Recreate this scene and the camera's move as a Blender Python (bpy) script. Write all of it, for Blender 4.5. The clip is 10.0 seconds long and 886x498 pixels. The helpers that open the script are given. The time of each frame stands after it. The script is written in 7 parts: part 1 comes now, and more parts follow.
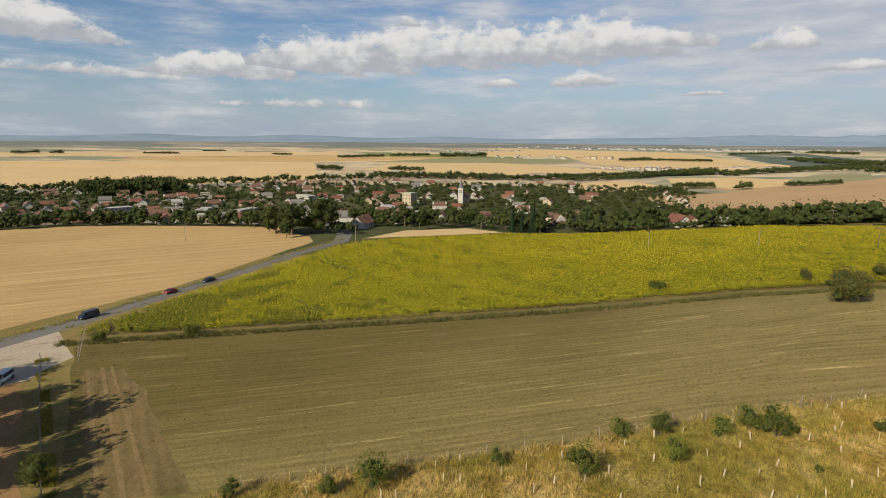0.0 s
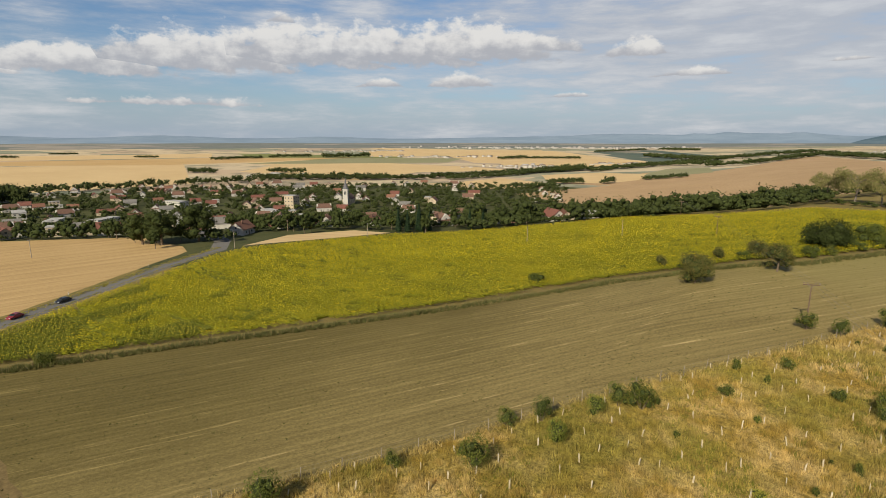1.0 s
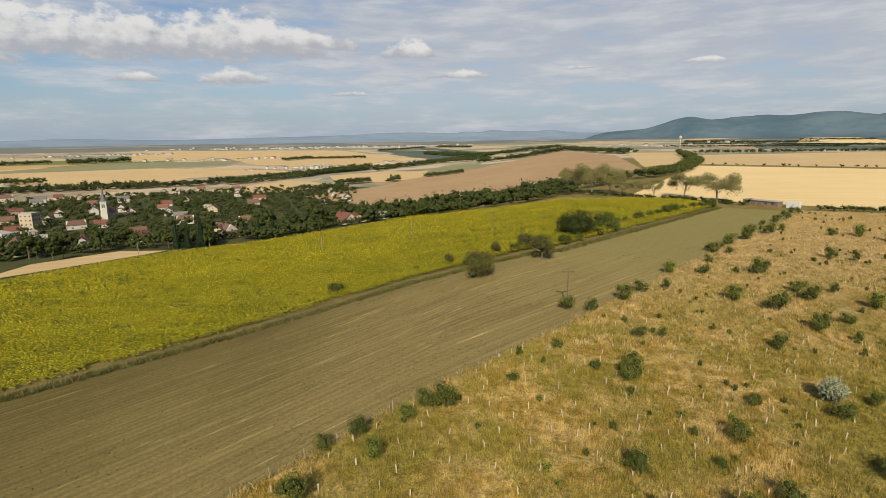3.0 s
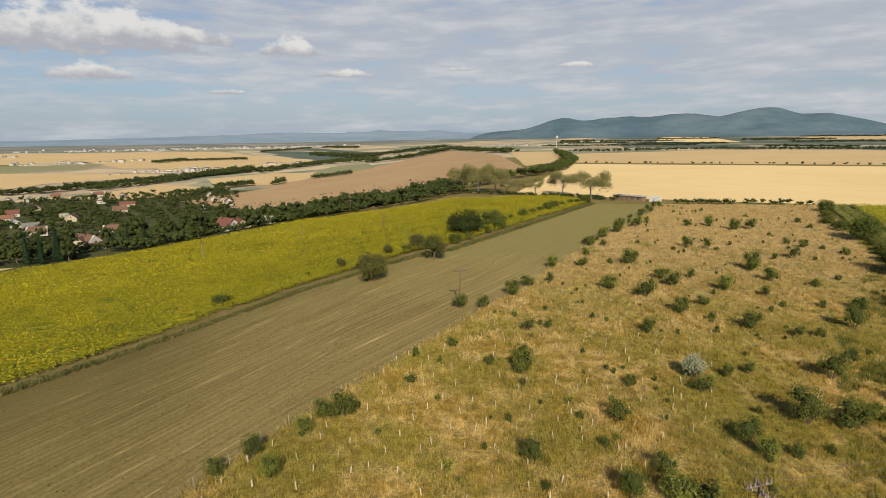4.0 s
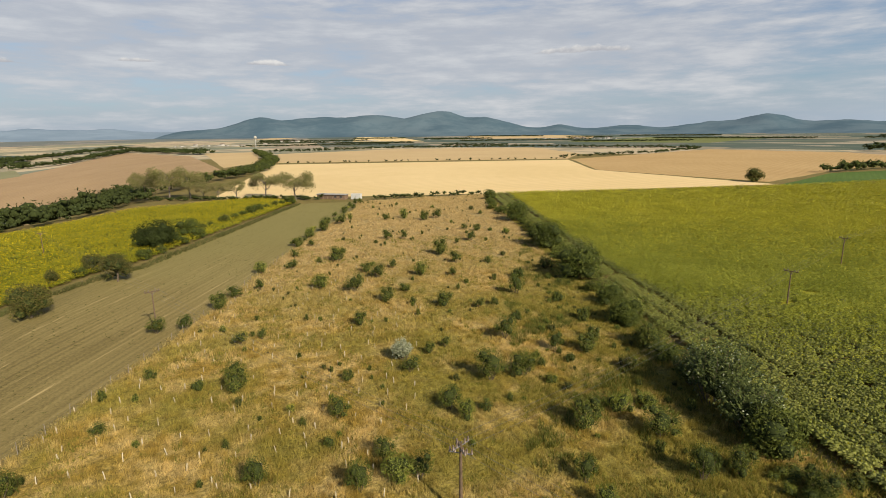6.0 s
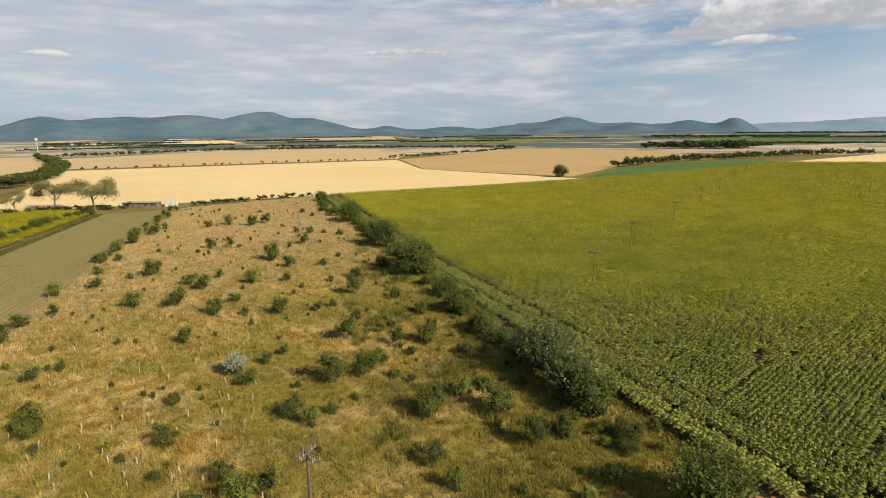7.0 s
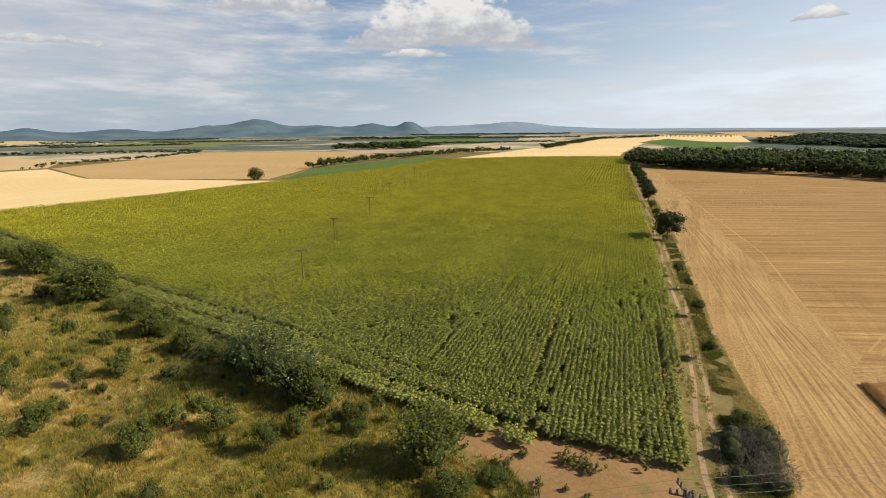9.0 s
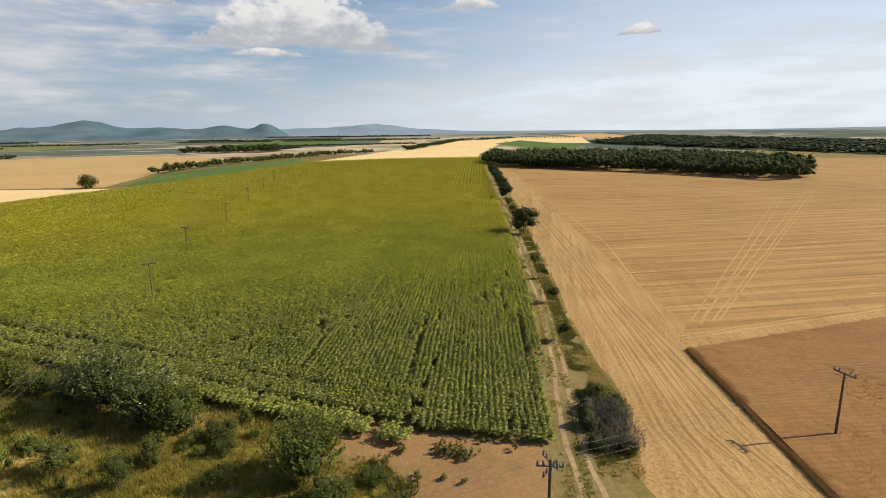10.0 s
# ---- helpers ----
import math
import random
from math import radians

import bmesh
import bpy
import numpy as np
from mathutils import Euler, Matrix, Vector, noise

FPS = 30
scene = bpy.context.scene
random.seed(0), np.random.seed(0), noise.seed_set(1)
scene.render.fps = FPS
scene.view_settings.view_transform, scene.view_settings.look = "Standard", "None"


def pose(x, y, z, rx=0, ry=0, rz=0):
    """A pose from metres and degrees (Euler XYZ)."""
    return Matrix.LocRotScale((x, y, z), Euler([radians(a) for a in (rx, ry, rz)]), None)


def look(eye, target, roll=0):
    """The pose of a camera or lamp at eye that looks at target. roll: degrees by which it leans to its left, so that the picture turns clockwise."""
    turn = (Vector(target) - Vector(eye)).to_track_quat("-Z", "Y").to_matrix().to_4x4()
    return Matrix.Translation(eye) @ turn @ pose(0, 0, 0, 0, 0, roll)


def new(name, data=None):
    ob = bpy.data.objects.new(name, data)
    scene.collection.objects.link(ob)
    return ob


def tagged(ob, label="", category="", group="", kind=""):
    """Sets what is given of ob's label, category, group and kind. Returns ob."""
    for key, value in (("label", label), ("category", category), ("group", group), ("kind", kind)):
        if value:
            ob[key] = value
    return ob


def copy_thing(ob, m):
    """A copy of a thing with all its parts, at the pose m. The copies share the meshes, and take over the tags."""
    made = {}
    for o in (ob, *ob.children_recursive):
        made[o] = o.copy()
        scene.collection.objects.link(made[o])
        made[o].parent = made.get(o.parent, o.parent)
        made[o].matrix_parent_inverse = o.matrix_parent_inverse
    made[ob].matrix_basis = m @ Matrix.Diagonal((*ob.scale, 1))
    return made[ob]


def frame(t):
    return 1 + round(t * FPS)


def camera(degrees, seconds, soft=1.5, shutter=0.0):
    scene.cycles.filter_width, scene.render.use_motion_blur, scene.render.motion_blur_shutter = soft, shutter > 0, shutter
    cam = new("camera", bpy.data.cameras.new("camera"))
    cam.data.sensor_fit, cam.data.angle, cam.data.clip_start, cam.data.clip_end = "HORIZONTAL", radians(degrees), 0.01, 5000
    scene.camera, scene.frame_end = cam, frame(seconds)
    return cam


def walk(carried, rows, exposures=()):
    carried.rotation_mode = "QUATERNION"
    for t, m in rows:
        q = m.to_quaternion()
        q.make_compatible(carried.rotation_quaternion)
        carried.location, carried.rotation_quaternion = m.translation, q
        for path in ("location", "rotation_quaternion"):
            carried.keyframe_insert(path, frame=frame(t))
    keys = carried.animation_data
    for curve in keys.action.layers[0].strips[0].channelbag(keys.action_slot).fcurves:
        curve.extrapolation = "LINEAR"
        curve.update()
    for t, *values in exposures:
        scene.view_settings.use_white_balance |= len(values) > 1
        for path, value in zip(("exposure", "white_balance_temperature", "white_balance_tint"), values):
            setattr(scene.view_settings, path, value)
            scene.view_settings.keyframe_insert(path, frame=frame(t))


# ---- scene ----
cam = camera(78.4, 10.0, soft=0.3)


def view(x, y, z, heading, pitch, roll):
    """A camera pose: heading clockwise from +Y, pitch upwards and roll, in degrees."""
    h, p = radians(heading), radians(pitch)
    way = Vector((math.sin(h) * math.cos(p), math.cos(h) * math.cos(p), math.sin(p)))
    eye = Vector((x, y, z))
    return look(eye, eye + way, roll)


PATH = [
    (0.0, view(-0.82, 0.03, 33.52, -51.80, -11.44, 0.43)),
    (0.5, view(-0.52, 0.03, 33.68, -45.06, -11.40, 0.19)),
    (1.0, view(-0.29, 0.05, 34.14, -39.81, -11.43, 0.05)),
    (1.5, view(-0.10, 0.06, 34.67, -35.14, -11.42, -0.06)),
    (2.0, view(-0.15, -0.01, 35.47, -29.51, -11.48, -0.30)),
    (2.5, view(-0.50, -0.46, 36.44, -23.70, -11.58, -0.55)),
    (4.0, view(-0.70, -0.72, 37.77, -6.32, -11.78, -0.75)),
    (4.5, view(-0.54, -0.74, 37.91, -0.00, -11.89, -0.83)),
    (5.0, view(-0.13, -0.45, 38.22, 8.46, -12.03, -0.81)),
    (6.5, view(0.70, 0.16, 37.98, 32.31, -12.15, -0.57)),
    (7.0, view(0.67, 0.16, 37.61, 41.57, -12.19, -0.63)),
    (7.5, view(0.69, 0.25, 37.50, 49.04, -12.22, -0.63)),
    (8.0, view(0.55, 0.18, 37.08, 55.44, -12.22, -0.71)),
    (8.5, view(0.43, 0.26, 36.86, 63.08, -12.24, -0.77)),
    (9.0, view(0.19, 0.34, 36.65, 72.63, -12.28, -0.77)),
    (9.5, view(0.04, 0.21, 36.39, 80.94, -12.28, -0.75)),
    (10.0, view(-0.04, 0.18, 36.30, 86.80, -12.23, -0.84)),
]
walk(cam, PATH, [(0.0, 0.56), (4.5, 0.54), (6.5, 0.64), (8.5, 0.74), (10.0, 0.72)])

# ---- light ----
SUN_HEADING, SUN_HEIGHT = 169.0, 33.0
sun = new("sun", bpy.data.lights.new("sun", "SUN"))
sun.data.energy, sun.data.angle, sun.data.color = 5.0, radians(0.6), (1.0, 0.88, 0.66)
_h, _e = radians(SUN_HEADING), radians(SUN_HEIGHT)
sun.matrix_world = look((0, 0, 300), (-math.sin(_h) * math.cos(_e), -math.cos(_h) * math.cos(_e), 300 - math.sin(_e)))


class Nodes:
    """Short-hand for building a node tree."""

    def __init__(self, tree):
        self.tree = tree
        tree.nodes.clear()

    def add(self, kind, props=None, **inputs):
        node = self.tree.nodes.new(kind)
        for key, value in (props or {}).items():
            if key == "operation":
                node.operation = value
            elif key == "sky_type":
                node.sky_type = value
            elif key == "data_type":
                node.data_type = value
            elif key == "blend_type":
                node.blend_type = value
            elif key == "noise_dimensions":
                node.noise_dimensions = value
            elif key == "feature":
                node.feature = value
            elif key == "interpolation_type":
                node.interpolation_type = value
            elif key == "bands_direction":
                node.bands_direction = value
        for key, value in inputs.items():
            slot = node.inputs[int(key[1:])] if key[0] == "i" and key[1:].isdigit() else node.inputs[key.replace("_", " ")]
            if isinstance(value, bpy.types.NodeSocket):
                self.tree.links.new(value, slot)
            else:
                slot.default_value = value
        return node

    def math(self, op, a, b=0.0, c=0.0):
        return self.add("ShaderNodeMath", {"operation": op}, i0=a, i1=b, i2=c).outputs[0]

    def mix(self, f, a, b, blend="MIX"):
        node = self.add("ShaderNodeMix", {"data_type": "RGBA", "blend_type": blend}, i0=f)
        for slot, value in ((node.inputs[6], a), (node.inputs[7], b)):
            if isinstance(value, bpy.types.NodeSocket):
                self.tree.links.new(value, slot)
            else:
                slot.default_value = (*value, 1) if len(value) == 3 else value
        return node.outputs[2]

    def ramp(self, f, lo, hi, a=0.0, b=1.0):
        return self.add("ShaderNodeMapRange", {"interpolation_type": "SMOOTHSTEP"}, i0=f, i1=lo, i2=hi, i3=a, i4=b).outputs[0]

    def noise(self, vec, scale, detail=4.0, rough=0.55):
        return self.add("ShaderNodeTexNoise", Vector=vec, Scale=scale, Detail=detail, Roughness=rough).outputs[0]


def make_world():
    world = bpy.data.worlds.new("sky")
    scene.world = world
    world.use_nodes = True
    n = Nodes(world.node_tree)
    sky = n.add("ShaderNodeTexSky", {"sky_type": "NISHITA"})
    sky.sky_type, sky.sun_disc = "NISHITA", False
    sky.sun_elevation, sky.sun_rotation = radians(SUN_HEIGHT), radians(SUN_HEADING)
    sky.altitude, sky.air_density, sky.dust_density, sky.ozone_density = 200, 1.0, 1.2, 2.0
    way = n.add("ShaderNodeTexCoord").outputs["Generated"]
    xyz = n.add("ShaderNodeSeparateXYZ", i0=way)
    x, y, z = xyz.outputs
    turn = n.math("ARCTAN2", x, y)
    rise = n.math("MULTIPLY", z, 57.3)
    deg = n.math("MULTIPLY", turn, 57.3)

    def cell(sx, sy, shift=0.0):
        return n.add("ShaderNodeCombineXYZ", i0=n.math("MULTIPLY", deg, sx), i1=n.math("MULTIPLY_ADD", rise, sy, shift), i2=0.0).outputs[0]

    def puff(a, e, wa, we):
        u = n.math("DIVIDE", n.math("SUBTRACT", deg, a), wa)
        v = n.math("DIVIDE", n.math("SUBTRACT", rise, e), we)
        r = n.math("ADD", n.math("MULTIPLY", u, u), n.math("MULTIPLY", v, v))
        return n.math("EXPONENT", n.math("MULTIPLY", r, -1.0))

    # heaped clouds: heading, base, half width, height and weight of each; a long bank over the valley, single heaps over the hills
    grain = n.math("SUBTRACT", n.noise(cell(0.42, 0.66), 1.0, 9.0, 0.60), 0.5)
    broad = n.math("SUBTRACT", n.noise(cell(0.07, 0.30, 7.0), 1.0, 3.0, 0.5), 0.5)
    body, level = None, None
    for a, e, wa, we, s in ((-73, 5.7, 9, 2.7, 0.0), (-64, 6.6, 10, 3.6, 0.1), (-55, 7.3, 10, 3.9, 0.1), (-46, 7.6, 10, 3.6, 0.1), (-37, 7.9, 9, 3.5, 0.1), (-30, 8.4, 5, 2.2, -0.1), (-84, 5.2, 9, 1.6, -0.2), (-88, 8.0, 7, 3.6, 0.0),
                            (-55.5, 10.7, 1.8, 1.5, -0.2), (-46, 5.2, 2.6, 1.0, -0.05), (-38, 5.3, 3.6, 1.4, 0.0), (-66, 3.0, 14, 1.5, -0.35), (-21, 7.8, 3.6, 1.6, 0.0), (-16, 5.8, 4.2, 0.9, -0.1), (-27, 4.1, 2.6, 0.7, -0.1),
                            (73, 8.5, 9.5, 5.0, 0.15), (57, 11.2, 6, 3.0, 0.0), (70, 7.3, 4.0, 0.9, 0.0), (38, 7.4, 6, 1.2, -0.25), (90, 11.6, 3.0, 1.2, -0.05), (106, 8.7, 2.0, 1.0, 0.0), 
                            (-4, 6.3, 3, 0.7, -0.25), (7, 6.4, 3, 0.7, -0.25), (-130, 8, 18, 4.0, 0.0), (160, 10, 18, 5.0, 0.0)):
        u = n.math("DIVIDE", n.math("SUBTRACT", deg, a), wa)
        v = n.math("DIVIDE", n.math("SUBTRACT", rise, e), we)
        top = n.math("SUBTRACT", n.math("SUBTRACT", 1.0 + s, n.math("MULTIPLY", u, u)), v)
        one = n.math("MINIMUM", top, n.math("MULTIPLY_ADD", v, 2.6, 0.35 + s))
        if body is None:
            body, level = one, v
        else:
            over = n.math("GREATER_THAN", one, body)
            level = n.math("ADD", n.math("MULTIPLY", level, n.math("SUBTRACT", 1.0, over)), n.math("MULTIPLY", v, over))
            body = n.math("MAXIMUM", body, one)
    torn = n.math("ADD", n.math("MULTIPLY", grain, 1.7), n.math("MULTIPLY", broad, 0.5))
    heap = n.ramp(n.math("ADD", n.math("MINIMUM", body, 0.75), torn), 0.06, 0.40)
    lit = n.ramp(n.math("ADD", level, n.math("MULTIPLY", grain, 1.7)), -0.05, 0.70)
    # thin layered sheet over the middle of the sweep
    sheet_at = n.math("ADD", puff(-8, 9, 38, 6.5), n.math("MULTIPLY", puff(38, 8, 24, 5), 0.9))
    sheet_at = n.math("ADD", sheet_at, n.math("MULTIPLY", puff(-45, 11, 40, 5.5), 0.08))
    ripple = n.noise(cell(0.11, 0.60, 3.0), 1.0, 9.0, 0.60)
    sheet = n.ramp(n.math("ADD", ripple, n.math("MULTIPLY", sheet_at, 0.36)), 0.36, 0.86, 0.0, 0.93)
    haze = n.math("ADD", n.ramp(rise, 7.5, -0.5, 0.0, 0.8), n.math("MULTIPLY", puff(120, 4, 45, 12), 0.75))
    haze = n.math("MINIMUM", haze, 0.95)
    veil = n.mix(n.ramp(deg, 50.0, 110.0), (0.385, 0.465, 0.565), (0.76, 0.82, 0.88))
    blue = n.mix(1.0, sky.outputs[0], (0.074, 0.086, 0.098), "MULTIPLY")
    base = n.mix(haze, blue, veil)
    base = n.mix(sheet, base, n.mix(n.ramp(ripple, 0.42, 0.72), (0.475, 0.50, 0.55), (0.63, 0.64, 0.66)))
    base = n.mix(n.math("MULTIPLY", heap, 0.94), base, n.mix(lit, (0.44, 0.45, 0.485), (0.78, 0.765, 0.74)))
    back = n.add("ShaderNodeBackground", Color=base, Strength=0.66)
    n.tree.links.new(back.outputs[0], n.add("ShaderNodeOutputWorld").inputs[0])


make_world()

# ---- materials ----


def material(name, rough=0.9, metallic=0.0, spec=0.3):
    m = bpy.data.materials.new(name)
    m.use_nodes = True
    n = Nodes(m.node_tree)
    out = n.add("ShaderNodeOutputMaterial")
    bsdf = n.add("ShaderNodeBsdfPrincipled", Roughness=rough, Metallic=metallic)
    bsdf.inputs["Specular IOR Level"].default_value = spec
    n.tree.links.new(bsdf.outputs[0], out.inputs[0])
    return m, n, bsdf


def set_bump(n, bsdf, height, strength=0.4, distance=0.1):
    bump = n.add("ShaderNodeBump", Strength=strength, Distance=distance, Height=height)
    n.tree.links.new(bump.outputs[0], bsdf.inputs["Normal"])


def turned(n, vec, degrees, sx=1.0, sy=1.0):
    """Coordinates with the first axis along a heading (clockwise from +Y)."""
    m = n.add("ShaderNodeMapping", Vector=vec)
    m.inputs["Rotation"].default_value = (0, 0, radians(degrees - 90))
    s = n.add("ShaderNodeVectorMath", {"operation": "MULTIPLY"}, i0=m.outputs[0])
    s.inputs[1].default_value = (sx, sy, 1)
    return s.outputs[0]


def soil(name, dark, light, third=None, heading=0.0, rows=0.0, row_depth=0.35, patch=0.02, streak=0.5, grain=0.5, rough=0.95, relief=0.5, fine=1.6, drills=None, end=None, lush=None):
    """Ground of a field: patches, drill rows or tramlines along a heading, and grain."""
    m, n, bsdf = material(name, rough, 0, 0.1)
    p = n.add("ShaderNodeTexCoord").outputs["Object"]
    big = n.ramp(n.noise(p, patch, 5.0, 0.6), 0.34, 0.66)
    along = turned(n, p, heading, 0.03, 1.0)
    lines = n.noise(along, 0.6, 6.0, 0.7)
    small = n.noise(p, fine, 6.0, 0.7)
    f = n.math("ADD", n.math("MULTIPLY", big, 1.0 - streak), n.math("MULTIPLY", n.ramp(lines, 0.32, 0.68), streak))
    f = n.math("ADD", n.math("MULTIPLY", f, 1.0 - grain), n.math("MULTIPLY", n.ramp(small, 0.3, 0.7), grain))
    col = n.mix(f, dark, light)
    if third:
        col = n.mix(n.ramp(n.noise(p, patch * 3.3, 6.0, 0.65), 0.52, 0.68, 0.0, 0.85), col, third)
    if rows:
        w = n.add("ShaderNodeTexWave", {"bands_direction": "Y"}, Vector=turned(n, p, heading), Scale=0.314 / rows, Distortion=1.2, Detail=3.0).outputs["Fac"]
        w.node.inputs["Detail Scale"].default_value = 0.4
        col = n.mix(n.math("MULTIPLY", n.ramp(w, 0.2, 0.8), row_depth), col, n.mix(1.0, col, (0.45, 0.45, 0.42), "MULTIPLY"))
    if drills:
        gap, tone = drills
        streaks = n.noise(turned(n, p, heading, 0.012, 1.0), 1.0 / gap, 7.0, 0.75)
        torn = n.ramp(n.noise(turned(n, p, heading, 0.15, 1.0), 0.4, 5.0, 0.7), 0.40, 0.62)
        col = n.mix(n.math("MULTIPLY", n.ramp(streaks, 0.56, 0.63, 0.0, 0.72), torn), col, tone)
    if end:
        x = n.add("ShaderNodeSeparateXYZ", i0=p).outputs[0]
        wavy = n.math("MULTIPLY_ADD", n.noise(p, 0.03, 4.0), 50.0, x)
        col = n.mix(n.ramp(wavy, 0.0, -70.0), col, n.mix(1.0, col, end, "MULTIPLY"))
    if lush:
        y = n.add("ShaderNodeSeparateXYZ", i0=p).outputs[1]
        grown = n.ramp(n.math("MULTIPLY_ADD", n.noise(p, 0.04, 4.0), 60.0, y), 135.0, 270.0, 0.0, 0.8)
        col = n.mix(grown, col, n.mix(n.ramp(small, 0.3, 0.7), n.mix(1.0, lush, (0.7, 0.7, 0.7), "MULTIPLY"), lush))
    n.tree.links.new(col, bsdf.inputs["Base Color"])
    set_bump(n, bsdf, small, relief, 0.2)
    return m


def leafy(name, dark, light, other=None, share=0.12, rough=0.55, through_light=0.22):
    """Foliage: each leaf or clump a little different, with light passing through."""
    m, n, bsdf = material(name, rough, 0, 0.1)
    r = n.add("ShaderNodeNewGeometry").outputs["Random Per Island"]
    o = n.add("ShaderNodeObjectInfo").outputs["Random"]
    col = n.mix(n.math("ADD", n.math("MULTIPLY", r, 0.7), n.math("MULTIPLY", o, 0.3)), dark, light)
    if other:
        col = n.mix(n.ramp(n.math("FRACT", n.math("MULTIPLY", r, 7.31)), 1.0 - share, 1.0 - share + 0.02), col, other)
    p = n.add("ShaderNodeTexCoord").outputs["Object"]
    col = n.mix(n.ramp(n.noise(p, 0.9, 3.0), 0.3, 0.7, 0.0, 0.5), col, n.mix(1.0, col, (0.6, 0.62, 0.6), "MULTIPLY"))
    col = n.mix(n.ramp(n.noise(p, 0.07, 4.0, 0.6), 0.38, 0.66, 0.0, 0.6), col, n.mix(1.0, col, (0.66, 0.72, 0.62), "MULTIPLY"))
    n.tree.links.new(col, bsdf.inputs["Base Color"])
    trans = n.add("ShaderNodeBsdfTranslucent", Color=col)
    both = n.add("ShaderNodeMixShader", i0=through_light, i1=bsdf.outputs[0], i2=trans.outputs[0])
    out = [k for k in n.tree.nodes if k.bl_idname == "ShaderNodeOutputMaterial"][0]
    n.tree.links.new(both.outputs[0], out.inputs[0])
    return m


def meadow_tone(n, p):
    """Dry meadow: gold and bleached straw in drifts, olive growth in patches, paler towards its far end."""
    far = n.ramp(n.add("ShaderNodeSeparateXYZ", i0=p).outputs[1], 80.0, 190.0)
    col = n.mix(n.ramp(n.noise(p, 0.21, 5.0, 0.62), 0.40, 0.60), (0.400, 0.280, 0.065), (0.610, 0.450, 0.180))
    xy = n.add("ShaderNodeSeparateXYZ", i0=p)
    edge = n.math("SUBTRACT", xy.outputs[0], n.math("MULTIPLY_ADD", xy.outputs[1], 0.39, 44.0))
    olive_mix = n.ramp(n.math("ADD", n.noise(p, 0.045, 4.0, 0.6), n.ramp(edge, -34.0, -6.0, 0.0, 0.08)), 0.42, 0.60)
    col = n.mix(n.math("MULTIPLY", olive_mix, n.math("MULTIPLY_ADD", far, -0.7, 0.9)), col, (0.320, 0.270, 0.056))
    col = n.mix(n.ramp(n.noise(p, 0.55, 5.0, 0.65), 0.52, 0.72, 0.0, 0.65), col, (0.225, 0.160, 0.045))
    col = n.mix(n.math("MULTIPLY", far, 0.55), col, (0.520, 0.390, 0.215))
    clump = n.ramp(n.noise(p, 0.75, 4.0, 0.7), 0.36, 0.64, 0.74, 1.14)
    return n.mix(1.0, col, n.add("ShaderNodeCombineColor", i0=clump, i1=clump, i2=clump).outputs[0], "MULTIPLY")


def meadow_ground(name):
    m, n, bsdf = material(name, 0.95, 0, 0.1)
    p = n.add("ShaderNodeTexCoord").outputs["Object"]
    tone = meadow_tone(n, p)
    small = n.noise(p, 2.6, 6.0, 0.72)
    # grass tone cut down: shade between tussocks put into the ground colour
    col = n.mix(n.ramp(small, 0.36, 0.66), n.mix(1.0, tone, (0.34, 0.34, 0.31), "MULTIPLY"), n.mix(1.0, tone, (0.82, 0.82, 0.78), "MULTIPLY"))
    n.tree.links.new(col, bsdf.inputs["Base Color"])
    set_bump(n, bsdf, small, 0.7, 0.3)
    return m


def meadow_blade(name, low=0.74, high=1.20):
    m, n, bsdf = material(name, 0.8, 0, 0.1)
    r = n.add("ShaderNodeNewGeometry").outputs["Random Per Island"]
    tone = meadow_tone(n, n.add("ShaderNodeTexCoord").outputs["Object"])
    k = n.math("MULTIPLY_ADD", r, high - low, low)
    col = n.mix(1.0, tone, n.add("ShaderNodeCombineColor", i0=k, i1=k, i2=k).outputs[0], "MULTIPLY")
    n.tree.links.new(col, bsdf.inputs["Base Color"])
    trans = n.add("ShaderNodeBsdfTranslucent", Color=col)
    both = n.add("ShaderNodeMixShader", i0=0.4, i1=bsdf.outputs[0], i2=trans.outputs[0])
    out = [k for k in n.tree.nodes if k.bl_idname == "ShaderNodeOutputMaterial"][0]
    n.tree.links.new(both.outputs[0], out.inputs[0])
    return m


def plain(name, a, b, scale=1.0, rough=0.8, metallic=0.0, spec=0.3, relief=0.0):
    """A hard surface with two-scale mottling."""
    m, n, bsdf = material(name, rough, metallic, spec)
    p = n.add("ShaderNodeTexCoord").outputs["Object"]
    f = n.math("ADD", n.math("MULTIPLY", n.noise(p, scale, 5.0), 0.6), n.math("MULTIPLY", n.noise(p, scale * 9, 4.0), 0.4))
    f = n.math("ADD", n.ramp(f, 0.35, 0.65, 0.0, 0.75), n.math("MULTIPLY", n.add("ShaderNodeObjectInfo").outputs["Random"], 0.25))
    n.tree.links.new(n.mix(f, a, b), bsdf.inputs["Base Color"])
    if relief:
        set_bump(n, bsdf, n.noise(p, scale * 9, 4.0), relief, 0.05)
    return m


# tones of far fields, greyed and bluish: distance haze put into the colour
QUILT = ((0.0, (0.40, 0.33, 0.23)), (0.22, (0.25, 0.235, 0.17)), (0.36, (0.36, 0.28, 0.20)), (0.50, (0.19, 0.20, 0.15)), (0.60, (0.41, 0.335, 0.23)), (0.80, (0.21, 0.215, 0.16)), (0.9, (0.31, 0.25, 0.19)))
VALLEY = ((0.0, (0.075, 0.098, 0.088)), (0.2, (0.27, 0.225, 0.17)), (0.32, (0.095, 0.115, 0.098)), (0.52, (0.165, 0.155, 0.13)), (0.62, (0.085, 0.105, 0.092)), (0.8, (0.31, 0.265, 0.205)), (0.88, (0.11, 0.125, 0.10)))


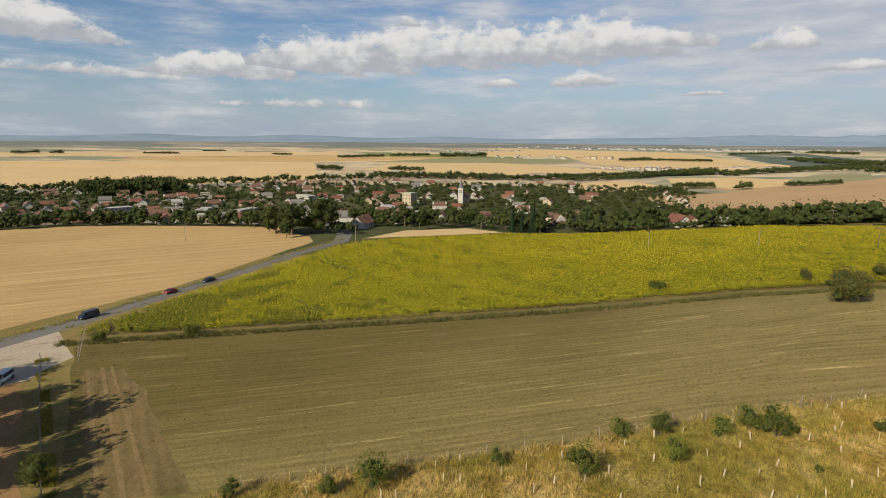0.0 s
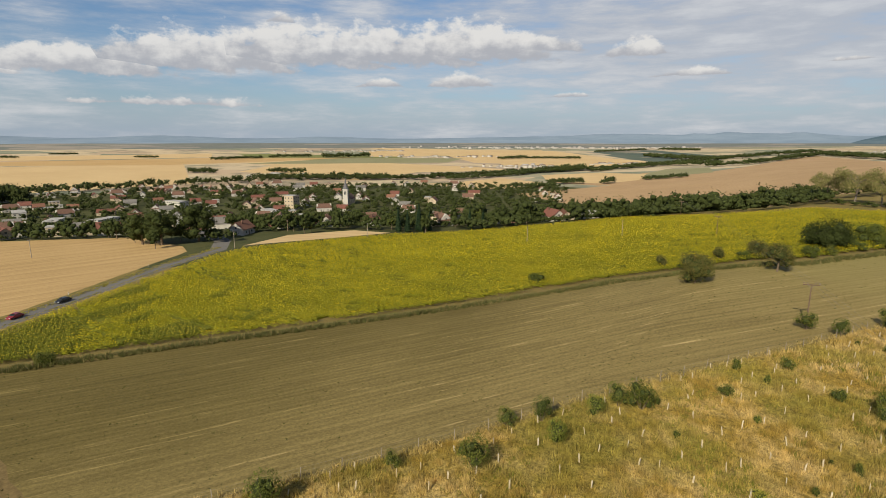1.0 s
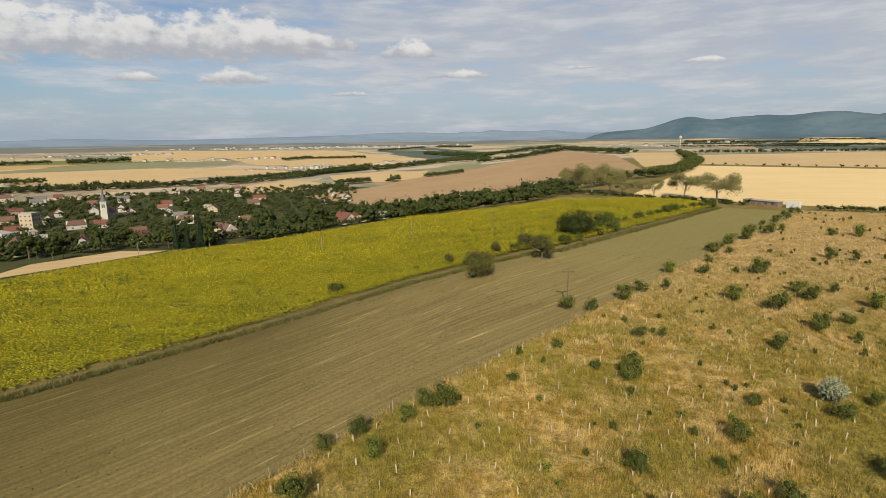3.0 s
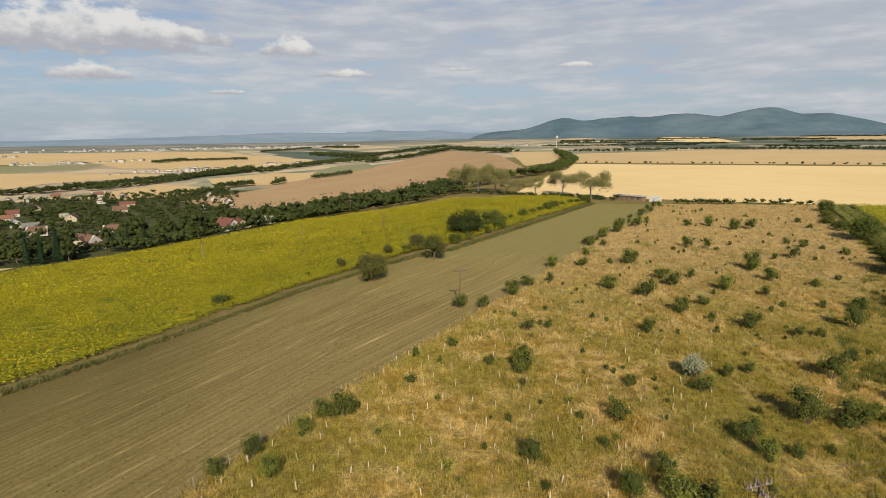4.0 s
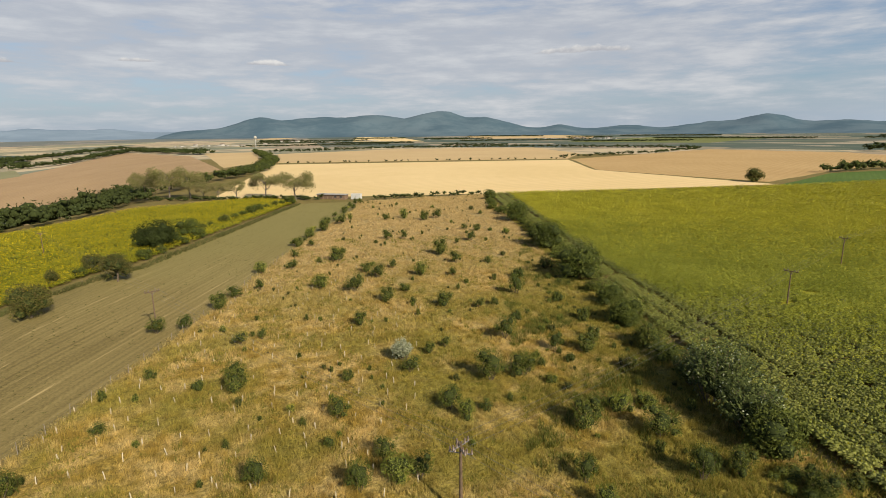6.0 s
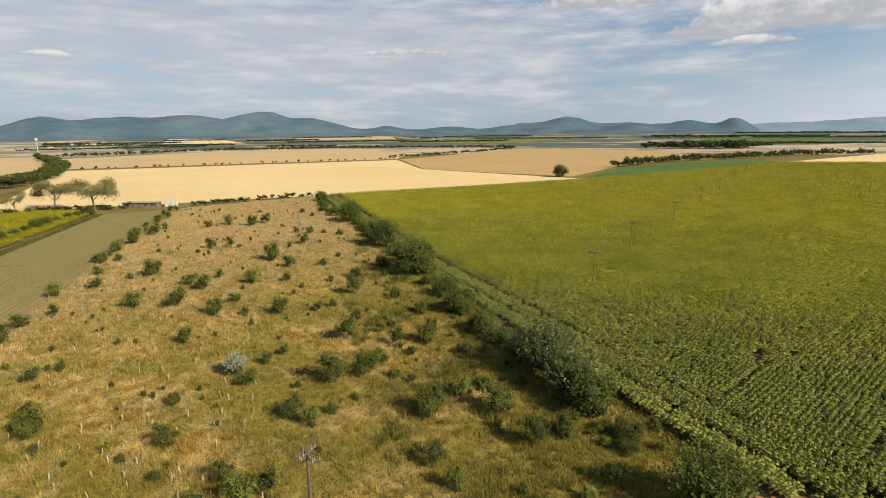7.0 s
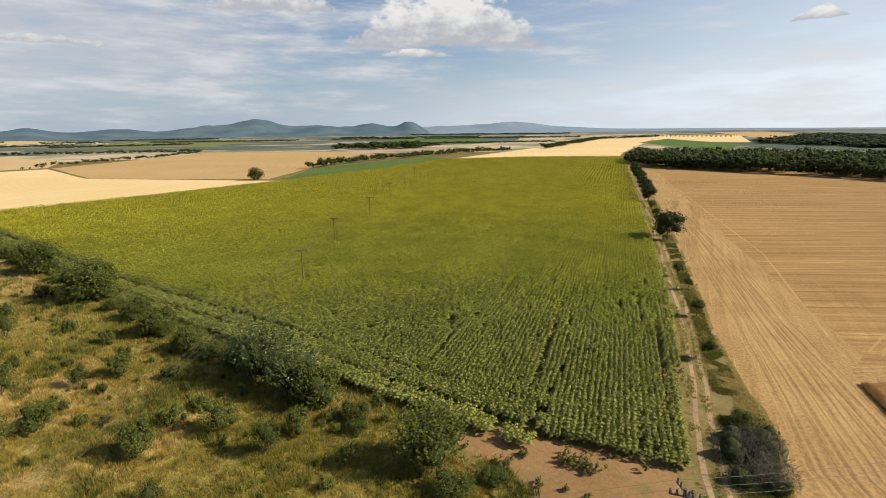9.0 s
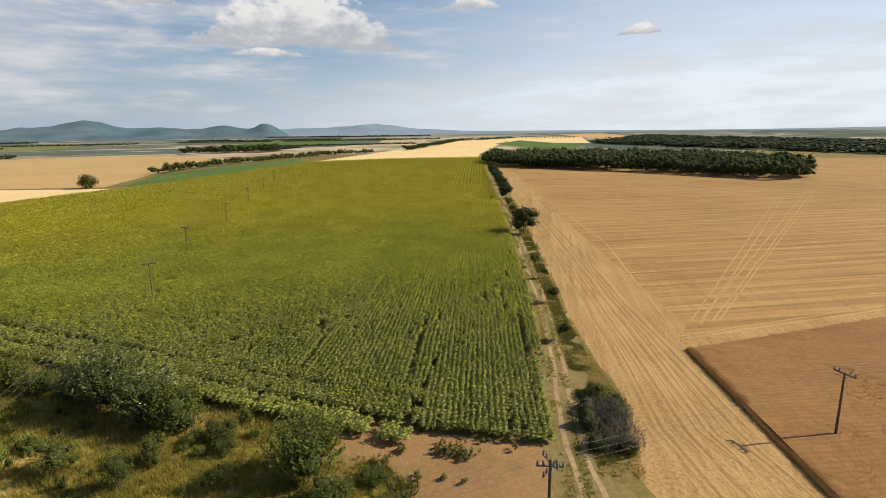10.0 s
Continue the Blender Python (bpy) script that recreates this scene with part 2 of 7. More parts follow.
def patchwork(name, tones, heading, squash, scale, trees):
    """Far farmland: a quilt of narrow fields, straw, ploughed land and pasture with dark groves."""
    m, n, bsdf = material(name, 1.0, 0, 0.0)
    p = n.add("ShaderNodeTexCoord").outputs["Object"]
    q = turned(n, p, heading, 1.0, squash)
    v = n.add("ShaderNodeTexVoronoi", Vector=q, Scale=scale)
    pick = n.add("ShaderNodeSeparateColor", i0=v.outputs["Color"]).outputs[0]
    ramp = n.add("ShaderNodeValToRGB", i0=pick)
    ramp.color_ramp.interpolation = "CONSTANT"
    for i, (at, c) in enumerate(tones):
        e = ramp.color_ramp.elements[i] if i < 2 else ramp.color_ramp.elements.new(at)
        e.position, e.color = at, (*c, 1)
    col = n.mix(n.ramp(n.noise(p, 0.01, 6.0, 0.65), 0.46, 0.62, 0.0, trees), ramp.outputs[0], (0.075, 0.10, 0.080))
    n.tree.links.new(col, bsdf.inputs["Base Color"])
    return m


M = {
    "meadow": soil("meadow", (0.094, 0.083, 0.025), (0.216, 0.158, 0.061), (0.079, 0.086, 0.023), 20, 0, 0, 0.05, 0.3, 0.6),
    "village": soil("village_green", (0.030, 0.040, 0.013), (0.085, 0.082, 0.036), (0.026, 0.034, 0.011)),
    "far": patchwork("far_farmland", QUILT, 78, 1.6, 0.0034, 0.5),
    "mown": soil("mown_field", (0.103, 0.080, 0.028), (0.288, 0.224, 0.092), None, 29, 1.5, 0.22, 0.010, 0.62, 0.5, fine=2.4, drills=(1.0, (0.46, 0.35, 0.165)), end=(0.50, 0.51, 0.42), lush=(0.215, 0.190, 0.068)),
    "bare": soil("bare_field_end", (0.082, 0.058, 0.023), (0.185, 0.134, 0.060), (0.085, 0.072, 0.025), 96, 1.6, 0.2, 0.05, 0.6, 0.5),
    "dry": meadow_ground("dry_grass_ground"),
    "sun_soil": soil("sunflower_field_soil", (0.101, 0.086, 0.029), (0.180, 0.130, 0.050), None, 90, 0, 0.0),
    "dirt": soil("bare_dirt", (0.160, 0.094, 0.041), (0.280, 0.168, 0.080), (0.165, 0.122, 0.050), 20, 0, 0, 0.06, 0.2, 0.5),
    "stubble": soil("straw_stubble", (0.135, 0.072, 0.025), (0.430, 0.268, 0.112), None, 168, 6.5, 0.26, 0.012, 0.78, 0.40, fine=2.4, drills=(1.2, (0.60, 0.42, 0.20))),
    "stub_left": soil("pale_stubble", (0.235, 0.155, 0.068), (0.430, 0.300, 0.142), None, 12, 9.0, 0.14, 0.02, 0.66, 0.4, fine=1.8, drills=(3.0, (0.48, 0.345, 0.175))),
    "stub_edge": soil("trampled_straw", (0.165, 0.094, 0.036), (0.445, 0.292, 0.132), None, 97, 1.9, 0.10, 0.05, 0.6, 0.6, fine=2.0, drills=(0.7, (0.53, 0.36, 0.17))),
    "ripe": soil("ripe_wheat", (0.165, 0.085, 0.034), (0.270, 0.148, 0.060), (0.205, 0.115, 0.047), 172, 0.9, 0.18, 0.04, 0.3, 0.6, fine=1.1),
    "straw": soil("straw_field", (0.385, 0.275, 0.140), (0.490, 0.365, 0.198), None, 60, 9.0, 0.10, 0.008, 0.6, 0.2),
    "cream": soil("pale_straw_field", (0.53, 0.390, 0.190), (0.64, 0.490, 0.262), None, 80, 9.0, 0.10, 0.008, 0.6, 0.15),
    "tan": soil("tan_field", (0.331, 0.216, 0.094), (0.432, 0.302, 0.144), None, 65, 7.0, 0.12, 0.008, 0.6, 0.2),
    "brown": soil("brown_stubble_field", (0.259, 0.173, 0.094), (0.360, 0.252, 0.144), (0.317, 0.216, 0.115), 20, 8.0, 0.12, 0.01, 0.6, 0.25),
    "green": soil("green_crop_field", (0.052, 0.092, 0.020), (0.092, 0.140, 0.032), None, 60, 4.0, 0.15, 0.01, 0.5, 0.3),
    "pasture": soil("pasture", (0.094, 0.115, 0.036), (0.173, 0.173, 0.065), None, 60, 0, 0, 0.01),
    # valley tones lifted towards pale grey, more painted haze
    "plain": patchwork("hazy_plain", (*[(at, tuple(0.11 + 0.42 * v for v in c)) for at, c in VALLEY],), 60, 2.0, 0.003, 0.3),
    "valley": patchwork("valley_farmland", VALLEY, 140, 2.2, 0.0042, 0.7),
    "pale": soil("pale_wheel_marks", (0.250, 0.158, 0.066), (0.430, 0.288, 0.132), None, 110, 0, 0, 0.05, 0.3, 0.5),
    "asphalt": soil("asphalt", (0.094, 0.090, 0.086), (0.144, 0.137, 0.130), None, 20, 0, 0, 0.05, 0.3, 0.5, 0.85, 0.2),
    "gravel": soil("gravel_yard", (0.259, 0.216, 0.166), (0.374, 0.324, 0.259), (0.216, 0.173, 0.122), 90, 0, 0, 0.08, 0.2, 0.5),
    "rut": soil("wheel_rut", (0.21, 0.145, 0.08), (0.36, 0.26, 0.155), None, 90, 0, 0, 0.1, 0.3, 0.6),
    "wheel": soil("dark_wheel_marks", (0.150, 0.088, 0.034), (0.320, 0.205, 0.092), None, 97, 0, 0, 0.1, 0.3, 0.6),
    # pasture on the far plain, its green muted in the colour for haze
    "fallow": soil("muted_far_pasture", (0.155, 0.158, 0.085), (0.225, 0.212, 0.120), None, 60, 0, 0, 0.01),
    "worn": soil("worn_ground", (0.110, 0.076, 0.034), (0.205, 0.145, 0.070), None, 96, 0, 0, 0.2, 0.5, 0.5),
    "track": soil("track_grass", (0.115, 0.092, 0.034), (0.235, 0.172, 0.076), (0.100, 0.100, 0.030), 90, 0, 0, 0.12, 0.3, 0.6),
}

# ---- ground ----


def step(a, b, x):
    t = np.clip((x - a) / (b - a), 0, 1)
    return t * t * (3 - 2 * t)


def ground_z(x, y):
    """Height of the land: a plateau round the origin that falls away to the village in the valley."""
    d, a = np.hypot(x, y), np.degrees(np.arctan2(x, y))
    w = (1 - step(-25, 2, a)) * step(-175, -120, a)
    side = -20 * (1 - np.exp(-np.maximum(0, -x - 30) / 130))
    brink = 325 + 65 * (1 - step(-92, -66, a)) + 12 * step(-40, -12, a)
    fall = step(brink, brink + 230, d)
    side = side - 4.5 * np.exp(-((a + 38) / 15) ** 2) * step(170, 300, d)
    low = side * (1 - fall) + (-62 + 0.0165 * d) * fall
    return low * w + (side * (1 - step(600, 900, d)) + 14 * step(900, 4600, d)) * (1 - w)


def gz(x, y):
    return float(ground_z(np.float64(x), np.float64(y)))


def strip(line, half):
    """A plan polygon of even width along a line."""
    a, b = [], []
    for i, p in enumerate(line):
        q = Vector(line[min(i + 1, len(line) - 1)]) - Vector(line[max(i - 1, 0)])
        s = Vector((-q.y, q.x)).normalized() * half
        a.append((p[0] + s.x, p[1] + s.y))
        b.append((p[0] - s.x, p[1] - s.y))
    return a + b[::-1]


LEFT_SUNFLOWERS = [(-145.0, 7.6), (-112.8, 57.7), (-82.5, 102.9), (-57.6, 144.0), (-19.0, 185.0), (50, 312), (30, 345), (-19.7, 324.7), (-66.8, 317.5), (-121.7, 307.5), (-173.3, 263.3), (-213.2, 213.2), (-227.6, 131.0), (-220.2, 109.4), (-180.4, 50.6), (-151.4, 11.4)]
MOWN = [(-138.0, 6.0), (-110.6, 54.2), (-80.2, 98.0), (-55.2, 137.4), (-17.8, 176.2), (48, 303), (56, 306), (80, 300), (70, 267), (32, 194), (-9.0, 105.0), (-17.0, 89.0), (-34.7, 50.1), (-55.3, 15.5), (-69.4, 0.0)]
PLOT = [(-55.3, 15.5), (-34.7, 50.1), (-17.0, 89.0), (-9.0, 105.0), (32, 194), (70, 267), (82, 302), (161, 299), (150, 266), (92, 124), (78, 76), (66, 42), (59, 24), (46, 4), (40, -30), (-62.3, -22.6)]
RIGHT_SUNFLOWERS = [(164, 297), (95, 124), (80, 76), (69, 44), (63, 28), (61, 9), (58, -9.5), (80, -11.0), (110, -12.1), (160, -12.7), (250, -13.2), (760, -12), (745, 110), (690, 205), (520, 222), (356, 245), (260, 268)]
STUBBLE = [(54, -17), (66, -21), (104, -18), (154, -19.6), (250, -21.5), (550, -22), (700, -300), (600, -600), (100, -500), (20, -120), (20, -30)]
RIPE = [(87, -36), (105, -84), (160, -230), (0, -200), (0, -36)]
REGIONS = [
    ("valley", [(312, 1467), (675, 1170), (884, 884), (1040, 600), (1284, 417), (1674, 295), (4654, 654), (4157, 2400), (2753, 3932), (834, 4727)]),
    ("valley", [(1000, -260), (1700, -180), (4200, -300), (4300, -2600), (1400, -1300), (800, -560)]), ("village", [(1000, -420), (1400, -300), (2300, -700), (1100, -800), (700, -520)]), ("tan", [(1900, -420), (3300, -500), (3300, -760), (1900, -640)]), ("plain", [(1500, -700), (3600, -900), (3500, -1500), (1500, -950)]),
    ("straw", [(-1861.0, -24.0), (-1523.0, 706.0), (-972.0, 462.0), (-998.0, 203.0), (-1059.0, -18.0)]),
    ("straw", [(-1169.0, 666.0), (-1315.0, 860.0), (-1180.0, 1084.0), (-864.0, 974.0), (-816.0, 706.0), (-1051.0, 687.0)]),
]
REGIONS += [
    ("stub_left", [(-164.9, -11.1), (-187.4, 35.5), (-246, 112), (-262, 118), (-280, 116), (-307.7, 121.2), (-330.4, 94.7), (-359.7, 63.4), (-384.3, 26.9), (-393.8, -9.6), (-390.2, -54.8), (-378.7, -108.6), (-170.1, -69.7)]),
    ("straw", [(-239.4, 136.0), (-253.3, 171.4), (-244.1, 210.0), (-221.9, 219.0), (-230.8, 169.1)]),
    ("brown", [(-449.0, 712.0), (-372.0, 972.0), (-239.0, 1215.0), (-162.0, 1624.0), (-10.0, 1121.0), (23, 660), (-23.9, 479.1), (-60.3, 525.8)]),
    ("straw", [(15, 1232), (121, 1231), (74, 773), (27, 684)]),
    ("straw", [(-664.0, 745.0), (-573.0, 912.0), (-483.0, 885.0), (-548.0, 733.0)]),
    ("brown", [(-509.0, 910.0), (-417.0, 1198.0), (-298.0, 985.0), (-403.0, 909.0)]),
    ("straw", [(-1670.0, 895.0), (-1560.0, 1108.0), (-870.0, 1169.0), (-715.0, 1140.0), (-953.0, 793.0)]),
]
REGIONS += [
    ("straw", [(-2208.0, 2019.0), (-1246.0, 2292.0), (-558.0, 1605.0), (-579.0, 1384.0), (-985.0, 1325.0), (-1408.0, 1687.0)]),
    ("pasture", [(-2054.0, 1174.0), (-1491.0, 1484.0), (-1130.0, 1275.0), (-1634.0, 990.0)]),
    ("straw", [(144, 1100), (431, 1217), (731, 1110), (602, 769), (477, 635), (98, 758)]),
    ("cream", [(87, 723), (458, 610), (360, 436), (371, 253), (179, 297), (93, 325), (7, 357)]),
    ("tan", [(471, 619), (914, 772), (950, 542), (838, 377), (511, 306), (383, 268), (362, 434)]),
    ("green", [(372, 251), (501, 296), (615, 287), (760, 250), (695, 208), (520, 224), (358, 247)]),
    ("cream", [(700, 207), (1113, 156), (1908, 70), (2160, -140), (897, -13), (762, -6), (750, 110)]),
]
REGIONS += [
    ("cream", [(2509, -141), (2318, -449), (1451, -306), (1618, -106)]),
    ("straw", [(354, 2926), (668, 3669), (420, 3500), (260, 3000)]), ("cream", [(582, 2203), (808, 1985), (1000, 2700), (1301, 4005), (900, 3300)]), ("straw", [(1207, 2281), (1558, 2123), (1427, 1778), (1900, 2300), (2343, 3543), (1500, 3000)]),
    ("green", [(1500, 700), (2300, 900), (2400, 500), (1600, 420)]), ("pasture", [(1100, 1500), (1900, 1900), (2200, 1500), (1300, 1100)]), ("green", [(900, -150), (1500, -60), (1900, -160), (1300, -260)]),
    # fields of the far plain
    ("straw", [(-2159, -26), (-2053, 198), (-1979, 410), (-1842, 956), (-2115, 1098), (-2417, -27)]),
    ("tan", [(-1844, 190), (-1521, 644), (-1483, 846), (-1481, 1279), (-1803, 936), (-1942, 403)]),
]
REGIONS += [
    ("fallow", [(-1432, 816), (-1049, 1279), (-1161, 1501), (-1481, 1279)]),
    ("straw", [(-1480, 1360), (-1228, 1825), (-981, 1941), (-1333, 2327), (-1684, 2049), (-1878, 1724)]),
    ("valley", [(-1054, 2219), (-962, 2697), (-440, 1898), (-330, 1434), (-534, 1580)]),
    ("fallow", [(-408, 1109), (-412, 1284), (-318, 1282), (-267, 1113), (-345, 1079)]),
    ("straw", [(-1031, 1566), (-954, 1670), (-774, 1743), (-525, 1555), (-533, 1505), (-649, 1238), (-765, 1341), (-862, 1285)]),
    ("straw", [(-639, 781), (-624, 933), (-511, 901), (-496, 774), (-566, 707)]),
    ("straw", [(-599, 1053), (-525, 1188), (-409, 1163), (-373, 1016), (-415, 944), (-516, 928)]),
    ("mown", MOWN), ("dry", PLOT), ("sun_soil", LEFT_SUNFLOWERS), ("sun_soil", RIGHT_SUNFLOWERS),
    ("stubble", STUBBLE),
]
REGIONS += [
    ("stub_edge", [(54, -17), (66, -21), (104, -18), (154, -19.6), (250, -21.5), (540, -23), (500, -36), (190, -38), (100, -40), (92, -36), (60, -36), (20, -34), (20, -25)]),
    ("stub_edge", [(87, -36), (105, -84), (150, -205), (154, -204), (109, -84), (94, -38)]),
    ("dirt", [(62, 12), (60, 2), (58, -8), (44, -8), (42, 2), (52, 10), (57, 17)]),
    ("pale", strip([(100, -43), (303, -169)], 0.22)), ("pale", strip([(101.2, -41.5), (304.2, -166.5)], 0.2)),
    ("pale", strip([(101, -45.5), (330, -200)], 0.22)), ("pale", strip([(102.3, -43.9), (332, -198)], 0.2)), ("pale", strip([(101.6, -47.0), (300, -182)], 0.16)), ("pale", strip([(92, -36.4), (100.5, -59.8), (109, -83), (152, -204)], 0.3))
]
REGIONS += [
    ("pale", strip([(70, -27), (96, -28), (150, -31), (300, -31)], 0.2)), ("pale", strip([(66, -29), (92, -31), (150, -34), (300, -33)], 0.2)), ("pale", strip([(98, -37), (176, -43), (523, -33)], 0.25)), ("pale", strip([(92, -33), (176, -35), (523, -30)], 0.2)), ("pale", strip([(93.5, -36.6), (102, -59.4), (110.6, -82.6), (154, -203)], 0.2)),
    ("bare", [(-118, 6.0), (-113, 12.5), (-98, 13), (-82.8, 12.0), (-58.1, 11.0), (-64, 3.0), (-86, 3.2)]),
    ("worn", strip([(-118.6, 6.7), (-65.1, 3.2)], 0.3)), ("worn", strip([(-117.8, 9.1), (-62.3, 5.2)], 0.3)), ("worn", strip([(-117.0, 10.6), (-60.8, 7.4)], 0.25)),
    ("ripe", RIPE),
]
REGIONS += [
    ("track", [(44, -8), (58, -8.4), (80, -10.0), (110, -11.3), (160, -12.2), (250, -13), (760, -12), (760, -19), (250, -21.5), (154, -19.6), (122, -19.0), (102, -18), (80, -18.4), (69, -20.0), (60, -19.4), (50, -16), (36, -20), (36, -12)]),
    ("rut", strip([(36, -11.5), (58.1, -10.7), (80.5, -12.4), (100.8, -13.6), (123.2, -14.2), (152.9, -14.4), (227.4, -15.3), (420, -15.2), (600, -14.8)], 0.3)),
    ("rut", strip([(36, -13.8), (57.2, -12.5), (81, -14.0), (101, -15.1), (123, -15.7), (152.9, -15.9), (227.4, -16.8), (420, -16.7), (600, -16.3)], 0.3)),
    ("gravel", [(-154.8, 4.1), (-129.4, 5.3), (-124.3, 0.7), (-119.4, -2.6), (-119.4, -10.4), (-147.8, -12.2)]),
]
REGIONS += [
    ("dirt", [(-119.4, -3.1), (-84.3, -3.6), (-55.3, -3.8), (-55.3, -7.7), (-84.3, -7.7), (-119.4, -9.1)]),
]
ROAD = [(-139.4, -120.6), (-142.9, -53.9), (-150.6, -10.4), (-161.2, 7.7), (-192.2, 53.5), (-218.3, 88.2), (-238.6, 122.9), (-262.0, 138.0), (-310.0, 150.0)]


# wheel tracks in the trodden straw between the track and the standing wheat
rng_w = np.random.default_rng(12)
for k in range(22):
    near, far_ = -21.5 - 0.62 * k + rng_w.uniform(-0.3, 0.3), -24.0 - 0.45 * k + rng_w.uniform(-0.5, 0.5)
    line = [(44 + rng_w.uniform(-6, 10), near - 2.5), (62, near), (84, 0.55 * near + 0.45 * far_), (112, far_ + 0.4), (150 + rng_w.uniform(0, 40), far_)]
    line += [(260 + rng_w.uniform(0, 60), 0.6 * far_ - 10.5)] if k % 3 else []
    at = next(i for i, (key, _) in enumerate(REGIONS) if key == "ripe")
    REGIONS.insert(at, ("wheel" if k % 2 else "pale", strip(line, rng_w.uniform(0.10, 0.22))))
REGIONS.append(("asphalt", strip(ROAD, 4.0)))


def inside(px, py, poly):
    hit = np.zeros(len(px), bool)
    for (x0, y0), (x1, y1) in zip(poly, poly[1:] + poly[:1]):
        if y0 != y1:
            hit ^= ((y0 > py) != (y1 > py)) & (px < (x1 - x0) * (py - y0) / (y1 - y0) + x0)
    return hit


def make_ground():
    from mathutils.geometry import delaunay_2d_cdt
    rng = np.random.default_rng(3)
    pts = [Vector((0.0, 0.0))]
    r = 8.0
    while r < 4900:
        k = 96 if r < 60 else 180
        for i in range(k):
            a = 2 * math.pi * (i + rng.random() * 0.3) / k
            pts.append(Vector((r * math.sin(a), r * math.cos(a))))
        r *= 1.058
    edges = []
    outline = []
    for key, poly in REGIONS:
        first = len(pts)
        for (x0, y0), (x1, y1) in zip(poly, poly[1:] + poly[:1]):
            far = math.hypot((x0 + x1) / 2, (y0 + y1) / 2)
            k = max(1, int(math.hypot(x1 - x0, y1 - y0) / (2.0 + 0.03 * far)))
            for j in range(k):
                x, y = x0 + (x1 - x0) * j / k, y0 + (y1 - y0) * j / k
                sway = noise.noise_vector(Vector((x * 0.35, y * 0.35, 0.5))) * ({"asphalt": 0.1, "pale": 0.15, "wheel": 0.15, "worn": 0.12, "rut": 0.28}.get(key, 0.5)) * (1 + far / 300)
                pts.append(Vector((x + sway.x, y + sway.y)))
        outline.append((key, [(p.x, p.y) for p in pts[first:]]))
        edges += [(i, i + 1 if i + 1 < len(pts) else first) for i in range(first, len(pts))]
    verts, _, faces, *_ = delaunay_2d_cdt(pts, edges, [], 0, 1e-4)
    xy = np.array([(v.x, v.y) for v in verts])
    tri = np.array(faces)
    z = ground_z(xy[:, 0], xy[:, 1])
    c = xy[tri].mean(axis=1)
    d, a = np.hypot(c[:, 0], c[:, 1]), np.degrees(np.arctan2(c[:, 0], c[:, 1]))
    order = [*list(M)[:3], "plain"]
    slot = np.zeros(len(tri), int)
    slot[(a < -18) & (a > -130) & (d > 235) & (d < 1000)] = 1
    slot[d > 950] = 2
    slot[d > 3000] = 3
    used = list(order)
    for key, poly in outline:
        if key not in used:
            used.append(key)
        slot[inside(c[:, 0], c[:, 1], poly)] = used.index(key)
    me = bpy.data.meshes.new("ground")
    me.from_pydata(np.column_stack([xy, z]).tolist(), [], tri.tolist())
    for key in used:
        me.materials.append(M[key])
    me.polygons.foreach_set("material_index", slot.astype(np.int32))
    me.polygons.foreach_set("use_smooth", np.ones(len(tri), bool))
    if sum(p.normal.z for p in me.polygons[:200]) < 0:
        me.flip_normals()
    me.update()
    tagged(new("ground", me), "rolling farmland with straw, mown and sunflower fields and a road", "ground", kind="structure")


make_ground()

# ---- mesh tools ----


def part(name, bm, mat, parent, label=""):
    """Links a bmesh as one mesh object under a thing or a part."""
    me = bpy.data.meshes.new(name)
    bm.to_mesh(me)
    bm.free()
    me.materials.append(mat)
    ob = new(name, me)
    ob.parent = parent
    return tagged(ob, label)


def put(name, me, parent=None):
    ob = new(name, me)
    ob.parent = parent
    return ob


def thing(name, m, label, category, group=""):
    ob = new(name)
    ob.empty_display_size = 0.5
    ob.matrix_basis = m
    return tagged(ob, label, category, group)


def spot(x, y, yaw=0.0, scale=1.0, tall=None, lift=0.0):
    """A pose on the land, turned by yaw degrees and scaled."""
    return Matrix.LocRotScale((x, y, gz(x, y) + lift), Euler((0, 0, radians(yaw))), (scale, scale, tall or scale))


def box(bm, x0, x1, y0, y1, z0, z1, bevel=0.0):
    made = bmesh.ops.create_cube(bm, size=1.0)["verts"]
    for v in made:
        v.co = Vector(((x0 + x1) / 2 + v.co.x * (x1 - x0), (y0 + y1) / 2 + v.co.y * (y1 - y0), (z0 + z1) / 2 + v.co.z * (z1 - z0)))
    if bevel:
        edges = list({e for v in made for e in v.link_edges})
        bmesh.ops.bevel(bm, geom=edges, offset=bevel, segments=2, affect="EDGES", profile=0.5)
    return bm


def tube(bm, a, b, ra, rb, k=8):
    """A tapered round bar from a to b."""
    a, b = Vector(a), Vector(b)
    q = (b - a).to_track_quat("Z", "Y")
    rings = []
    for p, r in ((a, ra), (b, rb)):
        rings.append([bm.verts.new(p + q @ Vector((r * math.cos(2 * math.pi * i / k), r * math.sin(2 * math.pi * i / k), 0))) for i in range(k)])
    for i in range(k):
        bm.faces.new((rings[0][i], rings[0][(i + 1) % k], rings[1][(i + 1) % k], rings[1][i]))
    bm.faces.new(rings[1])
    bm.faces.new(rings[0][::-1])
    return bm


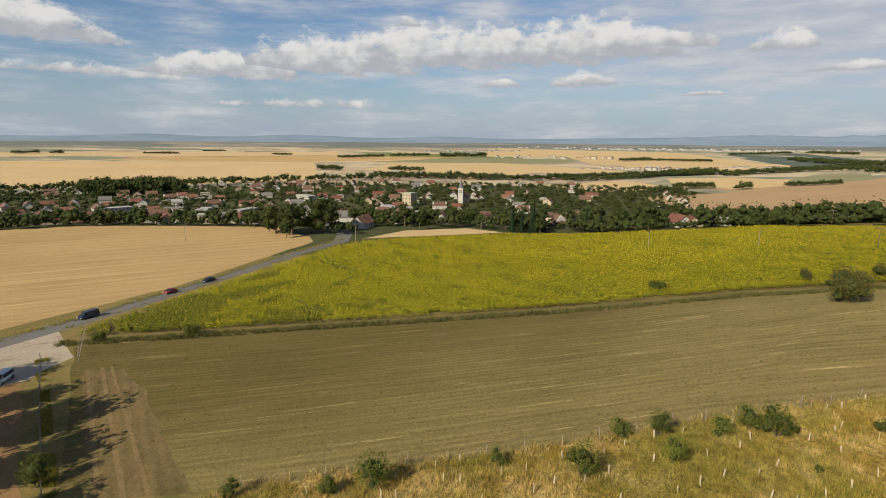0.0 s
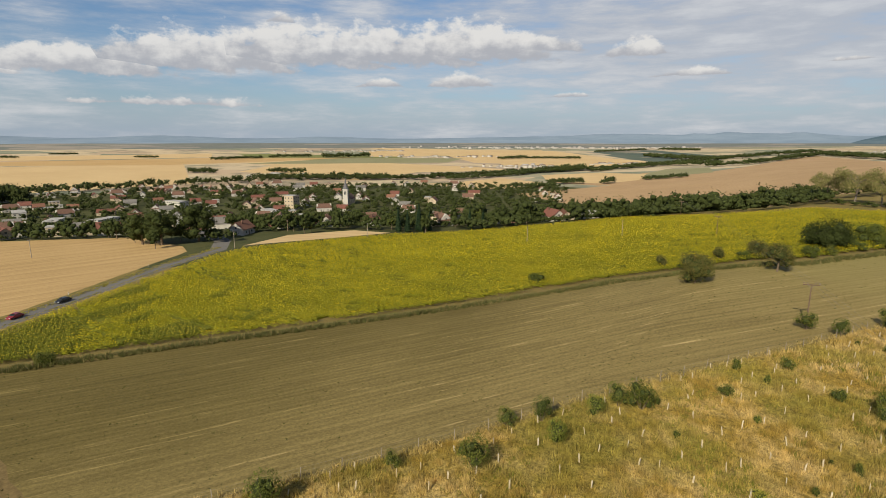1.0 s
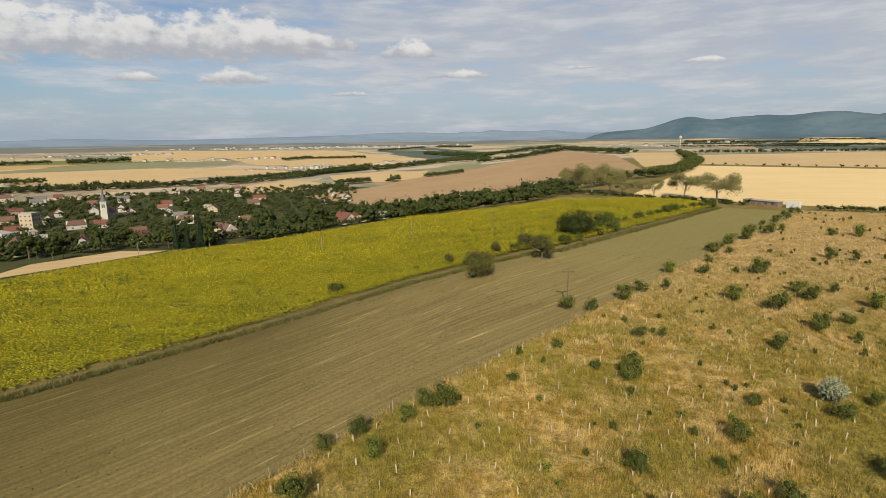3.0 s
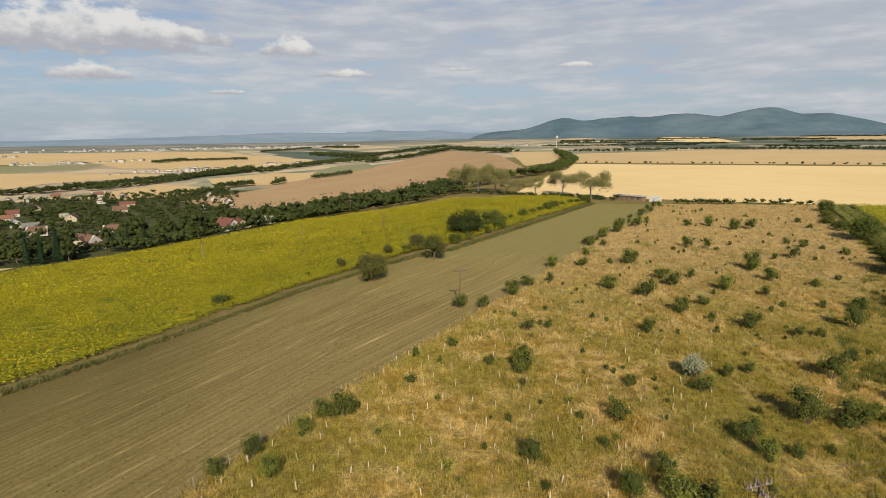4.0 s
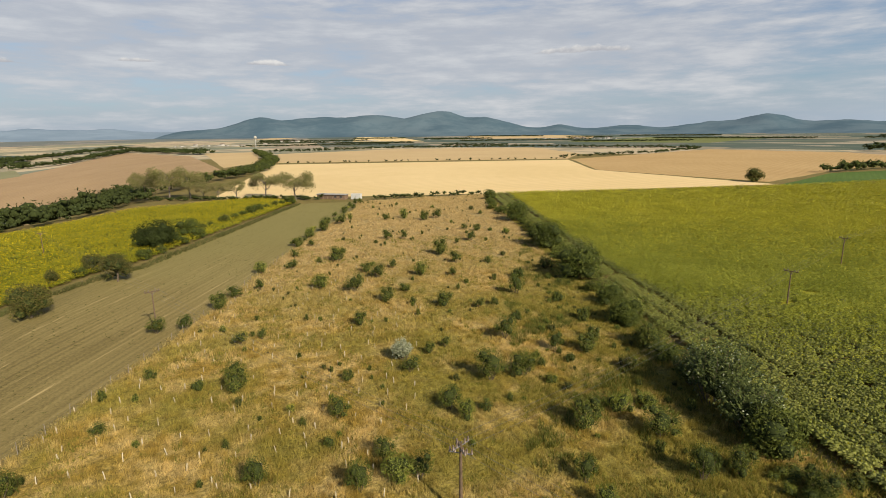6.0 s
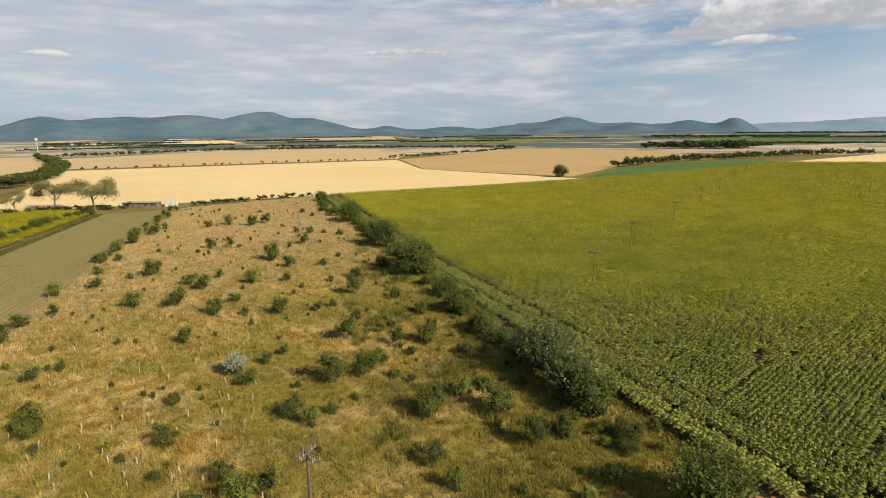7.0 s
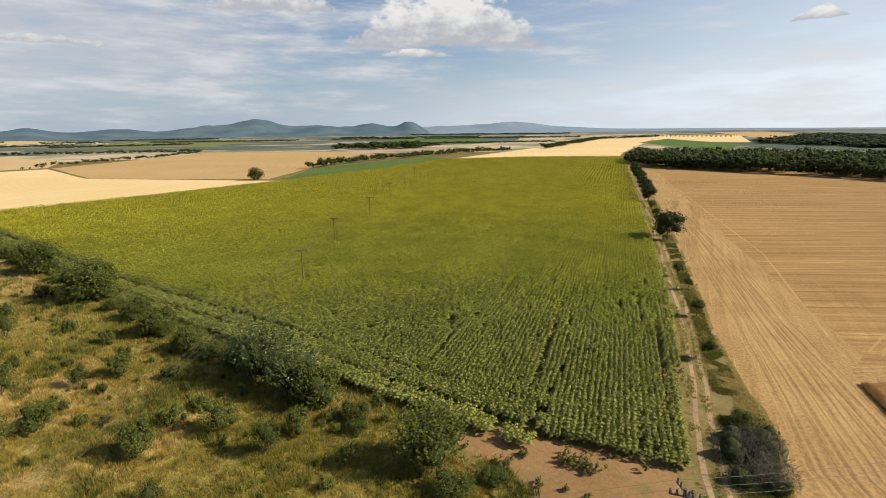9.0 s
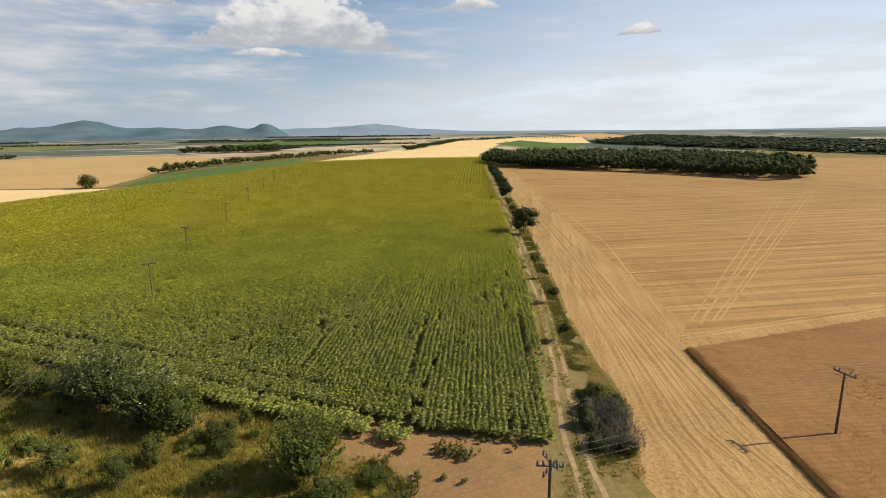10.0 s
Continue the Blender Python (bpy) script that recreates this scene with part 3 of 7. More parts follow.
def mesh_from(name, verts, loops, totals, mats, slots=None, smooth=False):
    me = bpy.data.meshes.new(name)
    me.vertices.add(len(verts))
    me.vertices.foreach_set("co", np.asarray(verts, np.float32).ravel())
    me.loops.add(len(loops))
    me.loops.foreach_set("vertex_index", np.asarray(loops, np.int32))
    me.polygons.add(len(totals))
    me.polygons.foreach_set("loop_start", np.concatenate([[0], np.cumsum(totals)[:-1]]).astype(np.int32))
    me.polygons.foreach_set("loop_total", np.asarray(totals, np.int32))
    for m in mats:
        me.materials.append(m)
    if slots is not None:
        me.polygons.foreach_set("material_index", np.asarray(slots, np.int32))
    if smooth:
        me.polygons.foreach_set("use_smooth", np.ones(len(totals), bool))
    me.update(calc_edges=True)
    me.validate()
    return me


class Shape:
    """A small mesh as arrays, to be repeated many times in one mesh."""

    def __init__(self):
        self.v, self.f, self.s = [], [], []

    def face(self, pts, slot=0):
        first = len(self.v)
        self.v += [tuple(p) for p in pts]
        self.f.append(tuple(range(first, first + len(pts))))
        self.s.append(slot)

    def mesh(self, verts, faces, slot=0):
        first = len(self.v)
        self.v += [tuple(p) for p in verts]
        self.f += [tuple(first + i for i in f) for f in faces]
        self.s += [slot] * len(faces)

    def arrays(self):
        return np.array(self.v), np.array([i for f in self.f for i in f]), np.array([len(f) for f in self.f]), np.array(self.s)


def scatter(name, shapes, pos, mats, yaw=None, wide=None, tall=None, seed=0):
    """One mesh with a shape at each place."""
    rng = np.random.default_rng(seed)
    n = len(pos)
    yaw = rng.uniform(0, 2 * math.pi, n) if yaw is None else yaw
    wide = np.ones(n) if wide is None else wide
    tall = wide if tall is None else tall
    which = rng.integers(0, len(shapes), n)
    vs, ls, ts, ss, base = [], [], [], [], 0
    for i, shape in enumerate(shapes):
        on = np.nonzero(which == i)[0]
        if not len(on):
            continue
        v, l, t, s = shape.arrays()
        c, d = np.cos(yaw[on])[:, None], np.sin(yaw[on])[:, None]
        x = (v[None, :, 0] * c - v[None, :, 1] * d) * wide[on][:, None] + pos[on][:, 0:1]
        y = (v[None, :, 0] * d + v[None, :, 1] * c) * wide[on][:, None] + pos[on][:, 1:2]
        z = v[None, :, 2] * tall[on][:, None] + pos[on][:, 2:3]
        vs.append(np.stack([x, y, z], -1).reshape(-1, 3))
        ls.append((l[None] + (base + np.arange(len(on)) * len(v))[:, None]).ravel())
        ts.append(np.tile(t, len(on)))
        ss.append(np.tile(s, len(on)))
        base += len(v) * len(on)
    return mesh_from(name, np.concatenate(vs), np.concatenate(ls), np.concatenate(ts), mats, np.concatenate(ss))


def rows_in(poly, heading, gap, along, jitter, seed):
    """Places in rows along a heading inside a plan polygon."""
    rng = np.random.default_rng(seed)
    h = radians(heading)
    u, v = np.array([math.sin(h), math.cos(h)]), np.array([math.cos(h), -math.sin(h)])
    p = np.array(poly, float)
    s, t = p @ u, p @ v
    a = np.arange(s.min(), s.max(), along)
    b = np.arange(t.min(), t.max(), gap)
    A, B = np.meshgrid(a, b)
    A = A + rng.uniform(-0.5, 0.5, A.shape) * along * 0.8
    B = B + rng.normal(0, jitter, B.shape)
    xy = A.ravel()[:, None] * u + B.ravel()[:, None] * v
    return xy[inside(xy[:, 0], xy[:, 1], poly)]


def lumpy(xy, scale, seed):
    """Smooth value noise in 0..1 over the plan."""
    rng = np.random.default_rng(seed)
    out, amp = np.zeros(len(xy)), 0.0
    for k in range(5):
        w = rng.normal(0, 1, (3, 2)) / scale * (1.5 ** k)
        ph = rng.uniform(0, 6.28, 3)
        for j in range(3):
            out += np.sin(xy @ w[j] + ph[j]) / (1.3 ** k)
            amp += 0.5 / (1.3 ** k)
    return 0.5 + 0.5 * out / amp


def on_land(xy, lift=0.0):
    return np.column_stack([xy, ground_z(xy[:, 0], xy[:, 1]) + lift])


# ---- plant materials ----
P = {
    "leaf_mid": leafy("leaf_mid", (0.044, 0.058, 0.011), (0.130, 0.148, 0.028)),
    "leaf_village": leafy("leaf_village", (0.022, 0.030, 0.008), (0.066, 0.078, 0.018)),
    "leaf_dark": leafy("leaf_dark", (0.018, 0.026, 0.008), (0.052, 0.066, 0.016)),
    "leaf_wood": leafy("leaf_wood", (0.023, 0.034, 0.010), (0.064, 0.082, 0.021)),
    "leaf_grove": leafy("leaf_grove", (0.032, 0.046, 0.015), (0.092, 0.112, 0.034)),
    # leaf tone of the far slope, greyed and blued: haze in the colour
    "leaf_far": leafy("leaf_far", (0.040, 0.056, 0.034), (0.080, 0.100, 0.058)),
    "leaf_light": leafy("leaf_light", (0.105, 0.125, 0.018), (0.23, 0.25, 0.046), (0.160, 0.136, 0.048), 0.1),
    "leaf_bush": leafy("leaf_bush", (0.062, 0.076, 0.014), (0.175, 0.188, 0.036), (0.20, 0.155, 0.05), 0.1, 0.55, 0.3),
    "leaf_silver": leafy("leaf_silver", (0.044, 0.062, 0.017), (0.135, 0.158, 0.050), (0.34, 0.36, 0.24), 0.05, 0.6, 0.25),
    "leaf_white": leafy("leaf_white", (0.17, 0.19, 0.09), (0.58, 0.58, 0.44), None, 0.1, 0.6, 0.25),
    "leaf_yellow": leafy("leaf_yellow", (0.22, 0.22, 0.03), (0.38, 0.36, 0.06), None, 0.1, 0.5, 0.3),
    "leaf_sparse": leafy("leaf_sparse", (0.125, 0.122, 0.042), (0.255, 0.238, 0.085), (0.30, 0.24, 0.13), 0.2),
    "conifer": leafy("conifer_needles", (0.008, 0.018, 0.008), (0.024, 0.042, 0.018)),
    # filler inside each crown; the shade in there is put into its dark colour
    "core": plain("shaded_inner_foliage", (0.018, 0.025, 0.008), (0.040, 0.050, 0.014), 2.0, 0.9, 0.0, 0.1),
    "bark": plain("bark", (0.07, 0.05, 0.035), (0.17, 0.13, 0.09), 3.0, 0.95, relief=0.6),
    "twig": plain("dry_twigs", (0.075, 0.062, 0.052), (0.18, 0.152, 0.130), 3.0, 0.95),
    "straw_blade": leafy("dry_grass_blade", (0.295, 0.215, 0.065), (0.58, 0.44, 0.175), (0.62, 0.50, 0.25), 0.12, 0.8, 0.45),
    "meadow_blade": meadow_blade("meadow_grass_blade"),
    "green_blade": leafy("green_grass_blade", (0.135, 0.140, 0.024), (0.32, 0.295, 0.060), (0.50, 0.37, 0.10), 0.25, 0.8, 0.45),
    "leaf_olive": leafy("leaf_olive", (0.055, 0.056, 0.016), (0.150, 0.142, 0.036), (0.17, 0.12, 0.04), 0.15),
    "verge_blade": leafy("verge_grass_blade", (0.068, 0.076, 0.024), (0.165, 0.165, 0.058), (0.30, 0.235, 0.105), 0.18, 0.8, 0.4),
    "weed_green": leafy("rank_weeds", (0.085, 0.098, 0.020), (0.215, 0.215, 0.048), (0.27, 0.21, 0.06), 0.12, 0.7, 0.35),
    "weed": leafy("low_weeds", (0.05, 0.055, 0.015), (0.12, 0.12, 0.035)),
    "wheat_blade": leafy("ripe_wheat_ear", (0.24, 0.135, 0.052), (0.38, 0.228, 0.098), None, 0.1, 0.8, 0.5),
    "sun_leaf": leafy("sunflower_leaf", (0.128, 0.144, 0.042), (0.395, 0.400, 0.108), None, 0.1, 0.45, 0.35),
    "straw_loose": leafy("loose_straw", (0.36, 0.235, 0.10), (0.62, 0.45, 0.22), None, 0.1, 0.8, 0.3),
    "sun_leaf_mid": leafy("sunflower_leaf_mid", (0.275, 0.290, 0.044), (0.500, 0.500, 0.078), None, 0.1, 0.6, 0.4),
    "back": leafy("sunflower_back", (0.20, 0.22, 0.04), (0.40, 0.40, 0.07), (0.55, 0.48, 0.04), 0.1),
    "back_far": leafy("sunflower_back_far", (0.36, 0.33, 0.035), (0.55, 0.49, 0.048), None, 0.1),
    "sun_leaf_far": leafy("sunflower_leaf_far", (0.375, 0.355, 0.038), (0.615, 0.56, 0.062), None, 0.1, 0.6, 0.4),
    # leaves of the blooming field, a sunlit brightness put into their colour
    "sun_leaf_lit": leafy("sunflower_leaf_lit", (0.245, 0.250, 0.024), (0.495, 0.465, 0.040), None, 0.1, 0.55, 0.35),
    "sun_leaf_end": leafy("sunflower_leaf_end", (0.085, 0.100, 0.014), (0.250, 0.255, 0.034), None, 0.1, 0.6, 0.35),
    "petal": leafy("sunflower_petals", (0.54, 0.405, 0.012), (0.74, 0.575, 0.03), (0.30, 0.27, 0.02), 0.2),
    "calyx": leafy("sunflower_calyx", (0.15, 0.16, 0.025), (0.30, 0.28, 0.04), (0.46, 0.36, 0.03), 0.5),
}

# ---- sunflowers ----
FACING = radians(128)


def sunflower(seed, leaves, reach, head, height=1.65, broad=0.85, sides=4):
    """One plant: broad drooping leaves round a stalk, a nodding head with petals in front and a green back."""
    rng = np.random.default_rng(seed)
    s = Shape()
    for i in range(leaves):
        a = i * 2.4 + rng.uniform(-0.4, 0.4)
        z = height * (0.42 + 0.52 * (i + 0.5) / leaves)
        r = reach * (1.1 - 0.45 * i / leaves) * rng.uniform(0.8, 1.15)
        u, v = np.array([math.cos(a), math.sin(a)]), np.array([-math.sin(a), math.cos(a)])
        w = r * broad * 0.5
        lift, drop = rng.uniform(0.0, 0.12), rng.uniform(0.02, 0.22)
        mid = u * r * 0.5
        s.face([(0, 0, z), (*(mid - v * w), z + lift), (*(u * r), z - drop), (*(mid + v * w), z + lift)], 0)
    f = FACING + rng.normal(0, 0.35)
    n = Vector((math.sin(f), math.cos(f), rng.uniform(-0.35, 0.15))).normalized()
    e1 = n.cross(Vector((0, 0, 1))).normalized()
    e2 = n.cross(e1)
    c = Vector((0, 0, height)) + n * 0.1
    for off, r, slot in ((0.03, head, 1), (-0.03, head * 0.85, 2)):
        s.face([c + n * off + (e1 * math.cos(t) + e2 * math.sin(t)) * r for t in [6.2832 * j / sides for j in range(sides)]], slot)
    return s


BARE_SPOTS = [(115, 73), (163, 90), (220, 103), (284, 120), (128, 76), (-126.1, 210.6), (-89.1, 227.6), (-52.1, 229.1), (-213.2, 192.9)]


def sun_field(name, label, poly, heading, gap, bands, leaf, seed, bare=0.0, drift=0.06, heads=None, end=0):
    """Bands of (nearest, farthest, row step, plant step, leaves, reach, head, spread) by distance from the plan's origin."""
    for i, (lo, hi, rg, pg, leaves, reach, head, broad) in enumerate(bands):
        xy = rows_in(poly, heading, rg, pg, drift * rg, seed + i)
        d = np.hypot(xy[:, 0], xy[:, 1])
        d = d + np.random.default_rng(seed + 20 + i).uniform(-0.24, 0.24, len(d)) * d
        xy = xy[(d >= lo) & (d < hi)]
        gaps = lumpy(xy * np.array([0.35, 1.0]), 2.2, 61)
        thin = lumpy(xy * np.array([0.12, 1.6]), 1.6, 62)
        xy = xy[(gaps > bare) & (thin > bare * 1.6)]
        if 80 < heading < 100:
            lanes = lumpy(xy * np.array([0.05, 1.9]), 1.1, 64) + 0.12 * step(40.0, -10.0, xy[:, 1])
            xy = xy[(lanes < 0.86) | (lo > 110)]
        for px, py in BARE_SPOTS:
            xy = xy[np.hypot((xy[:, 0] - px) / 2.6, (xy[:, 1] - py) / 1.3) > 1]
        if end:
            green = np.hypot(xy[:, 0] + 152, xy[:, 1] - 8) + 90 * (lumpy(xy, 9.0, 63) - 0.5) < 46
            xy = xy[green if end == 1 else ~green]
        if not len(xy):
            continue
        shapes = [sunflower(seed + k, leaves, reach, head, 1.65, broad, 6 if leaves > 6 else 4) for k in range(10)]
        rng = np.random.default_rng(seed + 9)
        size = 0.80 + 0.26 * lumpy(xy, 9.0, seed + 7) + rng.uniform(-0.17, 0.17, len(xy))
        me = scatter(name, shapes, on_land(xy), [leaf, *(heads or (P["petal"], P["calyx"]))], rng.normal(0, 0.25, len(xy)), rng.uniform(0.72, 1.28, len(xy)), size, seed)
        tagged(new(name, me), label, "sunflowers", kind="stuff")


CROP = [(p[0] + 12.4, p[1]) if i < 5 else p for i, p in enumerate(RIGHT_SUNFLOWERS)]
AWAY = "dense rows of green sunflowers with their heads turned away"
BACKS, FAR_BACKS = (P["back"], P["back"]), (P["back_far"], P["back_far"])
# one crop, leaf colour brighter and yellower in each farther band
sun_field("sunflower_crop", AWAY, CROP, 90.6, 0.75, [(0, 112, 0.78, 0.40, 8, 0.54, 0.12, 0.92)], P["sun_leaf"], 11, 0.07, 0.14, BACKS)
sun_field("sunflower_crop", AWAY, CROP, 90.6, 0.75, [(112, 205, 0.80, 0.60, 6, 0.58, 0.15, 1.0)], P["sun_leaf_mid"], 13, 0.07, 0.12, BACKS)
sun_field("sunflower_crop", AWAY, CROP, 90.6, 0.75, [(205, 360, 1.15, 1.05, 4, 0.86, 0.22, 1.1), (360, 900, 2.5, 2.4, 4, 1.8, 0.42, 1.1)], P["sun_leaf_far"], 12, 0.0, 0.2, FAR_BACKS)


def crop_sheet(name, label, poly, height, mat, cell, lo=0.0, wave=0.12, seed=1, inset=0.0):
    """The closed body of a standing crop, with its sides, under the single plants."""
    bm = bmesh.new()
    f = bm.faces.new([bm.verts.new((x, y, 0)) for x, y in poly])
    xs, ys = [v.co.x for v in bm.verts], [v.co.y for v in bm.verts]
    for axis, a, b in ((0, min(xs), max(xs)), (1, min(ys), max(ys))):
        for c in np.arange(a + cell, b, cell):
            co, no = [0, 0, 0], [0, 0, 0]
            co[axis], no[axis] = c, 1
            bmesh.ops.bisect_plane(bm, geom=[*bm.verts, *bm.edges, *bm.faces], plane_co=co, plane_no=no)
    edges = [(Vector(p), Vector(q)) for p, q in zip(poly, poly[1:] + poly[:1])]

    def margin(c):
        out = 1e9
        for p, q in edges:
            t = max(0.0, min(1.0, (c - p).dot(q - p) / (q - p).length_squared))
            out = min(out, (c - p.lerp(q, t)).length)
        return out

    drop = [f for f in bm.faces if f.calc_center_median().xy.length < lo or (inset and any(margin(v.co.xy) < inset for v in f.verts))]
    bmesh.ops.delete(bm, geom=drop, context="FACES")
    xy = np.array([v.co.xy for v in bm.verts])
    bump = (lumpy(xy, cell * 0.9, seed) - 0.5) * 2 * wave
    for v, k in zip(bm.verts, bump):
        v.co.z = gz(v.co.x, v.co.y) + height + k
    rim = [e for e in bm.edges if e.is_boundary]
    low = bmesh.ops.extrude_edge_only(bm, edges=rim)["geom"]
    for v in low:
        if isinstance(v, bmesh.types.BMVert):
            v.co.z = gz(v.co.x, v.co.y) - 0.05
    bmesh.ops.recalc_face_normals(bm, faces=bm.faces)
    me = bpy.data.meshes.new(name)
    bm.to_mesh(me)
    bm.free()
    me.materials.append(mat)
    tagged(new(name, me), label, "crop", kind="stuff")


CANOPY = soil("sunflower_canopy", (0.115, 0.12, 0.016), (0.29, 0.265, 0.026), None, 90, 0, 0, 0.01, 0.3, 0.65)
crop_sheet("sunflower_canopy", "closed green canopy of the far sunflowers", CROP, 0.5, CANOPY, 5.0, 120, 0.1, 1, 1.5)
# sheet under the blooms, coloured dark for the shade between plants
GAP_SHADE = soil("dark_gap_canopy", (0.050, 0.060, 0.010), (0.165, 0.160, 0.016), None, 27, 0, 0, 0.02, 0.3, 0.65)
crop_sheet("sunflower_canopy", "dark sheet for the shade between the blooming sunflowers", LEFT_SUNFLOWERS, 0.7, GAP_SHADE, 4.0, 0, 0.1, 1, 1.5)
EDGE = [(165, 297), (95.5, 124), (80.5, 76), (69.5, 44), (63.5, 28), (60.5, 18), (56.5, 8.5)]
for near, wide in ((0.2, 3.0), (4.2, 3.9), (9.1, 2.7)):
    band = [(x + near, y - near * 0.3) for x, y in EDGE] + [(x + near + wide, y - (near + wide) * 0.3) for x, y in EDGE[::-1]]
    sun_field("sunflower_headland", "sunflower rows along the edge of the field", band, 20.4, 0.75, [(0, 112, 0.72, 0.42, 8, 0.56, 0.12, 0.95)], P["sun_leaf"], 31, 0.12, 0.12, BACKS)
    sun_field("sunflower_headland", "sunflower rows along the edge of the field", band, 20.4, 0.75, [(112, 205, 0.8, 0.6, 6, 0.62, 0.15, 1.0), (205, 400, 1.1, 0.9, 5, 0.8, 0.18, 1.0)], P["sun_leaf"], 33, 0.12, 0.12, BACKS)
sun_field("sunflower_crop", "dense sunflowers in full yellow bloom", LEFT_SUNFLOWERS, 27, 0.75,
          [(0, 225, 0.75, 0.76, 5, 0.54, 0.135, 0.95), (225, 420, 1.1, 1.1, 5, 0.8, 0.195, 1.0)], P["sun_leaf_lit"], 71, 0.14, 0.25, None, 2)
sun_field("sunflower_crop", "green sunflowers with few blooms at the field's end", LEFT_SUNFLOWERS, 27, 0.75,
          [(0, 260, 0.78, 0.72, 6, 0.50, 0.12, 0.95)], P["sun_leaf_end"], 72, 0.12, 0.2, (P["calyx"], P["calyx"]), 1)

# ---- grass and standing crops ----


def tuft(seed, blades, height, spread, width, lean_to=0.85):
    rng = np.random.default_rng(seed)
    s = Shape()
    for _ in range(blades):
        a, b = rng.uniform(0, 6.28), rng.uniform(0, 6.28)
        r = spread * rng.uniform(0.1, 1.0)
        z = height * rng.uniform(0.55, 1.0)
        x, y = r * 0.5 * math.cos(b), r * 0.5 * math.sin(b)
        lean = height * rng.uniform(0.1, 1.0) * lean_to
        tip = (x + lean * math.cos(b), y + lean * math.sin(b), z)
        ox, oy = width * math.cos(a), width * math.sin(a)
        s.face([(x - ox, y - oy, 0), (x + ox, y + oy, 0), tip], 0)
    return s


def random_in(poly, count, seed):
    rng = np.random.default_rng(seed)
    p = np.array(poly, float)
    xy = rng.uniform(p.min(0), p.max(0), (count, 2))
    return xy[inside(xy[:, 0], xy[:, 1], poly)]


def grass(name, label, poly, count, height, mat, seed, lo=0.0, hi=9e9, blades=7, spread=0.5, width=0.05, patchy=0.0, lean_to=0.85):
    xy = random_in(poly, count, seed)
    d = np.hypot(xy[:, 0], xy[:, 1])
    xy = xy[(d >= lo) & (d < hi)]
    if patchy:
        xy = xy[lumpy(xy, 4.0, seed + 1) > patchy]
    size = 0.55 + 0.75 * lumpy(xy, 7.0, seed + 2)
    me = scatter(name, [tuft(seed + k, blades, height, spread, width, lean_to) for k in range(8)], on_land(xy), [mat], None, np.full(len(xy), 1.0), size, seed)
    return tagged(new(name, me), label, "grass", kind="stuff")


DRY = "dry golden and olive grass over the shrub plot"
grass("dry_grass", DRY, PLOT, 80000, 0.80, P["meadow_blade"], 5, 40, 95, 26, 1.0, 0.024, 0.16, 0.55)
grass("dry_grass", DRY, PLOT, 200000, 0.45, P["meadow_blade"], 2, 40, 95, 6, 0.8, 0.022, 0.0, 0.6)
grass("dry_grass", DRY, PLOT, 70000, 0.85, P["meadow_blade"], 3, 95, 160, 18, 1.1, 0.048, 0.16, 0.55)
grass("dry_grass", DRY, PLOT, 50000, 0.6, P["meadow_blade"], 4, 0, 42, 7, 0.9, 0.04, 0.0, 0.6)
grass("dry_grass", DRY, PLOT, 60000, 0.8, P["meadow_blade"], 6, 160, 500, 10, 1.4, 0.09, 0.16, 0.55)
grass("green_grass", "green weeds among the dry grass", PLOT, 130000, 0.60, P["green_blade"], 7, 40, 200, 8, 0.6, 0.045, 0.56, 0.6)
CORNER = [(62, 20), (72, 60), (84, 100), (110, 170), (60, 100), (34, 50), (20, 6), (50, 6)]
grass("green_grass", "rank green grass near the sunflower hedge", CORNER, 60000, 0.65, P["green_blade"], 17, 40, 200, 8, 0.6, 0.045, 0.58, 0.6)
grass("tall_weeds", "rank bushy weeds in the corner by the hedge", CORNER, 26000, 1.0, P["weed_green"], 18, 30, 190, 18, 1.1, 0.06, 0.66, 0.6)
grass("tall_weeds", "bleached tall weeds in the dry grass", PLOT, 70000, 0.95, P["meadow_blade"], 19, 30, 200, 9, 0.6, 0.025, 0.6, 0.35)
VERGE = strip([(-142.0, 3.2), (-110.0, 54.8), (-79.7, 99.0), (-55.0, 138.8), (-17.3, 178.3), (49, 305)], 1.7)
grass("verge_grass", "tall grey-green grass along the sunflower field", VERGE, 190000, 1.05, P["verge_blade"], 8, 0, 9e9, 7, 0.5, 0.07)
FENCE_LINE = [(-55.3, 15.5), (-34.7, 50.1), (-17.0, 89.0), (-9.0, 105.0), (32, 194), (70, 267), (82, 302)]
grass("fence_grass", "bleached grass along the wire fence", strip(FENCE_LINE, 1.3), 60000, 0.7, P["straw_blade"], 9, 0, 9e9, 7, 0.5, 0.05)
crop_sheet("wheat_crop", "closed body of standing ripe wheat", RIPE, 0.42, M["ripe"], 2.2, 0, 0.07, 4)
grass("wheat_edge", "ragged edge of the standing ripe wheat", strip([(87, -36), (105, -84), (140, -180)], 0.5) , 9000, 0.6, P["wheat_blade"], 20, 0, 9e9, 7, 0.5, 0.05)
grass("wheat_edge", "ragged edge of the standing ripe wheat", strip([(87, -36), (40, -36)], 0.5) , 5000, 0.6, P["wheat_blade"], 21, 0, 9e9, 7, 0.5, 0.05)
ears = grass("wheat_ears", "standing ripe wheat, ruffled by wind", RIPE, 110000, 0.22, P["wheat_blade"], 10, 0, 150, 6, 0.7, 0.05)
ears.location.z = 0.34
ROAD_SIDE = strip([(x - 5.2, y + 2.8) for x, y in ROAD[1:7]], 1.6)
grass("verge_grass", "dry brownish grass along the road", ROAD_SIDE, 30000, 0.6, P["green_blade"], 12, 0, 9e9, 7, 0.5, 0.06)
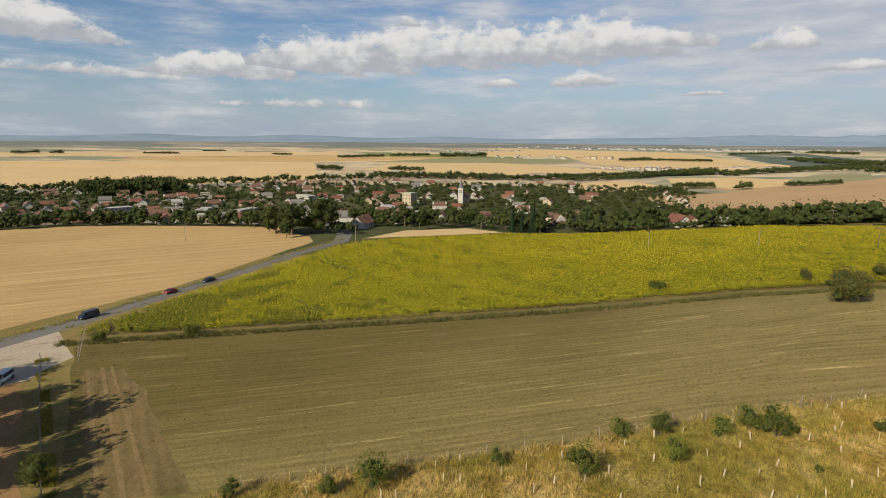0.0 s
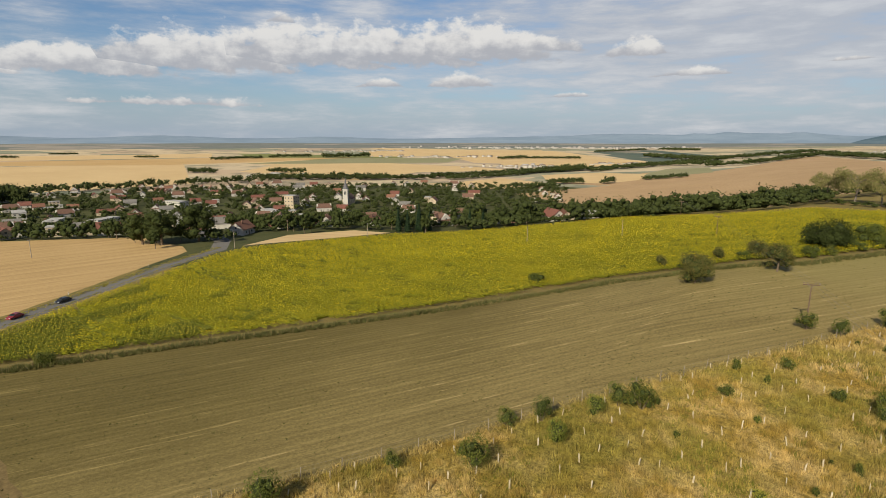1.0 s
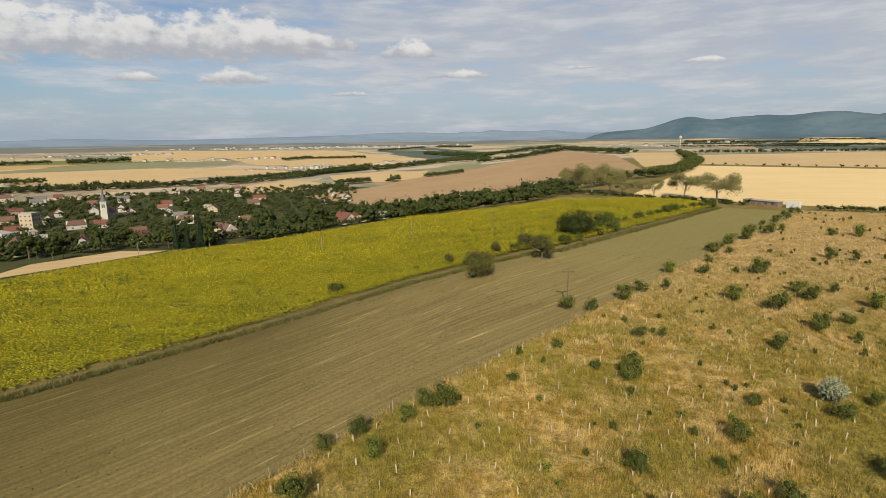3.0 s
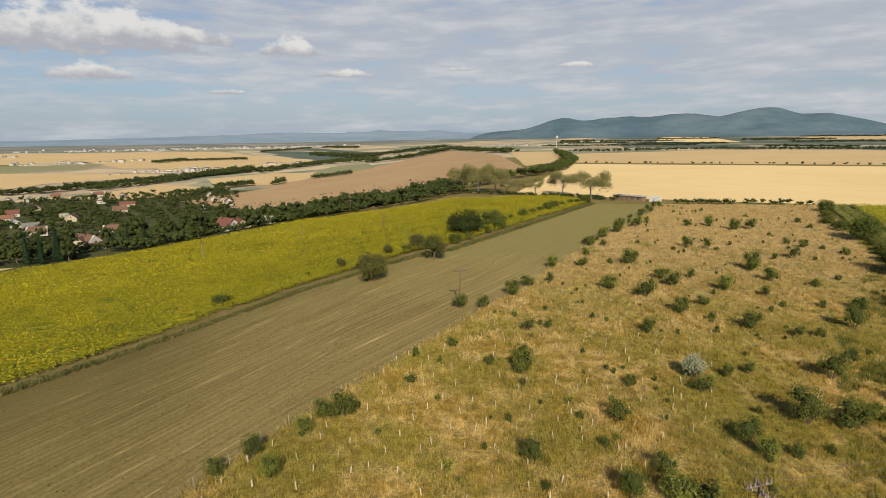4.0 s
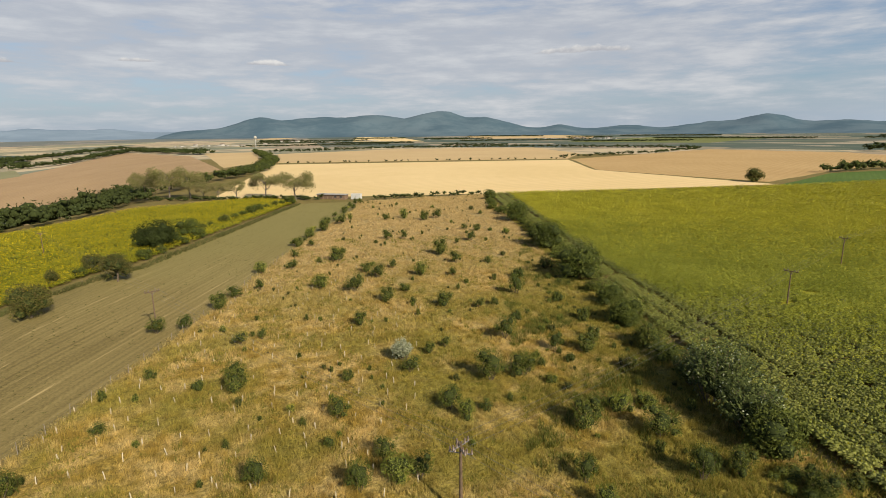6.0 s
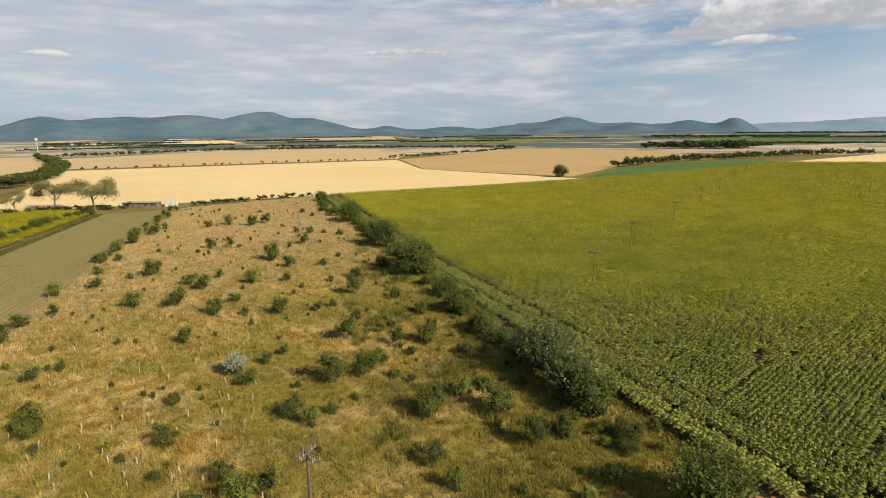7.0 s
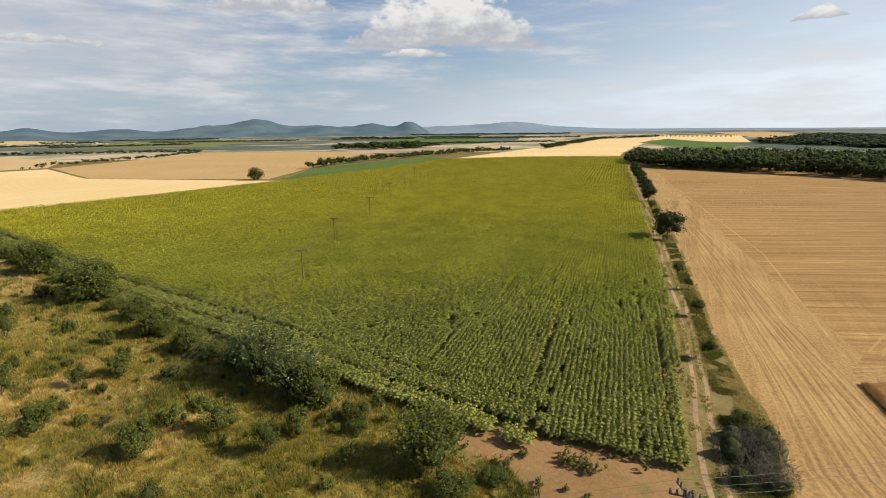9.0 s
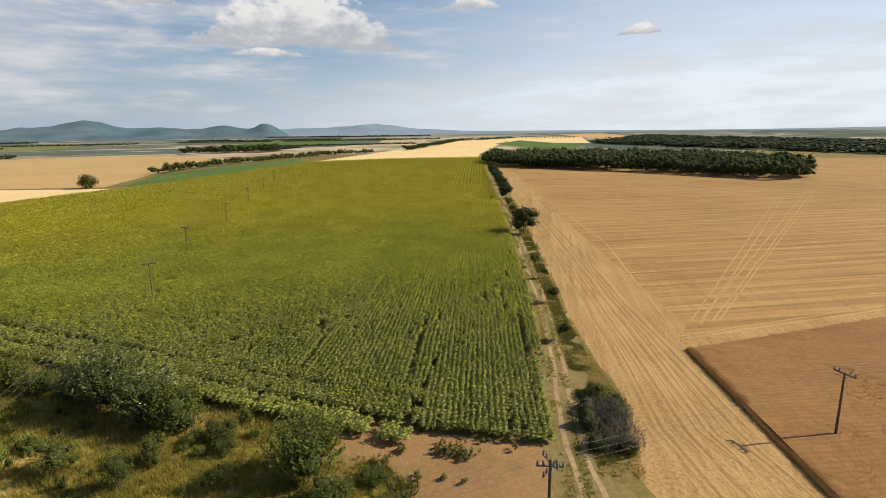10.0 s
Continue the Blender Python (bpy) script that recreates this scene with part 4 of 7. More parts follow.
grass("verge_grass", "dry brownish grass along the road", strip([(x + 4.6, y - 2.2) for x, y in ROAD[3:7]], 0.7), 14000, 0.4, P["green_blade"], 13, 0, 9e9, 7, 0.5, 0.06)
grass("track_grass", "short grass and weeds beside the farm track", [(54, -13.6), (81, -14.8), (104, -16), (160, -16.9), (400, -17.6), (400, -20.5), (250, -21), (154, -19.6), (104, -18.2), (80, -18.6), (69, -20), (56, -18)], 80000, 0.3, P["weed_green"], 14, 0, 300, 7, 0.5, 0.045, 0.28)
grass("track_grass", "dry grass and weeds beside the farm track", [(52, -13.4), (81, -14.8), (104, -16), (160, -16.9), (400, -17.6), (400, -21.5), (250, -22), (154, -20.6), (104, -19.0), (80, -19.4), (66, -21), (52, -18)], 30000, 0.35, P["straw_blade"], 114, 0, 300, 7, 0.5, 0.05, 0.4)
for near, far, k in ((-11.3, -12.6, 30), (-13.2, -14.4, 31)):
    grass("track_grass", "low grass beside and between the wheel ruts", [(46, near + 2.4), (58, near + 1.6), (81, near), (101, near - 1.3), (123, near - 1.7), (227, near - 2.9), (500, near - 2.8), (500, far - 2.8), (227, far - 2.9), (123, far - 1.7), (101, far - 1.3), (81, far), (58, far + 1.6), (46, far + 2.4)], 26000, 0.22, P["green_blade"], k, 0, 300, 6, 0.4, 0.05, 0.42)
for poly, n, k, label in (([(112, -46), (190, -40), (540, -30), (560, -60), (500, -160), (340, -250), (168, -215), (116, -84)], 90000, 33, "straw lying in swaths on the stubble"),
                          ([(50, -19), (104, -19), (154, -20.5), (300, -23), (300, -36), (150, -40), (112, -84), (105, -84), (88, -36), (40, -36)], 60000, 34, "trodden straw along the edge of the stubble")):
    xy = random_in(poly, n, k)
    h = radians(168 if k == 33 else 97)
    across = xy @ np.array([math.cos(h), -math.sin(h)])
    along_ = xy @ np.array([math.sin(h), math.cos(h)])
    streak = lumpy(np.column_stack([along_ * 0.05, across]), 2.2 if k == 33 else 1.2, k + 5)
    keep = (np.hypot(xy[:, 0], xy[:, 1]) < 420) & (streak > 0.53)
    xy = xy[keep]
    far = np.hypot(xy[:, 0], xy[:, 1]) / 110
    me = scatter("loose_straw", [tuft(k + j, 5, 0.05, 0.5, 0.04) for j in range(6)], on_land(xy), [P["straw_loose"]], None, np.clip(far, 0.7, 3.0), np.clip(far, 0.8, 1.6), k)
    tagged(new("loose_straw", me), label, "straw", kind="stuff")
# low weeds on the mown field
grass("low_weeds", "small dark weeds on the mown field", MOWN, 9000, 0.13, P["weed"], 38, 0, 9e9, 6, 0.4, 0.07)
grass("verge_grass", "tall dark grass along the mesh fence", [(-132, -0.8), (-132, 1.2), (-108, 0.4), (-78, -0.2), (-56, -0.8), (-56, -2.0), (-78, -1.4), (-108, -0.8)], 9000, 0.45, P["green_blade"], 40, 0, 9e9, 7, 0.5, 0.05, 0.4)
grass("field_edge_weeds", "weeds between the shrub plot and the sunflowers", [(164, 297), (95, 124), (80, 76), (69, 44), (62, 20), (56, 15), (50, 8), (46, 5), (59, 24), (66, 42), (78, 76), (92, 124), (150, 266)], 110000, 0.7, P["green_blade"], 15, 0, 9e9, 7, 0.6, 0.07, 0.3)

# ---- trees and bushes ----


def blob(rng, c, r, squash=1.0, level=1):
    bm = bmesh.new()
    bmesh.ops.create_icosphere(bm, subdivisions=level, radius=1.0)
    off = Vector(rng.uniform(-50, 50, 3))
    vs = []
    for v in bm.verts:
        k = r * (0.82 + 0.42 * noise.noise(v.co * 1.7 + off))
        vs.append((c[0] + v.co.x * k, c[1] + v.co.y * k, c[2] + v.co.z * k * squash))
    fs = [tuple(v.index for v in f.verts) for f in bm.faces]
    bm.free()
    return vs, fs


def crown(seed, lobes, cards, leaf, core=0.86, squash=1.0, level=1, upright=0.0):
    """A crown: a core in lobes, coloured dark as inner shade, with many leaf sprays over it and gaps between."""
    rng = np.random.default_rng(seed)
    s = Shape()
    for x, y, z, r in lobes:
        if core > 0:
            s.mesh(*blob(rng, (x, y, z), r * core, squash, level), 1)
        for _ in range(max(6, int(cards * r * r))):
            u = rng.normal(0, 1, 3)
            u[2] = abs(u[2]) * 1.0 - 0.35 if rng.random() < 0.8 else u[2]
            u /= np.linalg.norm(u)
            p = np.array((x, y, z)) + u * np.array((1, 1, squash)) * r * (rng.uniform(0.82, 1.14) if core > 0 else rng.uniform(0.3, 1.1))
            size = leaf * rng.uniform(0.6, 1.3)
            t = rng.normal(0, 1, 3)
            t[2] += upright * 3
            t /= np.linalg.norm(t)
            w = np.cross(t, u + rng.normal(0, 0.5, 3))
            w /= np.linalg.norm(w) + 1e-6
            k = 0.5 * (1 - 0.6 * upright)
            s.face([p - t * size, p + w * size * k, p + t * size, p - w * size * k])
    return s


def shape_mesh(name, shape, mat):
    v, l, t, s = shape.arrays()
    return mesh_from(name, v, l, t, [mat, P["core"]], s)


def trunk_mesh(seed, height, radius, limbs, reach, top):
    rng = np.random.default_rng(seed)
    bm = bmesh.new()
    lean = rng.normal(0, 0.03 * height, 2)
    mid = (lean[0], lean[1], height * 0.55)
    tube(bm, (0, 0, -0.25), mid, radius * 1.15, radius * 0.75)
    tube(bm, mid, (lean[0] * 1.6, lean[1] * 1.6, height), radius * 0.75, radius * 0.3)
    for i in range(limbs):
        a = 2.4 * i + rng.uniform(-0.4, 0.4)
        z = height * rng.uniform(0.4, 0.95)
        r = reach * rng.uniform(0.6, 1.0)
        knee = (r * 0.5 * math.cos(a), r * 0.5 * math.sin(a), z + (top - z) * 0.35)
        tip = (r * math.cos(a + 0.2), r * math.sin(a + 0.2), z + (top - z) * rng.uniform(0.6, 0.95))
        tube(bm, (lean[0], lean[1], z), knee, radius * 0.42, radius * 0.25, 6)
        tube(bm, knee, tip, radius * 0.25, radius * 0.06, 5)
    return bm


class Kind:
    """A kind of plant with a few built variants, copied wherever it stands."""

    def __init__(self, name, label, category, group, makers):
        self.name, self.label, self.category, self.group = name, label, category, group
        self.makers, self.made = makers, {}

    def stand(self, x, y, scale=1.0, tall=None, variant=0, yaw=0.0, label="", lift=0.0):
        variant %= len(self.makers)
        m = spot(x, y, yaw, scale, tall, lift)
        if variant in self.made:
            ob = copy_thing(self.made[variant], m)
        else:
            ob = thing(self.name, m, self.label, self.category, self.group)
            self.makers[variant](ob)
            self.made[variant] = ob
        if label:
            tagged(ob, label)
        return ob


def tree_maker(seed, height, width, leaf_mat, cards, leaf, lobes=7, bole=0.25, core=0.86, level=1, round_top=1.0):
    def make(ob):
        rng = np.random.default_rng(seed)
        top, r0 = height, width / 2
        spheres = [(0, 0, top * 0.62, r0 * 0.72)]
        for i in range(lobes):
            a = 2.4 * i + rng.uniform(-0.5, 0.5)
            z = top * (bole + 0.16 + (0.98 - bole - 0.32) * rng.uniform(0, 1))
            fall = 1.0 - abs(z / top - 0.55) * 0.9
            rr = r0 * rng.uniform(0.3, 0.5)
            spheres.append(((r0 - rr) * fall * math.cos(a), (r0 - rr) * fall * math.sin(a), z, rr))
        spheres.append((rng.normal(0, r0 * 0.15), rng.normal(0, r0 * 0.15), top - r0 * 0.42, r0 * 0.42))
        part("trunk", trunk_mesh(seed, top * 0.7, max(0.1, width * 0.028), 6, r0 * 0.7, top * 0.85), P["bark"], ob)
        put("crown", shape_mesh("crown", crown(seed, spheres, cards, leaf, core, round_top, level), leaf_mat), ob)
    return make


def bush_maker(seed, height, width, leaf_mat, cards, leaf, lobes=6, upright=0.0):
    def make(ob):
        rng = np.random.default_rng(seed)
        spheres = [(0, 0, height * 0.50, min(width, height) * 0.46)]
        for i in range(lobes):
            a = 2.4 * i + rng.uniform(-0.5, 0.5)
            rr = width * rng.uniform(0.14, 0.24)
            d = (width / 2 - rr) * rng.uniform(0.35, 0.95)
            spheres.append((d * math.cos(a), d * math.sin(a), max(rr * 0.55, height * rng.uniform(0.25, 0.88) - rr * 0.4), rr))
        bm = bmesh.new()
        for i in range(5):
            a = 1.26 * i
            tube(bm, (0.1 * math.cos(a), 0.1 * math.sin(a), -0.1), (width * 0.28 * math.cos(a), width * 0.28 * math.sin(a), height * 0.6), 0.06, 0.02, 5)
        part("stem", bm, P["bark"], ob)
        put("foliage", shape_mesh("foliage", crown(seed, spheres, cards, leaf, 0.72, 0.9, 1, upright), leaf_mat), ob)
    return make


def silver_maker(seed, height, width, leaf="leaf_silver"):
    """A shrub of many upright silvery shoots."""
    def make(ob):
        rng = np.random.default_rng(seed)
        s = crown(seed, [(0, 0, height * 0.4, width * 0.36), (width * 0.2, 0.1, height * 0.35, width * 0.26), (-width * 0.2, -0.2, height * 0.33, width * 0.27)], 60, 0.18, 0.82, 1.0, 1, 0.4)
        bm = bmesh.new()
        for i in range(210):
            a, r = rng.uniform(0, 6.28), width * 0.47 * math.sqrt(rng.random())
            z0, z1 = height * 0.15, height * (1.02 - 0.55 * (2 * r / width) ** 2) * rng.uniform(0.8, 1.1)
            x0, y0 = 0.4 * r * math.cos(a), 0.4 * r * math.sin(a)
            x1, y1 = r * math.cos(a) * 1.05, r * math.sin(a) * 1.05
            if i % 9 == 0:
                tube(bm, (x0, y0, -0.1), (x1 * 0.8, y1 * 0.8, z1 * 0.8), 0.05, 0.02, 5)
            for k in range(13):
                f = 0.35 + 0.65 * k / 12
                p = np.array((x0 + (x1 - x0) * f, y0 + (y1 - y0) * f, z0 + (z1 - z0) * f))
                b = rng.uniform(0, 6.28)
                u = np.array((math.cos(b), math.sin(b), 0.6)) * 0.34 * (1.2 - 0.6 * f)
                w = np.array((-math.sin(b), math.cos(b), 0)) * 0.13
                s.face([p, p + u * 0.5 - w, p + u, p + u * 0.5 + w])
        part("stem", bm, P["bark"], ob)
        put("foliage", shape_mesh("foliage", s, P[leaf]), ob)
    return make


def conifer_maker(seed, height, width):
    def make(ob):
        rng = np.random.default_rng(seed)
        s = Shape()
        for i in range(15):
            f = i / 14
            z, r = height * (0.1 + 0.86 * f), width / 2 * (1 - f) ** 0.85 + 0.15
            for k in range(10):
                a = 6.283 * k / 10 + rng.uniform(-0.3, 0.3)
                u, w = np.array((math.cos(a), math.sin(a), -0.45)), np.array((-math.sin(a), math.cos(a), 0))
                c, rr = np.array((0, 0, z)), r * rng.uniform(0.8, 1.15)
                s.face([c + (0, 0, 0.5), c + u * rr * 0.6 - w * rr * 0.3, c + u * rr, c + u * rr * 0.6 + w * rr * 0.3])
        tip = [(0.35 * width * math.cos(t), 0.35 * width * math.sin(t), height * 0.08) for t in np.arange(8) * 0.785]
        for i in range(8):
            s.face([tip[i], tip[(i + 1) % 8], (0, 0, height * 0.95)])
        bm = bmesh.new()
        tube(bm, (0, 0, -0.25), (0, 0, height * 0.9), width * 0.05, 0.03)
        part("trunk", bm, P["bark"], ob)
        put("crown", shape_mesh("crown", s, P["conifer"]), ob)
    return make


def sparse_maker(seed, height, width):
    """A thin-crowned tree with its limbs showing."""
    def make(ob):
        rng = np.random.default_rng(seed)
        bm = trunk_mesh(seed, height * 0.6, width * 0.022, 11, width * 0.46, height * 0.95)
        part("trunk", bm, P["twig"], ob)
        spheres = [(width * 0.36 * math.cos(2.4 * i), width * 0.36 * math.sin(2.4 * i), height * rng.uniform(0.5, 0.9), width * rng.uniform(0.12, 0.2)) for i in range(9)]
        put("crown", shape_mesh("crown", crown(seed, spheres, 95, 0.28, 0.0), P["leaf_sparse"]), ob)
    return make


field_tree = Kind("field_tree", "broad leafy tree standing at the field edge", "tree", "trees in the fields",
                  [tree_maker(101, 7.0, 9.2, P["leaf_olive"], 60, 0.22, 14, 0.02, 0.76), tree_maker(102, 8.0, 14.0, P["leaf_dark"], 50, 0.26, 16, 0.0, 0.78), tree_maker(103, 7.5, 8.4, P["leaf_olive"], 60, 0.22, 14, 0.04, 0.76)])
village_tree = Kind("village_tree", "leafy tree among the village houses", "tree", "village trees",
                    [tree_maker(111, 11, 9, P["leaf_village"], 3.4, 0.75, 8), tree_maker(112, 13, 11, P["leaf_dark"], 3.2, 0.8, 9), tree_maker(113, 9, 8, P["leaf_wood"], 3.6, 0.7, 8), tree_maker(114, 10, 7.5, P["leaf_mid"], 3.6, 0.7, 8),
                     tree_maker(115, 15, 10, P["leaf_wood"], 3.2, 0.8, 10)])
big_tree = Kind("big_tree", "tall spreading tree where the road enters the village", "tree", "", [tree_maker(121, 18, 16, P["leaf_village"], 9, 0.5, 16, 0.06)])
avenue_tree = Kind("avenue_tree", "small round tree beside the farm track", "tree", "trees along the track",
                   [tree_maker(131, 4.6, 3.6, P["leaf_mid"], 90, 0.17, 9, 0.34, 0.76), tree_maker(132, 6.2, 6.0, P["leaf_dark"], 60, 0.22, 11, 0.16, 0.78)])
spruce = Kind("spruce", "dark narrow conifer among the village gardens", "tree", "village conifers", [conifer_maker(141, 17, 6.5), conifer_maker(142, 14, 5.5)])
thin_tree = Kind("thin_tree", "sparse pale tree with bare limbs showing", "tree", "thin trees at the field end", [sparse_maker(151, 12, 14), sparse_maker(152, 11, 11)])
shrub = Kind("shrub", "rounded green shrub in the dry grass", "shrub", "shrubs of the plot",
             [bush_maker(161, 3.2, 4.0, P["leaf_bush"], 330, 0.085), bush_maker(162, 3.5, 4.0, P["leaf_mid"], 330, 0.085), bush_maker(163, 2.8, 4.0, P["leaf_bush"], 330, 0.085, 8), bush_maker(164, 3.0, 4.0, P["leaf_light"], 330, 0.085), bush_maker(165, 3.0, 4.0, P["leaf_yellow"], 330, 0.085)])
low_shrub = Kind("low_shrub", "low spreading olive shrub in the dry grass", "shrub", "low shrubs of the plot",
                 [bush_maker(191, 1.7, 4.0, P["leaf_olive"], 260, 0.085, 9), bush_maker(192, 1.9, 4.0, P["leaf_bush"], 260, 0.085, 9), bush_maker(193, 1.6, 4.0, P["leaf_light"], 260, 0.085, 10), bush_maker(194, 2.0, 4.0, P["leaf_mid"], 260, 0.085, 9)])
hedge_shrub = Kind("hedge_shrub", "dense dark shrub in the hedge along the sunflowers", "shrub", "hedge shrubs",
                   [bush_maker(171, 5.4, 8.0, P["leaf_mid"], 120, 0.15, 10), bush_maker(172, 5.0, 8.0, P["leaf_bush"], 120, 0.15, 10), bush_maker(173, 6.0, 8.0, P["leaf_mid"], 120, 0.15, 10)])
silver_shrub = Kind("silver_shrub", "tall silvery shrub with upright shoots", "shrub", "silver shrubs", [silver_maker(181, 8.0, 8.5), silver_maker(182, 7.0, 8.0), silver_maker(183, 4.0, 4.6, "leaf_white"), silver_maker(184, 7.0, 8.0, "leaf_mid")])

# shrubs of the plot: place and width
ROUND_A = [(-9.9, 115.4, 4), (-4.8, 115.1, 3), (1.9, 126.1, 4.3), (5.8, 133.5, 3.4), (11.9, 138.3, 2.7), (13.7, 154.9, 4), (22.3, 155.7, 3.3), (29.6, 187.1, 2.8), (25.7, 170.5, 2.5), (33.9, 186.6, 2.8), (44.2, 213.8, 4.1), (54, 226.7, 4.3), (71, 270.3, 3.4), (60.9, 237.9, 2.5), (80.8, 291.4, 2.4), (37.2, 160.9, 4.4), (41.8, 136, 3.8), (49, 144.5, 2.5), (40.7, 143.2, 2.8), (61.1, 185.9, 3.5), (67.1, 184.2, 3.1), (25.6, 132.1, 4), (32.8, 126, 4.3), (37.4, 114.9, 3), (43.7, 120.6, 2.6), (42.1, 110.1, 1.9), (27.7, 102.5, 2.5), (4.6, 102.3, 2.7), (8.6, 103.1, 2), (83.6, 229.8, 3.9)]
ROUND_B = [(74.9, 229.1, 3.4), (89.9, 220.5, 3.7), (96.7, 222.8, 4.2), (87.2, 170.4, 4.3), (68.3, 154.4, 4.3), (68, 142.4, 3.4), (60.9, 129.3, 2.8), (52.9, 133, 3.4), (44.3, 120.4, 1.8), (98.3, 186.9, 2.8), (95, 191.3, 2.4), (67.3, 107.2, 4.7), (48.2, 106.4, 3.5), (54.5, 101.9, 2.2), (-30.5, 55.4, 3), (-26, 61.2, 2.4), (-24.7, 65.1, 2.7), (-22, 66.2, 3), (-14.5, 76.8, 2.1), (2.7, 87, 2.9), (2.7, 82.2, 3.1), (-9.5, 92.3, 2), (3.2, 57.3, 3.3), (-26.6, 51.9, 2.4), (29.1, 77.6, 3), (18.9, 78.5, 1.6), (14.9, 67.8, 2.8), (12.2, 61.3, 1.8), (34.9, 83.3, 1.7), (38.5, 84.8, 1.9)]
ROUND_C = [(29.7, 63.8, 4.1), (30.7, 60.4, 2.4), (39.5, 69.4, 4.7), (45, 68.6, 3.9), (50.5, 83.8, 4.1), (55.5, 75, 3.4), (60.1, 72, 3.3), (17.7, 56.1, 2.6), (13.3, 51.5, 3.6), (17.5, 51.4, 3.6), (20.1, 51, 3), (43.8, 51.6, 3.6), (51, 46, 4.5), (48.6, 37.4, 4.1), (53.2, 36.3, 2.9), (49.1, 27.3, 2.9), (36.6, 42.6, 3.1), (35.7, 38.1, 2.3), (-33.6, 52.3, 2.4), (-38.9, 37.8, 1.6), (-31, 42.1, 3.4), (-44.8, 25.6, 4.6), (-47.2, 21.6, 1.7), (-54.0, 13.8, 2.0), (-72.5, -1.9, 4.4)]
LOW_A = [(46.4, 191.7, 2), (31.1, 160.7, 2.4), (44.5, 149.7, 2.2), (55.2, 180.8, 1.9), (42.9, 126.8, 1.4), (32.9, 102, 1.6), (30, 119.2, 1.3), (16, 126.8, 1.6), (17.6, 120, 1.8), (18.3, 110.3, 1.9), (2, 110.5, 2.4), (-2.1, 111.3, 1.7), (42.9, 161.3, 2.1), (30.8, 144.7, 1.6), (81.1, 268.9, 2.8), (96.4, 275.6, 2.3), (88.5, 280.9, 2.4), (91.5, 243.2, 2), (108.1, 254.8, 4.3), (96.5, 247.8, 2.1), (84, 204.4, 1.7), (76.2, 189.5, 2.4), (97.4, 208.8, 2.6), (88.8, 193.8, 2.1), (122.6, 239.8, 6), (120.8, 226.4, 3.8), (105.8, 177.4, 5.6), (102.6, 183.9, 3.9), (85.6, 145, 3.7), (68.9, 120.7, 2.6)]
LOW_B = [(60.9, 121, 2.4), (75.2, 119.2, 7.7), (51.6, 100.5, 1.5), (58.4, 102.2, 3.8), (41.7, 109.6, 1.7), (70.8, 196.5, 2.5), (68.2, 180.9, 1.9), (80.9, 168.6, 2.9), (91.9, 167.7, 2.5), (72.7, 98, 6.4), (87.8, 124.9, 9.3), (76.7, 138.5, 4.2), (-9.8, 71.7, 1.8), (-2.7, 85.3, 4.1), (2.7, 77.5, 2.6), (-15.5, 87.6, 2.5), (5.1, 98.2, 1.7), (13.6, 91.3, 1.8), (4.4, 52.3, 2.5), (-2.6, 59.7, 1.4), (-5.3, 53.1, 1), (19.1, 84.7, 1.5), (16.4, 84.5, 1.9), (23.2, 80.9, 1.3), (13.9, 63.4, 1.5), (41.1, 92.3, 1.4), (34.4, 71.5, 2.4), (34.2, 61.3, 3.5), (40.5, 61.5, 1.3), (57.7, 91.7, 5)]
LOW_C = [(60.4, 82.9, 3.7), (69.7, 85.3, 5.6), (47.4, 64.5, 3.7), (54.9, 69.9, 3.9), (48.2, 61.4, 3.5), (38.6, 62.3, 1.9), (50.8, 53.2, 7.1), (46.3, 55.3, 3.8), (61.4, 63.8, 5.6), (65, 76.3, 5.2), (54.8, 52.5, 5.7), (59.7, 32.4, 4.5), (60.2, 36.2, 3.1), (62.2, 29.4, 3.8), (44.6, 27.5, 3.6), (40.4, 32.7, 2.4)]
for i, (x, y, w) in enumerate(ROUND_A + ROUND_B + ROUND_C):
    shrub.stand(x, y, w / 4.0 * 1.15, w / 4.0 * (1.35 if i % 3 else 1.1), (0, 1, 2, 0, 1, 3, 0, 2)[i % 8], i * 67)
for i, (x, y, w) in enumerate(LOW_A + LOW_B + LOW_C):
    low_shrub.stand(x, y, w / 4.0 * 1.1, w / 4.0 * (1.6 if w < 3 else 1.15), i, i * 67)
rng_s = np.random.default_rng(77)
spare = random_in(PLOT, 1500, 78)
spare = spare[np.hypot(spare[:, 0], spare[:, 1]) > 60]
for i, (x, y) in enumerate(spare[:150]):
    w = rng_s.uniform(0.9, 2.2)
    low_shrub.stand(x, y, w / 4.0, w / 4.0 * rng_s.uniform(1.2, 1.9), i, i * 51)
for i, (x, y) in enumerate(random_in([(60, 22), (70, 60), (82, 100), (100, 150), (72, 118), (40, 58), (34, 34), (46, 12)], 260, 79)[:90]):
    w = rng_s.uniform(1.2, 3.4)
    low_shrub.stand(x, y, w / 4.0, w / 4.0 * rng_s.uniform(0.9, 1.6), (1, 2, 2, 3)[i % 4], i * 51, "low rank bush in the corner by the hedge")
for i, y in enumerate(np.arange(190, 300, 6.0)):
    x = -9 + (y - 105) * 0.462 + rng_s.uniform(-2.0, 2.5)
    w = rng_s.uniform(1.8, 3.6)
    shrub.stand(x, y, w / 4.0, w / 4.0, i, i * 40, "green shrub on the fence line of the plot")

